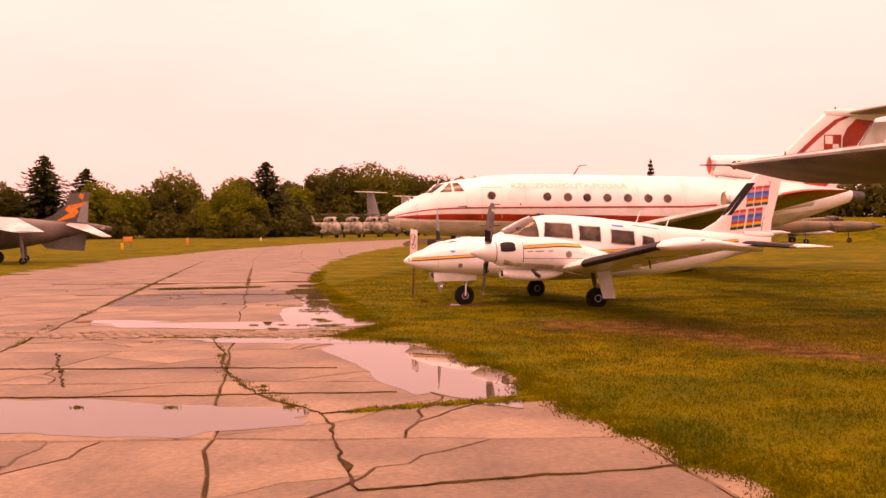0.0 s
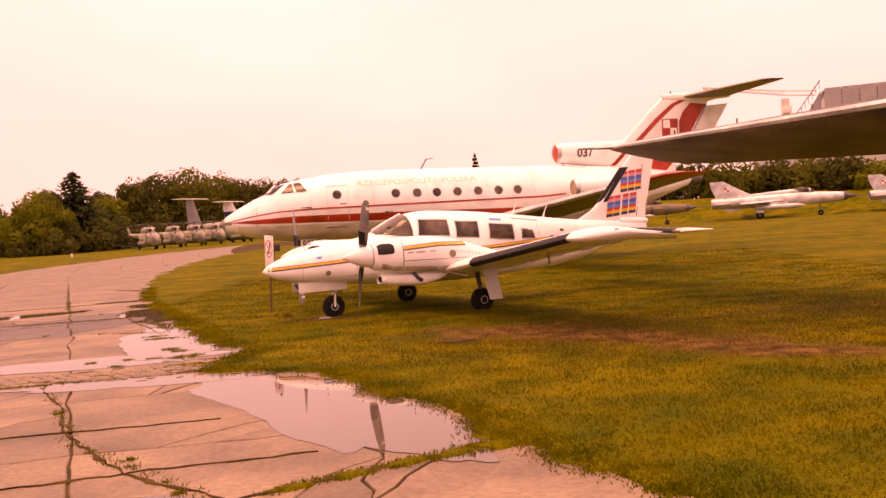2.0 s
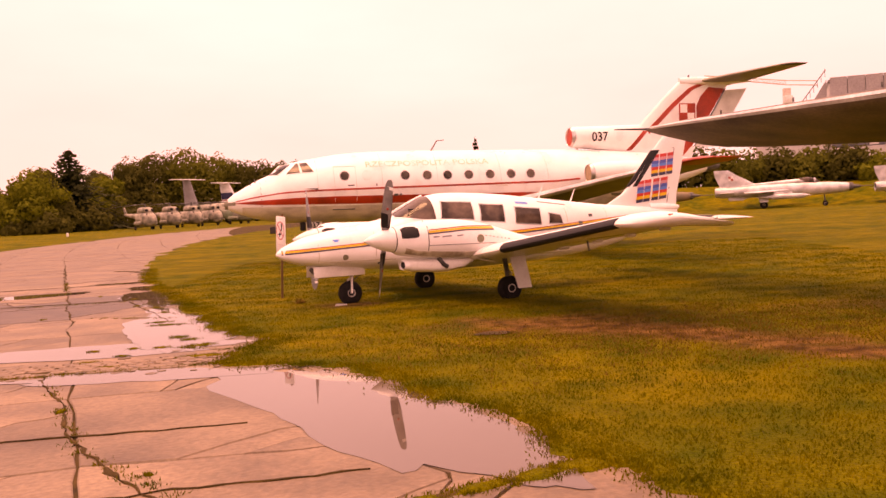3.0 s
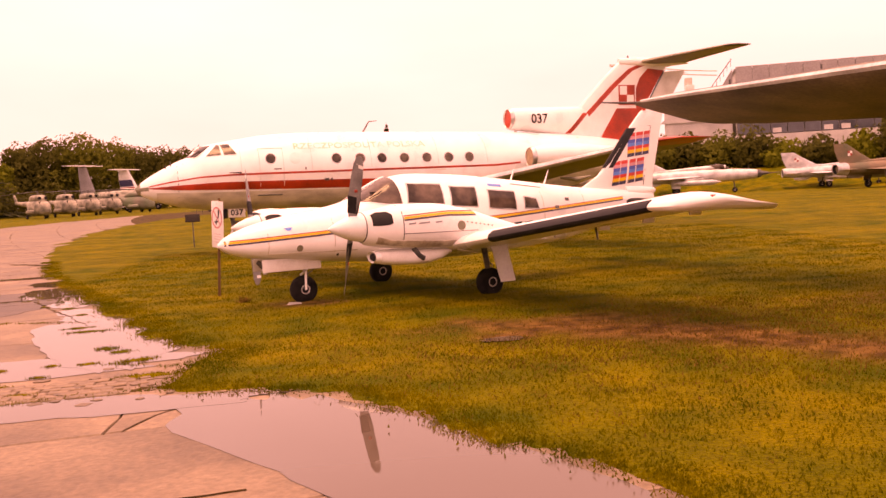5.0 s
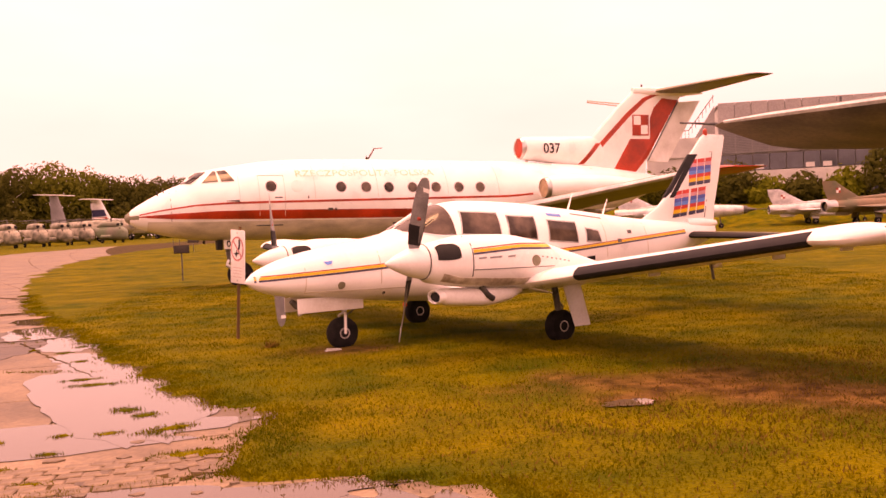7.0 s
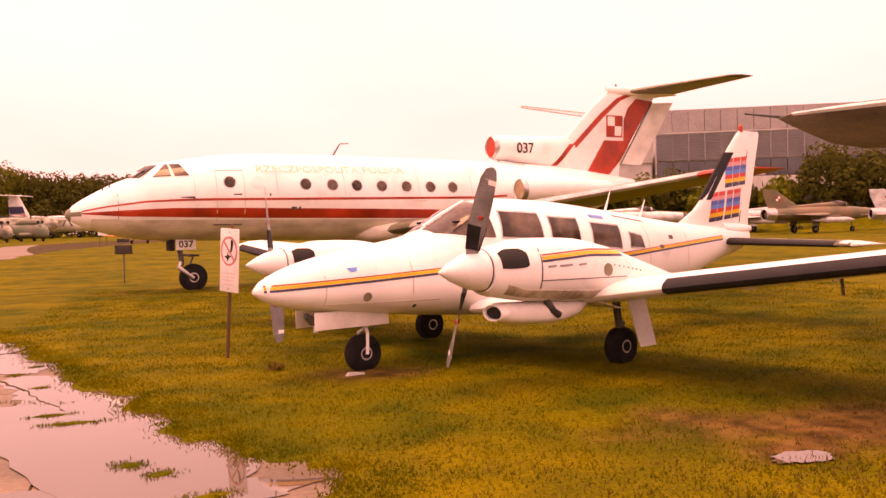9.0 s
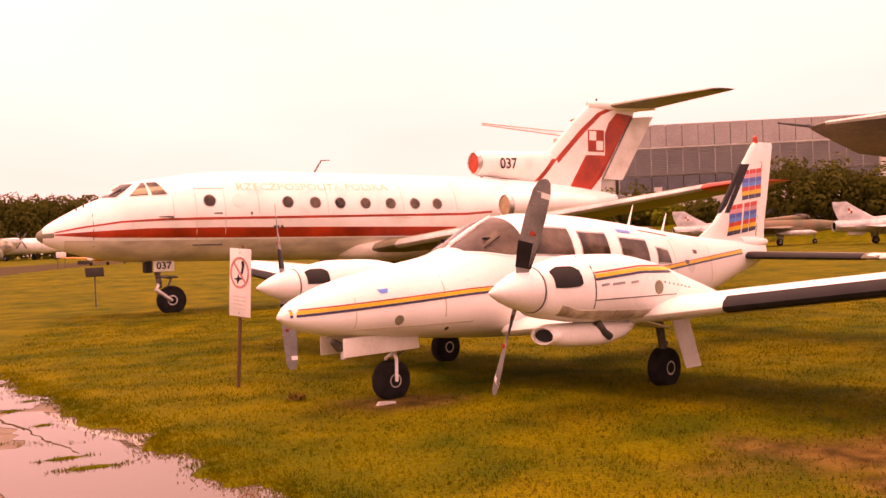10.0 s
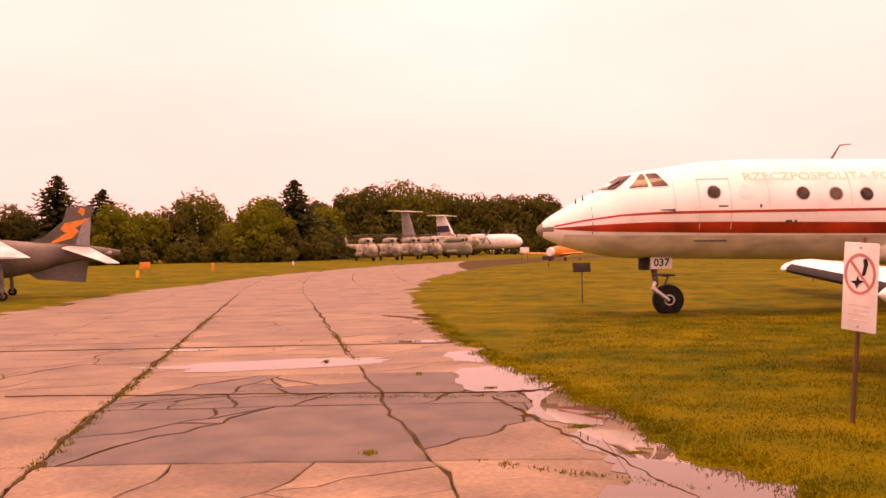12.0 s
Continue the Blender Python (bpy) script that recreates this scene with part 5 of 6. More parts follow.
    part("steering_arm", bm_tube([(2.7, -0.08, 1.0), (3.25, -0.08, 0.96)], 0.03, 8), STEEL, air)
    wheel(air, 3.09, 0, 0.375, 0.26)
    plate = part("number_plate", bm_box(2.62, -0.26, 1.12, 3.14, -0.24, 1.42, 0.012), FABRIC, air, "white board with black digits on the gear leg")
    num = text_mesh("037", 0.25, BLACK, "digits", 0.005)
    for v in num.vertices:
        v.co = Vector((2.88 + v.co.x, -0.268, 1.19 + v.co.y))
    o = new("digits", num)
    o.parent = plate
    part("gear_door", bm_box(2.45, -0.24, 1.10, 2.60, 0.24, 1.42, 0.02), DARK, air)
    for side in (-1, 1):
        part("gear_strut", bm_tube([(10.4, side * 2.2, 1.5), (10.5, side * 2.26, 0.6)], [0.10, 0.08], 12), STEEL, air)
        wheel(air, 10.6, side * 2.26, 0.55, 0.35)
    return air


def belly(F):
    """The lower skin, a few millimetres proud, below the paint line."""
    rows = []
    for i in range(81):
        x = 0.55 + 16.5 * i / 80
        zc, w, hu, hd = F.at(x)
        zp = min(1.95 - 0.018 * x + 0.02 * max(0, 2 - x), zc - 0.02) if x < 12 else min(1.74 + 0.12 * (x - 12), zc)
        a0 = math.asin(min(1, max(0.02, (zc - zp) / hd)))
        row = []
        for k in range(29):
            a = -a0 - (math.pi - 2 * a0) * k / 28
            row.append((x, math.cos(a) * (w + 0.003), zc + math.sin(a) * (hd + 0.003)))
        rows.append(row)
    return bm_grid(rows, closed=False, caps=False)


GOLD_FADED = mat("faded_gold_lettering", (0.55, 0.45, 0.33), 0.6, vary=0.3, scale=2.5, fine=20, dark=(0.72, 0.68, 0.62))
TAN = mat("tan_cover", (0.50, 0.34, 0.20), 0.7, vary=0.15, scale=4)
build_airliner()


# ---- the jet bomber's wing and engine, reaching in from beside the lawn ----
def build_bomber():
    air = thing("jet_bomber", pose(2.98, 17.6, 0.04, 0, 0, 24.4), "weathered silver jet bomber wing with its engine pod and main wheel", "aeroplane")
    sec = [(0.12, 0.0, 2.72, 1.25, 0.05), (0.0, -0.25, 2.715, 1.65, 0.12), (-0.05, -1.0, 2.70, 1.95, 0.20), (-0.20, -5.0, 2.60, 2.6, 0.30), (-0.34, -9.4, 2.50, 3.3, 0.42)]
    tip_down = Matrix(((1, 0, 0, 0), (0, 1, 0, 0), (-0.21, 0, 1, 0), (0, 0, 0, 1)))
    bm = bm_wing(sec)
    bm.transform(tip_down)
    w = part("wing", bm, BOMBER, air, "dull wing in dark brown-grey")
    bm = bm_boot(sec[1:], 0.013, 0.004)
    bm.transform(tip_down)
    part("leading_edge", bm, SILVER, w, "pale bare leading edge")
    part("pitot_tube", bm_tube([(0.25, 0.02, 2.72), (-0.5, 0.05, 2.72)], [0.022, 0.010], 8), STEEL, w, "thin pitot tube at the wing tip")
    part("wing_mark", bm_box(0.55, -2.75, 2.495, 1.05, -2.25, 2.50, 0.002), RED, w, "faded red square under the wing")
    for y in (-2.0, -3.4, -4.8):
        part("lashing_eye", bm_tube([(0.0 - 0.04, y, 2.74), (-0.04, y, 2.80)], 0.014, 6), STEEL, w)
    c = (0.45, -7.75, 2.12)
    prof = [(-0.35, 0.03), (-0.5, 0.10), (-0.3, 0.18), (-0.25, 0.50), (-1.55, 0.54), (-1.62, 0.58), (-1.60, 0.64), (-1.40, 0.70), (-0.6, 0.76), (1.0, 0.76), (3.0, 0.62), (4.6, 0.40), (4.62, 0.34)]
    pod = part("engine_pod", bm_lathe(prof, "x", 40, c), SILVER, air, "silver engine pod with a polished round lip")
    part("intake_lining", bm_lathe([(-1.56, 0.525), (-1.0, 0.50), (-0.36, 0.47), (-0.355, 0.1)], "x", 36, c, caps=False), DARK, pod, "dark intake duct")
    part("intake_bullet", bm_lathe([(-0.95, 0.01), (-0.85, 0.10), (-0.6, 0.17), (-0.3, 0.19)], "x", 20, c), SILVER, pod, "metal intake bullet")
    part("gear_leg", bm_tube([(0.9, -7.75, 1.6), (0.9, -7.75, 0.6)], 0.11, 14), STEEL, air)
    wheel(air, 0.9, -7.75, 0.58, 0.34)
    return air


# mottled dark brown-grey for the whole bomber wing, top and bottom
BOMBER = mat("dark_brown_grey_wing", (0.155, 0.118, 0.082), 0.6, vary=0.25, scale=0.9, fine=20, dark=(0.055, 0.045, 0.035), spec=0.25)
build_bomber()


# ---- signs on the lawn ----
def build_sign():
    s = thing("warning_sign", pose(-3.53, 18.78, 0.02, 0, 0, -52), "white no-climbing sign with a red ring on a leaning wooden post", "sign")
    part("post", bm_tube([(-0.04, 0.03, 0), (0.035, 0.035, 0.8), (0.125, 0.04, 1.60)], [0.022, 0.021, 0.02], 8), WOOD, s, "thin weathered wooden post")
    m = Matrix.Translation((0.098, 0, 1.185)) @ Matrix.Rotation(radians(4.5), 4, "Y")
    bm = bm_box(-0.165, -0.008, -0.37, 0.165, 0.008, 0.37, 0.004)
    bm.transform(m)
    panel = part("panel", bm, FABRIC, s, "white sheet-metal panel")
    ring = []
    for k in range(40):
        a = 2 * math.pi * k / 40
        ring.append([(math.cos(a) * r, y, 0.11 + math.sin(a) * r * 1.15) for r, y in ((0.15, -0.009), (0.15, -0.013), (0.128, -0.013), (0.128, -0.009))])
    bm = bm_grid(ring + ring[:1], caps=False)
    bm.transform(m)
    part("ring", bm, PINK, panel, "red prohibition ring")
    for name, pts, mm in (("bar", [(-0.095, 0.235), (-0.115, 0.22), (0.095, -0.015), (0.115, 0.0)], PINK), ("pictogram", [(0.02, 0.10), (0.05, 0.10), (0.075, 0.20), (0.06, 0.245), (0.03, 0.235), (0.035, 0.17)], BLACK), ("pictogram", [(-0.09, 0.04), (-0.03, 0.055), (-0.02, 0.10), (-0.005, 0.06), (0.05, 0.05), (0.0, 0.03), (-0.03, -0.015), (-0.04, 0.025)], BLACK)):
        bm = bm_poly([(x, -0.0115 if mm is BLACK else -0.0105, z) for x, z in pts], 0.003)
        bm.transform(m)
        part(name, bm, mm, panel, "dark plain pictogram shape" if mm is BLACK else "red slanting bar", smooth=False)
    for z in (-0.16, -0.20, -0.24, -0.29):
        bm = bm_box(-0.10, -0.0105, z, 0.10, -0.008, z + 0.014, 0)
        bm.transform(m)
        part("lettering_bar", bm, PALE_PRINT, panel)
    for z in (0.33, -0.33):
        bm = bm_lathe([(-0.016, 0.004), (-0.014, 0.010), (-0.008, 0.010)], "y", 10, (0, 0, z))
        bm.transform(m)
        part("screw", bm, METAL, panel)


def build_board(x, y, turn, h, w, label):
    z = ground_z(x, y) - 0.02
    s = thing("information_board", pose(x, y, z, 0, 0, turn), label, "sign", "information boards")
    part("post", bm_tube([(0, 0, 0), (0, 0, h)], 0.022, 8), STEEL, s)
    bm = bm_box(-w / 2, -0.015, -0.17, w / 2, 0.015, 0.17, 0.006)
    bm.transform(Matrix.Translation((0, 0, h + 0.08)) @ Matrix.Rotation(radians(-40), 4, "X"))
    part("panel", bm, BOARD_DARK, s, "dark slanted text panel")


BOARD_DARK = mat("dark_board", (0.022, 0.018, 0.015), 0.85, vary=0.2, spec=0.15)
PINK = mat("faded_red_print", (0.62, 0.22, 0.20), 0.5, vary=0.1)
PALE_PRINT = mat("bleached_print", (0.66, 0.56, 0.52), 0.5, vary=0.1)
build_sign()
build_board(-6.65, 37.5, 8, 1.0, 0.52, "dark slanted information board on a thin post")
build_board(-11.2, 80.0, 5, 0.75, 0.9, "small dark information board far down the lawn")
build_board(2.6, 52.0, 5, 0.75, 0.7, "small dark information board far down the lawn")


def build_clump(x, y):
    c = thing("grass_clump", pose(x, y, ground_z(x, y), 0, 0, 30), "small heap of dead yellow grass", "debris")
    rng = random.Random(5)
    bm = bmesh.new()
    for _ in range(60):
        a, r = rng.uniform(0, 6.28), rng.uniform(0, 0.14)
        p = Vector((math.cos(a) * r, math.sin(a) * r * 0.6, 0))
        q = p + Vector((rng.gauss(0, 0.06), rng.gauss(0, 0.06), rng.uniform(0.02, 0.11)))
        s = Vector((rng.gauss(0, 0.012), rng.gauss(0, 0.012), 0))
        bm.faces.new([bm.verts.new(v) for v in (p + s, p - s, q)])
    part("stalks", bm, DRY, c, smooth=False)


build_clump(-3.03, 17.66)


# ---- parked jets, helicopters and aeroplanes farther off ----
def spot(az, dist, eye=(-2.0, 5.0)):
    """The plan's place at a bearing (degrees east of north) and a distance."""
    return eye[0] + dist * math.sin(radians(az)), eye[1] + dist * math.cos(radians(az))


def build_fighter(x, y, turn, paint, label, nose_paint, size=1.0, canopy=True):
    air = thing("fighter_jet", pose(x, y, rise(x, y) + 0.04, 0, 0, turn) @ Matrix.Scale(size, 4), label, "fighter jet", "fighter jets in a row")
    F = Body([(0, 1.95, 1.65, 0.12), (0.05, 2.15, 1.45, 0.36), (1.2, 2.3, 1.25, 0.52), (3.0, 2.42, 1.15, 0.60), (4.6, 2.5, 1.12, 0.62), (8.0, 2.45, 1.15, 0.66), (11.0, 2.35, 1.25, 0.60), (12.6, 2.25, 1.35, 0.46), (12.7, 2.1, 1.5, 0.3)], n=2.1)
    part("fuselage", F.skin(40, 24), paint, air)
    part("nose_cone", bm_lathe([(-1.1, 0.01), (-0.6, 0.14), (0.1, 0.28), (0.15, 0.2)], "x", 18, (0, 0, 1.8)), nose_paint, air)
    part("probe", bm_tube([(-1.0, 0, 1.8), (-2.2, 0, 1.82)], [0.04, 0.02], 6), STEEL, air)
    part("intake_ring", bm_lathe([(0.02, 0.28), (-0.06, 0.30), (-0.08, 0.34), (0.0, 0.40), (0.3, 0.44)], "x", 20, (0, 0, 1.8), caps=False), STEEL, air, "dark intake ring")
    part("exhaust_shroud", bm_lathe([(11.9, 0.60), (12.5, 0.56), (13.0, 0.50), (13.02, 0.46), (12.6, 0.44)], "x", 22, (0, 0, 1.8), caps=False), SILVER, air, "bare metal exhaust shroud")
    part("exhaust", bm_lathe([(12.3, 0.2), (12.4, 0.45), (12.9, 0.44), (12.92, 0.40), (12.5, 0.34)], "x", 20, (0, 0, 1.8)), DARK, air, "dark jet pipe")
    part("canopy_frame", Body([(3.35, 2.80, 2.4, 0.30), (3.45, 2.86, 2.4, 0.34), (3.52, 2.88, 2.4, 0.34)], n=2.2).skin(3, 16), paint, air)
    part("ventral_fin", bm_poly([(9.6, 0, 1.25), (11.8, 0, 1.3), (11.7, 0, 0.95), (10.4, 0, 0.92)], 0.08), paint, air)
    part("spine", Body([(3.2, 2.5, 2.3, 0.18), (4.4, 2.85, 2.3, 0.33), (5.4, 2.82, 2.3, 0.3), (8.0, 2.66, 2.2, 0.2), (10.5, 2.5, 2.2, 0.12)], n=2.2).skin(16, 16), paint, air)
    if canopy:
        part("canopy", Body([(3.0, 2.55, 2.35, 0.1), (3.6, 2.88, 2.3, 0.32), (4.3, 2.97, 2.3, 0.34), (5.2, 2.84, 2.35, 0.2)], n=2.2).skin(14, 16), GLASS, air, "dusty canopy glass")
    part("fin", bm_wing([(8.6, 2.3, 0, 3.9, 0.2), (10.6, 3.4, 0, 2.4, 0.16), (11.7, 4.1, 0, 1.4, 0.08)], vertical=True), paint, air, "swept fin")
    part("fin_mark", bm_poly([(11.2, 0, 3.0), (11.65, 0, 3.0), (11.65, 0, 3.45), (11.2, 0, 3.45)], 0.19), FABRIC, air, "small chequered square", smooth=False)
    part("mark_field", bm_poly([(11.2, 0, 3.0), (11.42, 0, 3.0), (11.42, 0, 3.22), (11.2, 0, 3.22)], 0.20), RED, air, smooth=False)
    part("mark_field", bm_poly([(11.43, 0, 3.23), (11.65, 0, 3.23), (11.65, 0, 3.45), (11.43, 0, 3.45)], 0.20), RED, air, smooth=False)
    for side in (-1, 1):
        part("wing", bm_wing([(5.6, side * 0.5, 1.75, 4.6, 0.22), (9.2, side * 3.5, 1.62, 0.9, 0.06)]), paint, air)
        part("tailplane", bm_wing([(10.9, side * 0.4, 1.75, 1.8, 0.12), (12.3, side * 1.9, 1.72, 0.9, 0.05)]), paint, air)
        part("drop_tank", bm_lathe([(3.9, 0.02), (4.8, 0.26), (7.4, 0.28), (9.0, 0.02)], "x", 14, (0, side * 1.7, 1.15)), SILVER, air, "grey drop tank")
        part("tank_pylon", bm_box(5.6, side * 1.7 - 0.05, 1.3, 7.4, side * 1.7 + 0.05, 1.62, 0.02), paint, air)
        part("gear_door", bm_poly([(7.8, side * 1.25, 1.5), (8.8, side * 1.25, 1.5), (8.7, side * 1.5, 0.65), (7.9, side * 1.5, 0.65)], 0.03), paint, air)
        part("gear_leg", bm_tube([(8.2, side * 1.0, 1.4), (8.3, side * 1.35, 0.4)], 0.07, 8), STEEL, air)
        wheel(air, 8.3, side * 1.35, 0.38, 0.2)
    part("gear_leg", bm_tube([(2.6, 0, 1.3), (2.5, 0, 0.3)], 0.06, 8), STEEL, air)
    wheel(air, 2.5, 0, 0.27, 0.16)
    return air


def jet_row():
    """Tails towards the airliner, noses to the east; az and dist give each tail pipe."""
    for az, dist, turn, size, paint, nosep, label in (
            (19.4, 95, 160, 1.0, SILVER, STEEL, "bare silver swept-wing fighter jet on grass"), (28.45, 94, 166, 0.86, SILVER, CAMO_G, "silver fighter jet with a pale pointed fin"),
            (31.4, 84, 188, 0.95, CAMO_B, STEEL, "brown camouflaged fighter-bomber with a dark jet pipe"), (37.0, 80, 166, 0.85, SILVER, STEEL, "bare silver fighter jet at the row's end"),
            (39.9, 70, 182, 0.95, CAMO_G, STEEL, "grey-green camouflaged fighter jet at the row's end")):
        x, y = spot(az, dist)
        build_fighter(x - 12.9 * size * math.cos(radians(turn)), y - 12.9 * size * math.sin(radians(turn)), turn, paint, label, nosep, size)
    build_fighter(26.4, 92.4, 168, CAMO_B, "brown and green camouflaged fighter jet on grass", STEEL, 0.9)
    build_fighter(21.0, 85.7, 168, CAMO_B, "brown camouflaged fighter jet behind the airliner wing", CAMO_B, 0.9)


jet_row()


def build_jump_jet():
    """The attack jet whose tail shows beyond the taxiway."""
    air = thing("attack_jet", pose(-32.4, 45.3, rise(-32.4, 45.3) + 0.03, 0, 0, 34), "grey-brown attack jet with orange lightning bolt on the fin", "attack jet")
    F = Body([(-9.5, 1.9, 1.5, 0.1), (-8.0, 2.4, 1.0, 0.6), (-5.0, 2.7, 0.75, 0.95), (-2.0, 2.7, 0.7, 0.95), (0.0, 2.6, 0.85, 0.75), (1.6, 2.45, 1.15, 0.5), (2.8, 2.38, 1.5, 0.32), (4.0, 2.25, 1.72, 0.2), (5.1, 2.05, 1.78, 0.10)], n=2.2)
    part("fuselage", F.skin(50, 28), JUMP, air)
    part("belly_strake", bm_poly([(1.0, 0, 1.25), (1.6, 0, 0.80), (3.6, 0, 0.62), (3.75, 0, 1.75), (2.0, 0, 1.7)], 0.09), DGREY, air, "dark ventral fin")
    fin = part("fin", bm_poly([(1.1, 0, 2.40), (1.9, 0, 2.70), (2.65, 0, 3.38), (2.85, 0, 3.80), (3.90, 0, 3.88), (3.75, 0, 2.25)], 0.12), DGREY, air, "dark fin with an orange bolt")
    part("fin_cap", bm_poly([(2.75, 0, 3.70), (2.85, 0, 4.02), (3.95, 0, 4.08), (3.95, 0, 3.85)], 0.16), DGREY, fin)
    part("rudder", bm_poly([(3.2, 0, 2.35), (3.78, 0, 2.25), (3.86, 0, 3.5), (3.55, 0, 3.55)], 0.14), HALL_GREY, fin, "pale grey rudder")
    for pts in ([(1.95, 2.30), (3.05, 2.62), (3.35, 2.95), (2.9, 2.92)], [(2.55, 3.02), (3.10, 3.02), (3.88, 3.55), (2.75, 3.30)], [(3.32, 3.80), (3.55, 3.62), (3.62, 3.95), (3.40, 4.02)], [(2.75, 2.88), (3.35, 2.92), (3.25, 3.06), (2.55, 3.04)]):
        part("bolt", bm_poly([(x, 0, z) for x, z in pts], 0.175), ORANGE, fin, "orange lightning bolt", smooth=False)
    part("tail_boom", bm_lathe([(3.6, 0.16), (4.2, 0.17), (4.7, 0.15), (4.9, 0.03)], "x", 14, (0, 0, 1.95)), SILVER, air)
    for side in (-1, 1):
        part("tailplane", bm_wing([(2.5, side * 0.2, 2.20, 1.3, 0.12), (4.5, side * 2.1, 1.45, 0.5, 0.05)]), SILVER, air, "pale drooping tailplane")
        part("wing", bm_wing([(-4.2, side * 0.7, 2.55, 4.3, 0.3), (0.0, side * 3.8, 1.75, 1.5, 0.1)]), SILVER, air)
        part("wing_leg", bm_tube([(0.3, side * 3.2, 1.85), (0.4, side * 3.2, 0.3)], 0.09, 8), STEEL, air)
        wheel(air, 0.4, side * 3.2, 0.2, 0.12)
    part("gear_leg", bm_tube([(-1.0, 0, 0.9), (-1.0, 0, 0.35)], 0.12, 8), STEEL, air)
    wheel(air, -1.0, 0, 0.36, 0.4)


JUMP = mat("grey_brown_camouflage", (0.15, 0.12, 0.10), 0.5, vary=0.1, scale=0.5, fine=10, dark=(0.05, 0.036, 0.026))
build_jump_jet()


def build_helicopter(x, y, turn, label, paint):
    air = thing("helicopter", pose(x, y, rise(x, y) + 0.04, 0, 0, turn), label, "helicopter", "helicopters in a row")
    part("cabin", Body([(0, 1.6, 0.9, 0.2), (0.5, 2.2, 0.55, 0.75), (1.6, 2.6, 0.45, 1.0), (4.2, 2.6, 0.45, 1.0), (5.4, 2.5, 0.9, 0.7), (6.2, 2.35, 1.4, 0.35)], n=2.6).skin(26, 20), paint, air)
    part("engine_housing", Body([(1.3, 2.8, 2.4, 0.4), (1.8, 3.3, 2.4, 0.75), (4.2, 3.35, 2.4, 0.7), (5.6, 2.9, 2.3, 0.3)], n=2.4).skin(18, 16), paint, air)
    part("tail_boom", bm_tube([(5.6, 0, 2.05), (8.5, 0, 2.2), (11.2, 0, 2.4)], [0.5, 0.32, 0.2], 12), paint, air)
    part("fin", bm_poly([(10.4, 0, 2.3), (11.3, 0, 2.3), (12.1, 0, 3.6), (11.5, 0, 3.6)], 0.12), paint, air)
    for side in (-1, 1):
        part("windscreen", bm_poly([(0.28, side * 0.05, 1.75), (0.28, side * 0.58, 1.65), (1.0, side * 0.72, 2.35), (1.0, side * 0.05, 2.45)], 0.05, (-0.75, 0, 0.66)), GLASS, air)
        part("air_intake", bm_lathe([(1.26, 0.02), (1.27, 0.22), (1.45, 0.24)], "x", 12, (0, side * 0.42, 2.85)), DARK, air)
        part("gear_leg", bm_tube([(3.6, side * 0.8, 0.8), (3.7, side * 1.3, 0.35)], 0.06, 8), STEEL, air)
        wheel(air, 3.7, side * 1.35, 0.33, 0.2)
        part("fuel_tank", bm_lathe([(2.0, 0.05), (2.2, 0.3), (4.0, 0.3), (4.2, 0.05)], "x", 12, (0, side * 1.15, 1.0)), paint, air)
    wheel(air, 0.9, 0, 0.25, 0.2)
    part("rotor_mast", bm_tube([(3.0, 0, 3.2), (3.0, 0, 3.85)], 0.12, 8), STEEL, air)
    for k in range(3):
        a = radians(25 + 120 * k)
        part("rotor_blade", bm_poly([(3.0 + math.cos(a + d) * r, math.sin(a + d) * r, 3.82 - 0.012 * r * r / 2) for r, d in ((0.3, -0.3), (6.8, -0.025), (6.8, 0.025), (0.3, 0.3))], 0.05, (0, 0, 1)), STEEL, air, "drooping rotor blade")


for k, (az, dist) in enumerate(((-16.6, 133), (-15.1, 136), (-13.8, 139), (-12.6, 142))):
    hx, hy = spot(az, dist)
    build_helicopter(hx, hy, 128, ("pale grey camouflaged helicopter parked in a row", "grey-green helicopter parked in a row")[k % 2], CAMO_G)
hx, hy = spot(-10.6, 148)
build_helicopter(hx, hy, 150, "green camouflaged helicopter at the end of the row", mat("green_camouflage", (0.13, 0.17, 0.10), 0.6, vary=0.1, scale=0.5, dark=(0.22, 0.2, 0.15)))


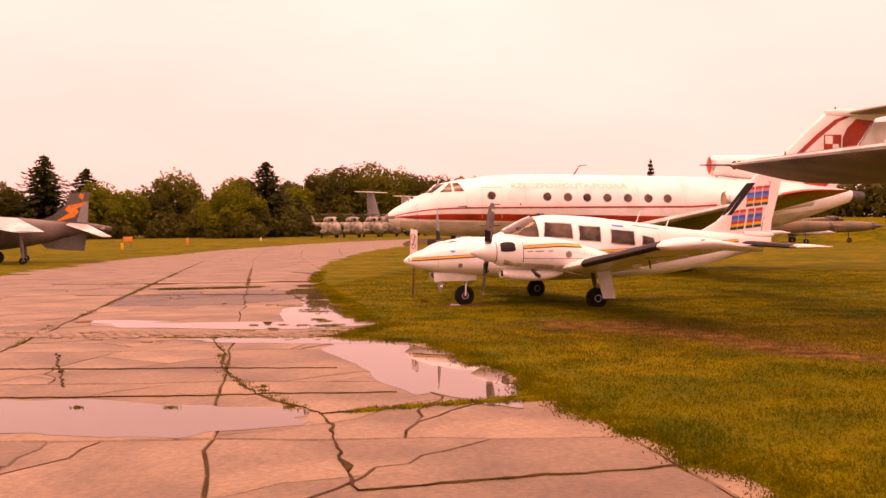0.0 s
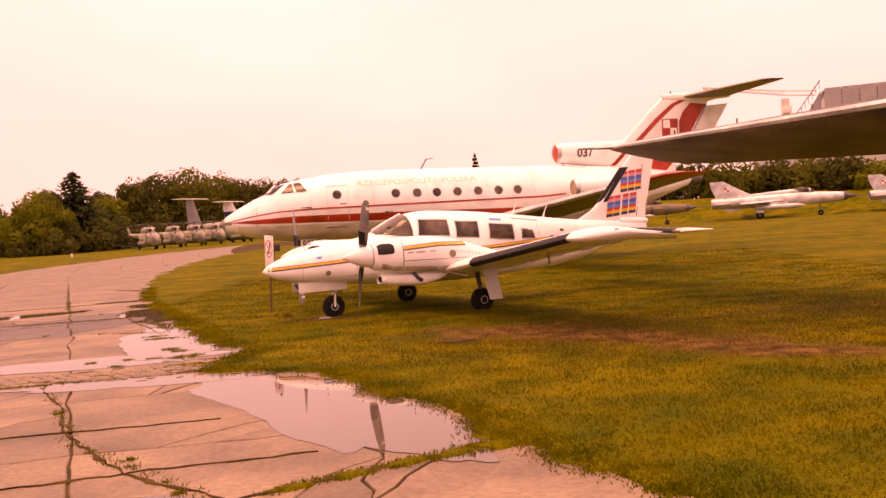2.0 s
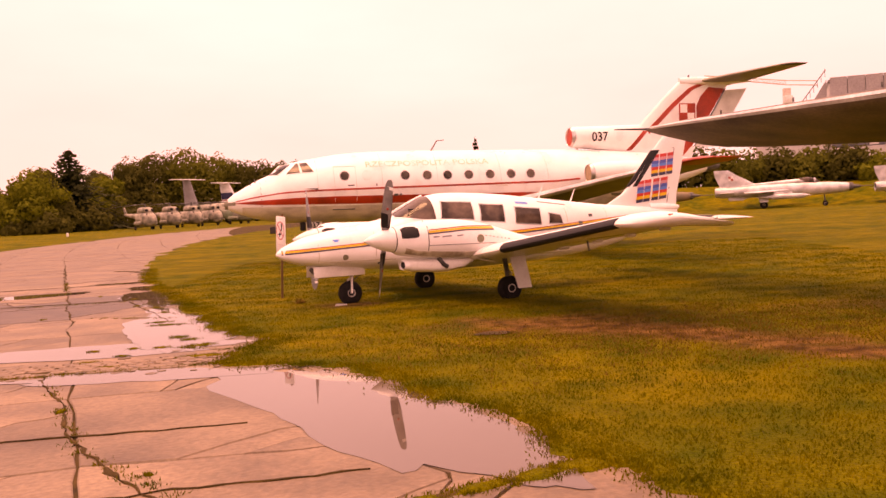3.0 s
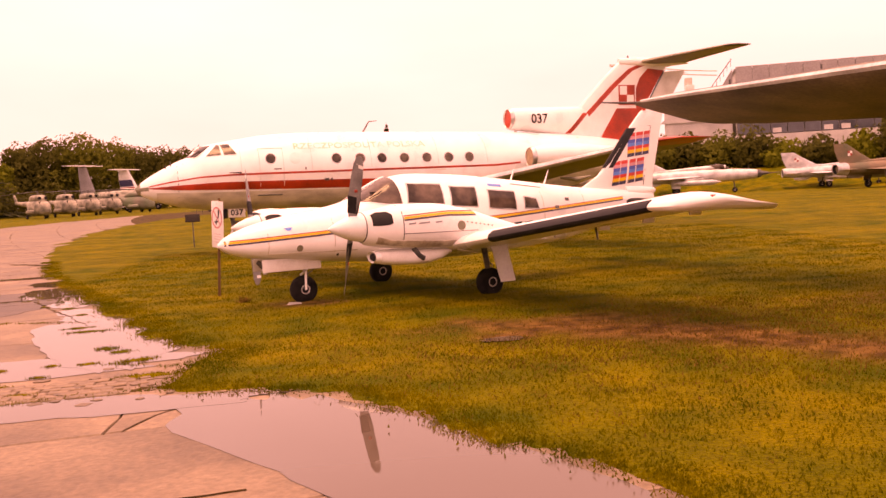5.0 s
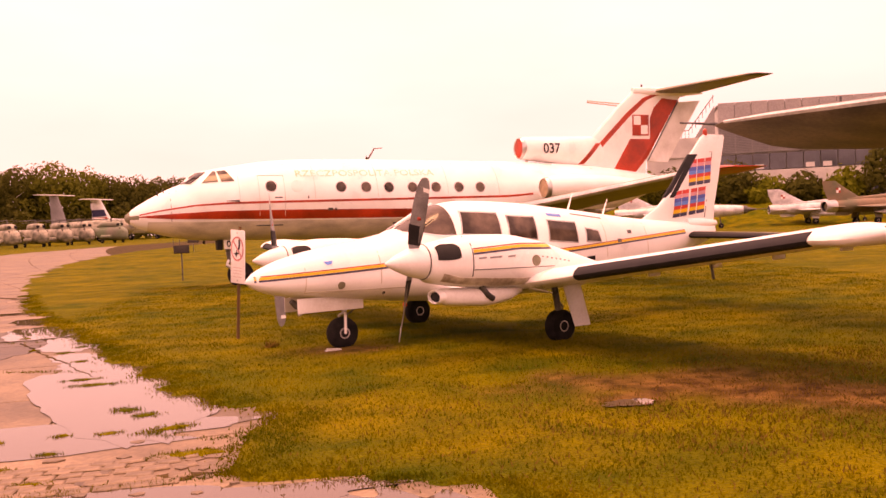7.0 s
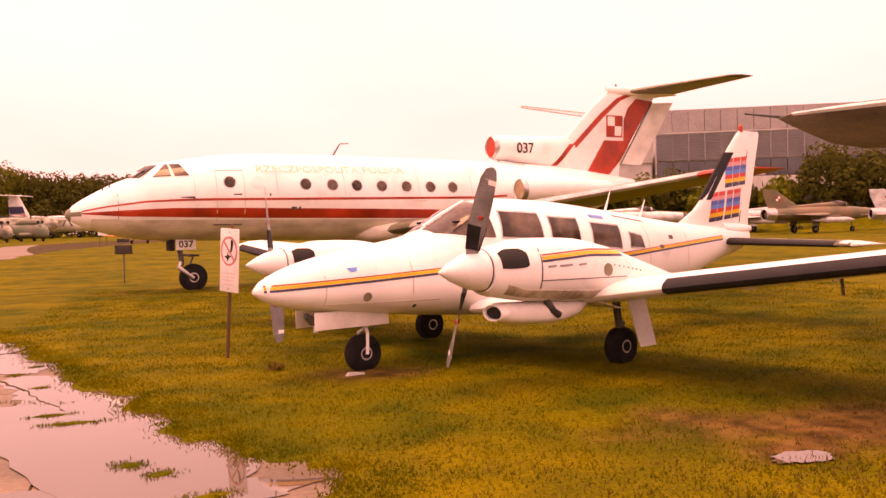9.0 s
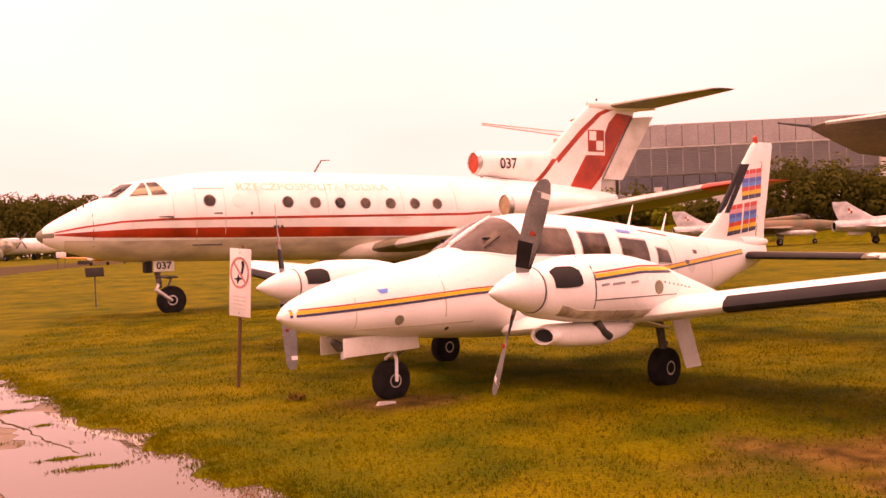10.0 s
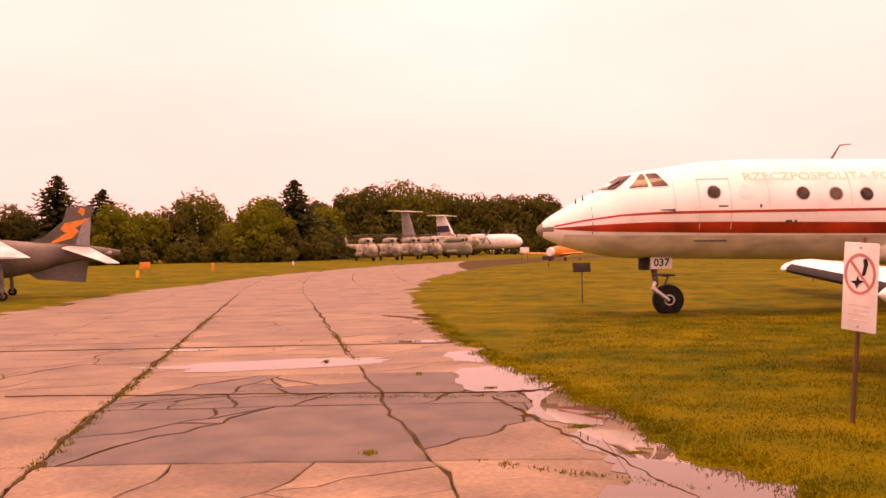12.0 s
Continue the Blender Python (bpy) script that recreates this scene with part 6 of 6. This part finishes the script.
def build_turboprop(x, y, turn):
    air = thing("turboprop_airliner", pose(x, y, rise(x, y) + 0.04, 0, 0, turn), "white turboprop airliner with a high tailplane and blue-red fin", "airliner")
    F = Body([(0, 2.6, 2.1, 0.15), (0.6, 3.2, 1.6, 0.75), (2.0, 3.9, 1.3, 1.25), (4.0, 4.05, 1.25, 1.3), (13, 4.05, 1.25, 1.3), (17, 4.0, 1.9, 1.0), (21.5, 3.8, 2.9, 0.3)], n=2.1)
    part("fuselage", F.skin(40, 24), WHITE, air)
    part("cheat_line", F.patch((((1.0, 2.75), (18.0, 2.85)), ((1.0, 2.55), (18.0, 2.7))), -1, 0.02, 0.6), RED, air)
    for k in range(9):
        part("window", F.disc(4.5 + k * 1.15, 3.15, 0.2, -1, 0.02, 10), GLASS, air)
    part("cockpit_window", F.patch((((1.15, 3.45), (1.9, 3.75)), ((1.0, 3.15), (1.9, 3.2))), -1, 0.02, 0.2), GLASS, air)
    fin = part("fin", bm_wing([(16.2, 3.6, 0, 4.8, 0.4), (18.9, 8.2, 0, 2.6, 0.25)], vertical=True), WHITE, air, "white fin")
    part("fin_band", bm_poly([(17.6, 0, 4.9), (20.9, 0, 4.9), (21.1, 0, 6.2), (18.1, 0, 6.2)], 0.42), NAVY, fin, "dark blue fin band", smooth=False)
    part("fin_band", bm_poly([(17.3, 0, 4.3), (20.8, 0, 4.3), (20.9, 0, 4.7), (17.5, 0, 4.7)], 0.43), RED, fin, "red fin band", smooth=False)
    part("tailplane", bm_wing([(19.2, -4.2, 8.25, 1.4, 0.14), (18.9, 0, 8.25, 2.4, 0.2), (19.2, 4.2, 8.25, 1.4, 0.14)]), WHITE, air, "white tailplane on the fin top")
    for side in (-1, 1):
        part("wing", bm_wing([(8.0, side * 1.0, 3.7, 3.0, 0.4), (9.4, side * 13.0, 4.1, 1.3, 0.15)]), WHITE_OLD, air)
        part("engine", Body([(5.6, 3.9, 3.2, 0.25), (6.2, 4.1, 3.0, 0.45), (9.0, 4.1, 2.9, 0.5), (11.5, 3.8, 3.3, 0.15)], n=2.2, y0=side * 4.0).skin(16, 16), WHITE, air)
        for q in range(4):
            a = radians(45 + 90 * q)
            part("propeller_blade", bm_poly([(5.6, side * 4 + math.cos(a + d) * r, 3.55 + math.sin(a + d) * r) for r, d in ((0.2, -0.5), (1.9, -0.08), (1.9, 0.08), (0.2, 0.5))], 0.06, (1, 0, 0)), STEEL, air)
        part("gear_leg", bm_tube([(9.0, side * 3.9, 3.0), (9.0, side * 3.9, 0.6)], 0.14, 8), STEEL, air)
        wheel(air, 9.0, side * 3.9, 0.55, 0.5)
    part("gear_leg", bm_tube([(1.8, 0, 1.5), (1.8, 0, 0.4)], 0.1, 8), STEEL, air)
    wheel(air, 1.8, 0, 0.4, 0.4)
    return air


tx, ty = spot(-7.3, 178)
build_turboprop(tx, ty, 152)
# a second tall fin with a shared-looking tailplane stands just behind
fx, fy = spot(-13.7, 168)
tail2 = thing("transport_aeroplane", pose(fx, fy, rise(fx, fy) + 0.04, 0, 0, 150), "pale transport aeroplane with a tall fin and high tailplane", "aeroplane")
part("fuselage", Body([(-14, 2.8, 2.0, 0.2), (-12, 3.6, 1.2, 1.1), (-4, 3.7, 1.2, 1.2), (0, 3.6, 1.6, 0.9), (4.5, 3.5, 2.9, 0.2)], n=2.1).skin(24, 20), CAMO_G, tail2)
part("fin", bm_wing([(0.6, 3.2, 0, 3.6, 0.4), (2.6, 8.4, 0, 1.8, 0.25)], vertical=True), HALL_GREY, tail2, "pale grey fin")
part("tailplane", bm_wing([(2.7, -4.3, 8.4, 1.2, 0.12), (2.5, 0, 8.4, 1.8, 0.2), (2.7, 4.3, 8.4, 1.2, 0.12)]), WHITE_OLD, tail2)
for side in (-1, 1):
    wheel(tail2, -5.0, side * 1.4, 0.6, 0.5)
    part("gear_leg", bm_tube([(-5.0, side * 1.1, 1.6), (-5.0, side * 1.4, 0.6)], 0.15, 8), STEEL, tail2)


def build_sport_plane(x, y, turn, label):
    air = thing("sport_aeroplane", pose(x, y, rise(x, y) + 0.04, 0, 0, turn), label, "aeroplane")
    part("fuselage", Body([(0, 1.3, 0.7, 0.2), (0.3, 1.5, 0.5, 0.5), (2.0, 1.7, 0.45, 0.55), (3.5, 1.6, 0.6, 0.45), (6.5, 1.3, 1.0, 0.12)], n=2.3).skin(20, 16), ORANGE, air, "orange fuselage")
    part("canopy", Body([(1.6, 1.7, 1.4, 0.1), (2.1, 2.1, 1.4, 0.4), (3.2, 2.0, 1.4, 0.35), (3.9, 1.6, 1.4, 0.1)], n=2.2).skin(10, 14), GLASS, air)
    part("fin", bm_poly([(5.6, 0, 1.2), (6.6, 0, 1.2), (6.7, 0, 2.3), (6.2, 0, 2.3)], 0.1), ORANGE, air)
    part("nose_ring", bm_lathe([(-0.05, 0.1), (-0.06, 0.42), (0.3, 0.52), (0.4, 0.4)], "x", 16, (0, 0, 1.0)), FABRIC, air)
    for side in (-1, 1):
        part("wing", bm_wing([(1.4, side * 0.4, 0.75, 1.7, 0.25), (1.6, side * 4.8, 0.95, 1.2, 0.12)]), ORANGE, air)
        part("gear_leg", bm_tube([(1.5, side * 0.6, 0.7), (1.5, side * 1.0, 0.2)], 0.05, 8), STEEL, air)
        wheel(air, 1.5, side * 1.0, 0.2, 0.12)
    wheel(air, 6.0, 0, 0.12, 0.08)
    part("tail_leg", bm_tube([(6.0, 0, 1.05), (6.0, 0, 0.12)], 0.03, 6), STEEL, air)


sx, sy = -13.4, 108.0
build_sport_plane(sx, sy, 60, "orange and white sport aeroplane beyond the airliner nose")
sx, sy = spot(-2.0, 116)
build_sport_plane(sx, sy, 40, "orange sport aeroplane half hidden by the airliner")

# markers on the far side of the taxiway
for az, dist, colour, label, tall in ((-30.0, 88, ORANGE, "small red warning board on two legs", 1.0), (-26.3, 88, ORANGE, "small orange marker post", 0.8), (-30.4, 74, YELLOW, "leaning yellow marker peg", 0.6), (-21.6, 110, FABRIC, "small white marker post", 0.5), (-7.9, 98, FABRIC, "white notice board on posts", 1.7)):
    mx, my = spot(az, dist)
    mk = thing("marker_board", pose(mx, my, ground_z(mx, my) - 0.02, 0, 0, az * -0.6), label, "marker")
    w = 0.45 if tall >= 1 else 0.12
    part("panel", bm_box(-w, -0.04, tall - 0.55 if tall >= 1 else 0.05, w, 0.04, tall, 0.02), colour, mk)
    for side in (-1, 1):
        part("leg", bm_tube([(side * w * 0.7, 0.045, 0), (side * w * 0.7, 0.045, max(0.2, tall - 0.2))], 0.03, 6), STEEL, mk)


# ---- the exhibition hall ----
def build_hall():
    ax, ay = 50.5, 113.5
    bx, by = 80.5, 101.5
    turn = math.degrees(math.atan2(by - ay, bx - ax))
    L = math.hypot(bx - ax, by - ay)
    hall = thing("exhibition_hall", pose(ax, ay, 0, 0, 0, turn), "grey modern exhibition hall with slatted cladding and window bands", "building")
    part("wall", bm_box(0, 0.5, -0.5, L, 22, 15.2, 0.05), HALL_LIGHT, hall, smooth=False)
    part("roof", bm_box(-0.2, 0.3, 15.2, L + 0.2, 22.2, 15.5, 0.05), HALL_GREY, hall, smooth=False)
    n = 16
    for k in range(n):
        part("cladding_panel", bm_box(L * k / n + 0.03, 0.16, 12.9, L * (k + 1) / n - 0.03, 0.48, 15.75, 0.03), HALL_PANEL, hall, smooth=False)
    part("light_joint", bm_box(0, 0.05, 12.66, L, 0.45, 12.86, 0.02), HALL_LIGHT, hall, smooth=False)
    for k in range(16):
        z = 9.3 + k * 0.21
        part("slat", bm_box(0.05, 0.10, z, L - 0.05, 0.42, z + 0.11, 0.01), HALL_GREY, hall, smooth=False)
    part("slat_backing", bm_box(0.02, 0.42, 9.2, L - 0.02, 0.49, 12.65, 0), HALL_PANEL, hall, smooth=False)
    for k in range(n + 1):
        part("mullion", bm_box(L * k / n - 0.06, 0.02, 9.2, L * k / n + 0.06, 0.12, 12.66, 0.01), HALL_PANEL, hall, smooth=False)
    for row, (z0, z1) in enumerate(((7.0, 9.1), (2.6, 4.9))):
        for k in range(n):
            w = part("window", bm_box(L * k / n + 0.02, 0.30, z0, L * (k + 1) / n - 0.02, 0.495, z1, 0.02), STEEL, hall, smooth=False)
            part("pane", bm_box(L * k / n + 0.10, 0.27, z0 + 0.08, L * (k + 1) / n - 0.10, 0.296, z1 - 0.08, 0), HALL_GLASS, w, smooth=False)
    # lit windows: their brightness is put into pale plates over the panes
    for k in (2, 5, 6, 9, 10, 13):
        part("lit_window_plate", bm_box(L * k / n + 0.25, 0.235, 7.1, L * k / n + 1.3, 0.262, 7.7, 0.01), HALL_LIGHT, hall, smooth=False)
    part("concrete_band", bm_box(-0.3, -0.1, 4.95, L + 0.3, 0.49, 6.9, 0.05), HALL_LIGHT, hall, "pale concrete band", smooth=False)
    part("end_column", bm_box(L - 0.1, -0.6, 0, L + 0.8, 0.45, 15.6, 0.05), HALL_LIGHT, hall, "pale end column", smooth=False)
    part("side_wing", bm_box(L + 0.8, 1.5, 0, L + 26, 18, 13.6, 0.1), HALL_PANEL, hall, smooth=False)
    part("canopy_roof", bm_box(L + 0.6, -2.0, 14.2, L + 22, 8, 14.7, 0.05), STEEL, hall, smooth=False)
    part("terrace", bm_box(-9.0, 2.0, 0, -0.4, 20, 10.6, 0.1), HALL_LIGHT, hall, smooth=False)
    part("parapet", bm_poly([(-9.6, 1.9, 9.2), (-0.4, 1.9, 9.2), (-0.4, 1.9, 11.7), (-6.6, 1.9, 11.7)], 0.3), HALL_LIGHT, hall, smooth=False)
    for k in range(14):
        x = -6.3 + k * 0.45
        z = 11.7 if k < 6 else 11.7 + (k - 6) * 0.62
        part("baluster", bm_box(x - 0.03, 1.86, z, x + 0.03, 1.94, z + 1.0, 0), STEEL, hall, smooth=False)
    part("handrail", bm_tube([(-6.4, 1.9, 12.7), (-3.6, 1.9, 12.7), (-0.35, 1.9, 17.0)], 0.06, 6), STEEL, hall)
    part("stair_wall", bm_poly([(-3.6, 1.95, 10.5), (-0.3, 1.95, 10.5), (-0.3, 1.95, 15.7)], 0.3), HALL_PANEL, hall, smooth=False)


HALL_PANEL = mat("hall_grey_panels", (0.36, 0.33, 0.32), 0.5, vary=0.08, scale=0.25, fine=5)
build_hall()


def build_crane():
    cx, cy = spot(22.9, 245)
    crane = thing("tower_crane", pose(cx, cy, 0, 0, 0, 0), "pale tower crane behind the exhibition hall", "crane")
    ax, ay = spot(18.2, 245)
    bx, by = spot(24.6, 245)
    part("mast", bm_box(-0.8, -0.8, -0.5, 0.8, 0.8, 28.5, 0.1), CRANE, crane)
    part("cab", bm_box(-1.0, -1.6, 24.6, 1.0, 0.0, 26.6, 0.1), FABRIC, crane)
    d1, d2 = (ax - cx, ay - cy), (bx - cx, by - cy)
    za, zb = 33.2, 28.6
    for dz in (0, 1.1):
        part("boom_chord", bm_tube([(d1[0], d1[1], za + dz * 0.4), (0, 0, 29.4 + dz), (d2[0], d2[1], zb + dz)], 0.14, 6), CRANE, crane)
    for k in range(26):
        t0, t1 = k / 26, (k + 1) / 26
        p = lambda t, dz: (d1[0] * (1 - t), d1[1] * (1 - t), za + (29.4 - za) * t + dz * (0.4 + 0.6 * t))
        part("lacing", bm_tube([p(t0, 0), p((t0 + t1) / 2, 1.1), p(t1, 0)], 0.07, 5), CRANE, crane)


CRANE = mat("pale_crane_paint", (0.62, 0.50, 0.42), 0.6, vary=0.1)
build_crane()


# ---- trees ----
def leaf_cloud(rng, lobes, size, count):
    """Many small tilted leaf clumps over and inside the lobes."""
    verts, faces = [], []
    total = sum(l[3] ** 2 for l in lobes)
    for cx, cy, cz, r, flat in lobes:
        for _ in range(int(count * r * r / total)):
            u, a = rng.uniform(-1, 1), rng.uniform(0, 6.2832)
            s = math.sqrt(1 - u * u)
            n = Vector((s * math.cos(a), s * math.sin(a), u))
            k = r * (0.66 + 0.34 * rng.random() ** 0.5) * (1 + 0.42 * noise.noise(n * 2.2 + Vector((cx, cy, cz))))
            p = Vector((cx, cy, cz)) + Vector((n.x * k, n.y * k, n.z * k * flat))
            t = (n + Vector((rng.gauss(0, .33), rng.gauss(0, .33), rng.gauss(0, .33)))).normalized()
            e = t.orthogonal().normalized()
            e = Matrix.Rotation(rng.uniform(0, 6.28), 3, t) @ e
            f = t.cross(e)
            w = size * rng.uniform(0.6, 1.4)
            b = len(verts)
            verts += [p - e * w, p + f * w * 0.55 - e * w * .1, p + e * w + t * w * .2, p - f * w * 0.6]
            faces.append((b, b + 1, b + 2, b + 3))
    return verts, faces


def build_tree(x, y, h, w, leaf, seed, label, leafsize=0.42, count=2600, low=0.12):
    rng = random.Random(seed)
    t = thing("tree", pose(x, y, rise(x, y) - 0.1, 0, 0, rng.uniform(0, 360)), label, "tree", "trees round the field")
    part("trunk", bm_tube([(0, 0, 0), (rng.gauss(0, .2), rng.gauss(0, .2), h * 0.3), (rng.gauss(0, .4), rng.gauss(0, .4), h * 0.7)], [h * 0.024 + 0.06, h * 0.018, h * 0.006], 8), BARK, t)
    lobes = [(0, 0, h * 0.72, w * 0.30, 0.95)]
    for k in range(17):
        a = 2.4 * k + rng.uniform(-.5, .5)
        f = (k + 0.5) / 17
        zz = h * (low + 0.16 + (0.92 - low - 0.26) * f)
        rad = w * 0.5 * (0.55 + 0.35 * math.sin(math.pi * min(1, f * 1.15))) * rng.uniform(0.55, 1.0)
        r = w * rng.uniform(0.12, 0.23) * (1.1 - 0.35 * f)
        lobes.append((math.cos(a) * (rad - r * 0.3), math.sin(a) * (rad - r * 0.3), min(zz, h - r), r, rng.uniform(0.75, 1.0)))
        if k % 3 == 0:
            part("limb", bm_tube([(0, 0, zz * 0.6), (math.cos(a) * rad * 0.5, math.sin(a) * rad * 0.5, zz * 0.85), (math.cos(a) * rad * 0.9, math.sin(a) * rad * 0.9, zz)], [h * 0.010, h * 0.006, h * 0.002], 6), BARK, t)
    v, f = leaf_cloud(rng, lobes, leafsize, count)
    me = mesh_from("crown", v, f, leaf, smooth=False)
    o = new("crown", me)
    o.parent = t
    return t


def build_spruce(x, y, h, w, seed, label):
    rng = random.Random(seed)
    t = thing("spruce", pose(x, y, rise(x, y) - 0.1), label, "tree", "spruces round the field")
    part("trunk", bm_tube([(0, 0, 0), (0, 0, h * 0.97)], [h * 0.02, 0.03], 8), BARK, t)
    verts, faces = [], []
    tiers = int(h * 1.7)
    for k in range(tiers):
        f = k / tiers
        z = h * (0.06 + 0.93 * f)
        reach = w * 0.5 * (1 - f) ** 0.85 * 1.2 * (0.85 + 0.5 * noise.noise((k * 0.9, seed, 0))) + 0.12
        for j in range(max(6, int(26 * (1 - f)) + 6)):
            a = rng.uniform(0, 6.2832)
            r = reach * rng.uniform(0.5, 1.2)
            d, s = Vector((math.cos(a), math.sin(a), 0)), Vector((-math.sin(a), math.cos(a), 0))
            for q in range(3):
                q0, q1 = r * q / 3, r * (q + 1.25) / 3
                droop = lambda m: -0.28 * m + 0.10 * m * m / max(r, .3)
                wd = 0.55 * (1.15 - q * 0.25) * min(1, r)
                b = len(verts)
                c = Vector((0, 0, z))
                verts += [c + d * q0 + Vector((0, 0, droop(q0))), c + d * (q0 + q1) / 2 + s * wd + Vector((0, 0, droop((q0 + q1) / 2) - 0.42)), c + d * q1 + Vector((0, 0, droop(q1) + 0.05)), c + d * (q0 + q1) / 2 - s * wd + Vector((0, 0, droop((q0 + q1) / 2) - 0.5))]
                faces.append((b, b + 1, b + 2, b + 3))
    o = new("crown", mesh_from("crown", verts, faces, NEEDLE, smooth=False))
    o.parent = t
    return t


def plant_all():
    eye = (-5.4, 10.7)
    k = 0
    for az, el, wide, kind, dist in (
            (-40.5, 3.6, 11, "A", 150), (-37.6, 3.3, 10, "B", 155), (-34.8, 5.5, 13, "S", 150), (-36.6, 2.6, 9, "B", 158), (-32.3, 4.7, 11, "S", 160), (-31.6, 3.4, 9, "C", 148), (-29.9, 2.9, 8.5, "C", 150), (-28.4, 3.2, 9, "B", 155), (-26.7, 4.2, 12.5, "A2", 168), (-24.9, 2.4, 7, "B", 160),
            (-23.0, 3.5, 10.5, "C", 140), (-21.6, 2.0, 7, "B", 142), (-20.8, 5.3, 14, "S", 152), (-22.6, 4.2, 8, "B", 175), (-18.9, 3.3, 8, "C", 165), (-19.4, 3.9, 8, "B", 185), (-17.4, 4.4, 11, "B", 190), (-15.9, 4.75, 13, "B", 195), (-14.0, 4.9, 15, "A", 192), (-12.2, 4.5, 13, "A", 195), (-10.7, 4.0, 12, "B", 198), (-9.3, 3.9, 12, "B", 200), (-7.9, 3.8, 12, "B", 200), (-6.4, 3.8, 12, "B", 202), (-5.1, 3.9, 11, "B", 202), (-4.2, 2.7, 10, "B", 205), (-2.5, 3.5, 9, "A", 205), (-0.8, 2.6, 12, "B", 210), (1.5, 2.5, 12, "B", 214)):
        x, y = spot(az, dist, eye)
        h = 1.54 + dist * math.tan(radians(el)) - rise(x, y)
        k += 1
        if kind == "S":
            build_spruce(x, y, h, wide * 1.75, k, "tall dark spruce at the edge of the field")
        else:
            leaf = {"A": LEAF_A, "A2": LEAF_A, "B": LEAF_B, "C": LEAF_C}[kind]
            word = {"A": "mid-green broadleaf tree at the field edge", "A2": "tall round grey-green broadleaf tree", "B": "dark green broadleaf tree in the far belt", "C": "bright yellow-green broadleaf tree at the field edge"}[kind]
            build_tree(x, y, h, wide * 1.15, leaf, k, word, 0.34 if dist > 160 else 0.27, 7500, 0.02)
    build_spruce(7.6, 142, 12.6, 3.8, 77, "slim spruce standing behind the airliner")
    # the hedge and bushes before the hall
    for az, el, wide, kind, dist in ((12.5, 2.6, 7, "B", 112), (15.0, 2.4, 8, "A", 112), (17.0, 2.9, 8, "B", 113), (19.0, 2.9, 8, "B", 112), (20.6, 2.6, 7, "A", 111), (22.3, 2.4, 7, "A", 110), (24.0, 2.6, 7, "B", 110), (25.8, 2.5, 7, "A", 109), (27.6, 2.6, 8, "B", 109), (29.6, 1.8, 6, "C", 107), (31.5, 2.0, 6, "B", 107), (33.8, 2.1, 6, "C", 106), (36.4, 4.0, 9, "B", 104), (38.8, 3.7, 9, "B", 104), (41.3, 3.2, 8, "B", 103), (44.0, 2.8, 9, "B", 102)):
        x, y = spot(az, dist, (-3.0, 7.0))
        base = rise(x, y)
        h = 1.52 + dist * math.tan(radians(el)) - base
        k += 1
        build_tree(x, y, max(h, 1.5), wide, {"A": LEAF_A, "B": LEAF_B, "C": LEAF_C}[kind], k, {"A": "tangled green bush below the hall", "B": "dense dark bush below the hall", "C": "fresh yellow-green bush below the hall"}[kind], 0.26, 3000, 0.0)
    for az, dist, h in ((-36, 146, 3.0), (-33, 142, 2.4), (-30.5, 145, 3.0), (-27.5, 147, 3.2), (-25.5, 150, 3.4), (-24, 137, 1.8), (-22, 135, 2.6), (-20, 145, 3.6), (-18, 160, 4.0), (-16, 180, 5), (-13, 185, 5), (-10, 188, 5), (-7, 190, 5), (-4, 192, 5)):
        x, y = spot(az, dist, eye)
        k += 1
        build_tree(x, y, h, h * 2.6, LEAF_B, k, "low dark undergrowth below the tree belt", 0.36, 1200, 0.0)


plant_all()


# ---- the slabs of the taxiway, piece by piece ----
if FAR_V:
    rest = new("slabs", mesh_from("slabs", FAR_V, FAR_F, CONCRETE, smooth=False))
    rest.parent = PAVEMENT
    tagged(rest, kind="stuff")
for sv, sf, sc in NEAR_SLABS:
    piece("slab", mesh_from("slab", sv, sf, ASPHALT if in_patch(sc) else CONCRETE, smooth=False), PAVEMENT, (sc.x, sc.y, 0))

# ---- a strip of small setts across the taxiway ----
def lay_setts():
    rng = random.Random(33)
    shapes = []
    for _ in range(9):
        w, d, t = rng.uniform(0.075, 0.092), rng.uniform(0.050, 0.064), 0.012
        ring = [(sx * w * rng.uniform(0.86, 1.06), sy * d * rng.uniform(0.86, 1.06)) for sx, sy in ((-1, -1), (0, -1.08), (1, -1), (1, 1), (0, 1.08), (-1, 1))]
        verts = [(x, y, -0.02) for x, y in ring] + [(x, y, t * 0.6) for x, y in ring] + [(x * 0.86, y * 0.82, t + rng.uniform(0, 0.003)) for x, y in ring]
        faces = [(r + i, r + (i + 1) % 6, r + 6 + (i + 1) % 6, r + 6 + i) for r in (0, 6) for i in range(6)] + [tuple(range(12, 18))]
        shapes.append(mesh_from("sett", verts, faces, CONCRETE, smooth=False))
    a, b = Vector((-11.2, 11.25)), Vector((-3.3, 11.95))
    d = (b - a).normalized()
    n = Vector((-d.y, d.x))
    for row in range(6):
        for k in range(46):
            if rng.random() < 0.06:
                continue
            p = a + d * (k * 0.172 + 0.086 * (row % 2) + rng.gauss(0, 0.006)) + n * ((row - 2.5) * 0.125 + rng.gauss(0, 0.006))
            o = piece("sett", shapes[rng.randrange(9)], PAVEMENT, (p.x, p.y, rise(p.x, p.y) + 0.022 + rng.uniform(-0.003, 0.002)))
            o.rotation_euler = (rng.gauss(0, 0.02), rng.gauss(0, 0.02), math.atan2(d.y, d.x) + rng.gauss(0, 0.05))


lay_setts()
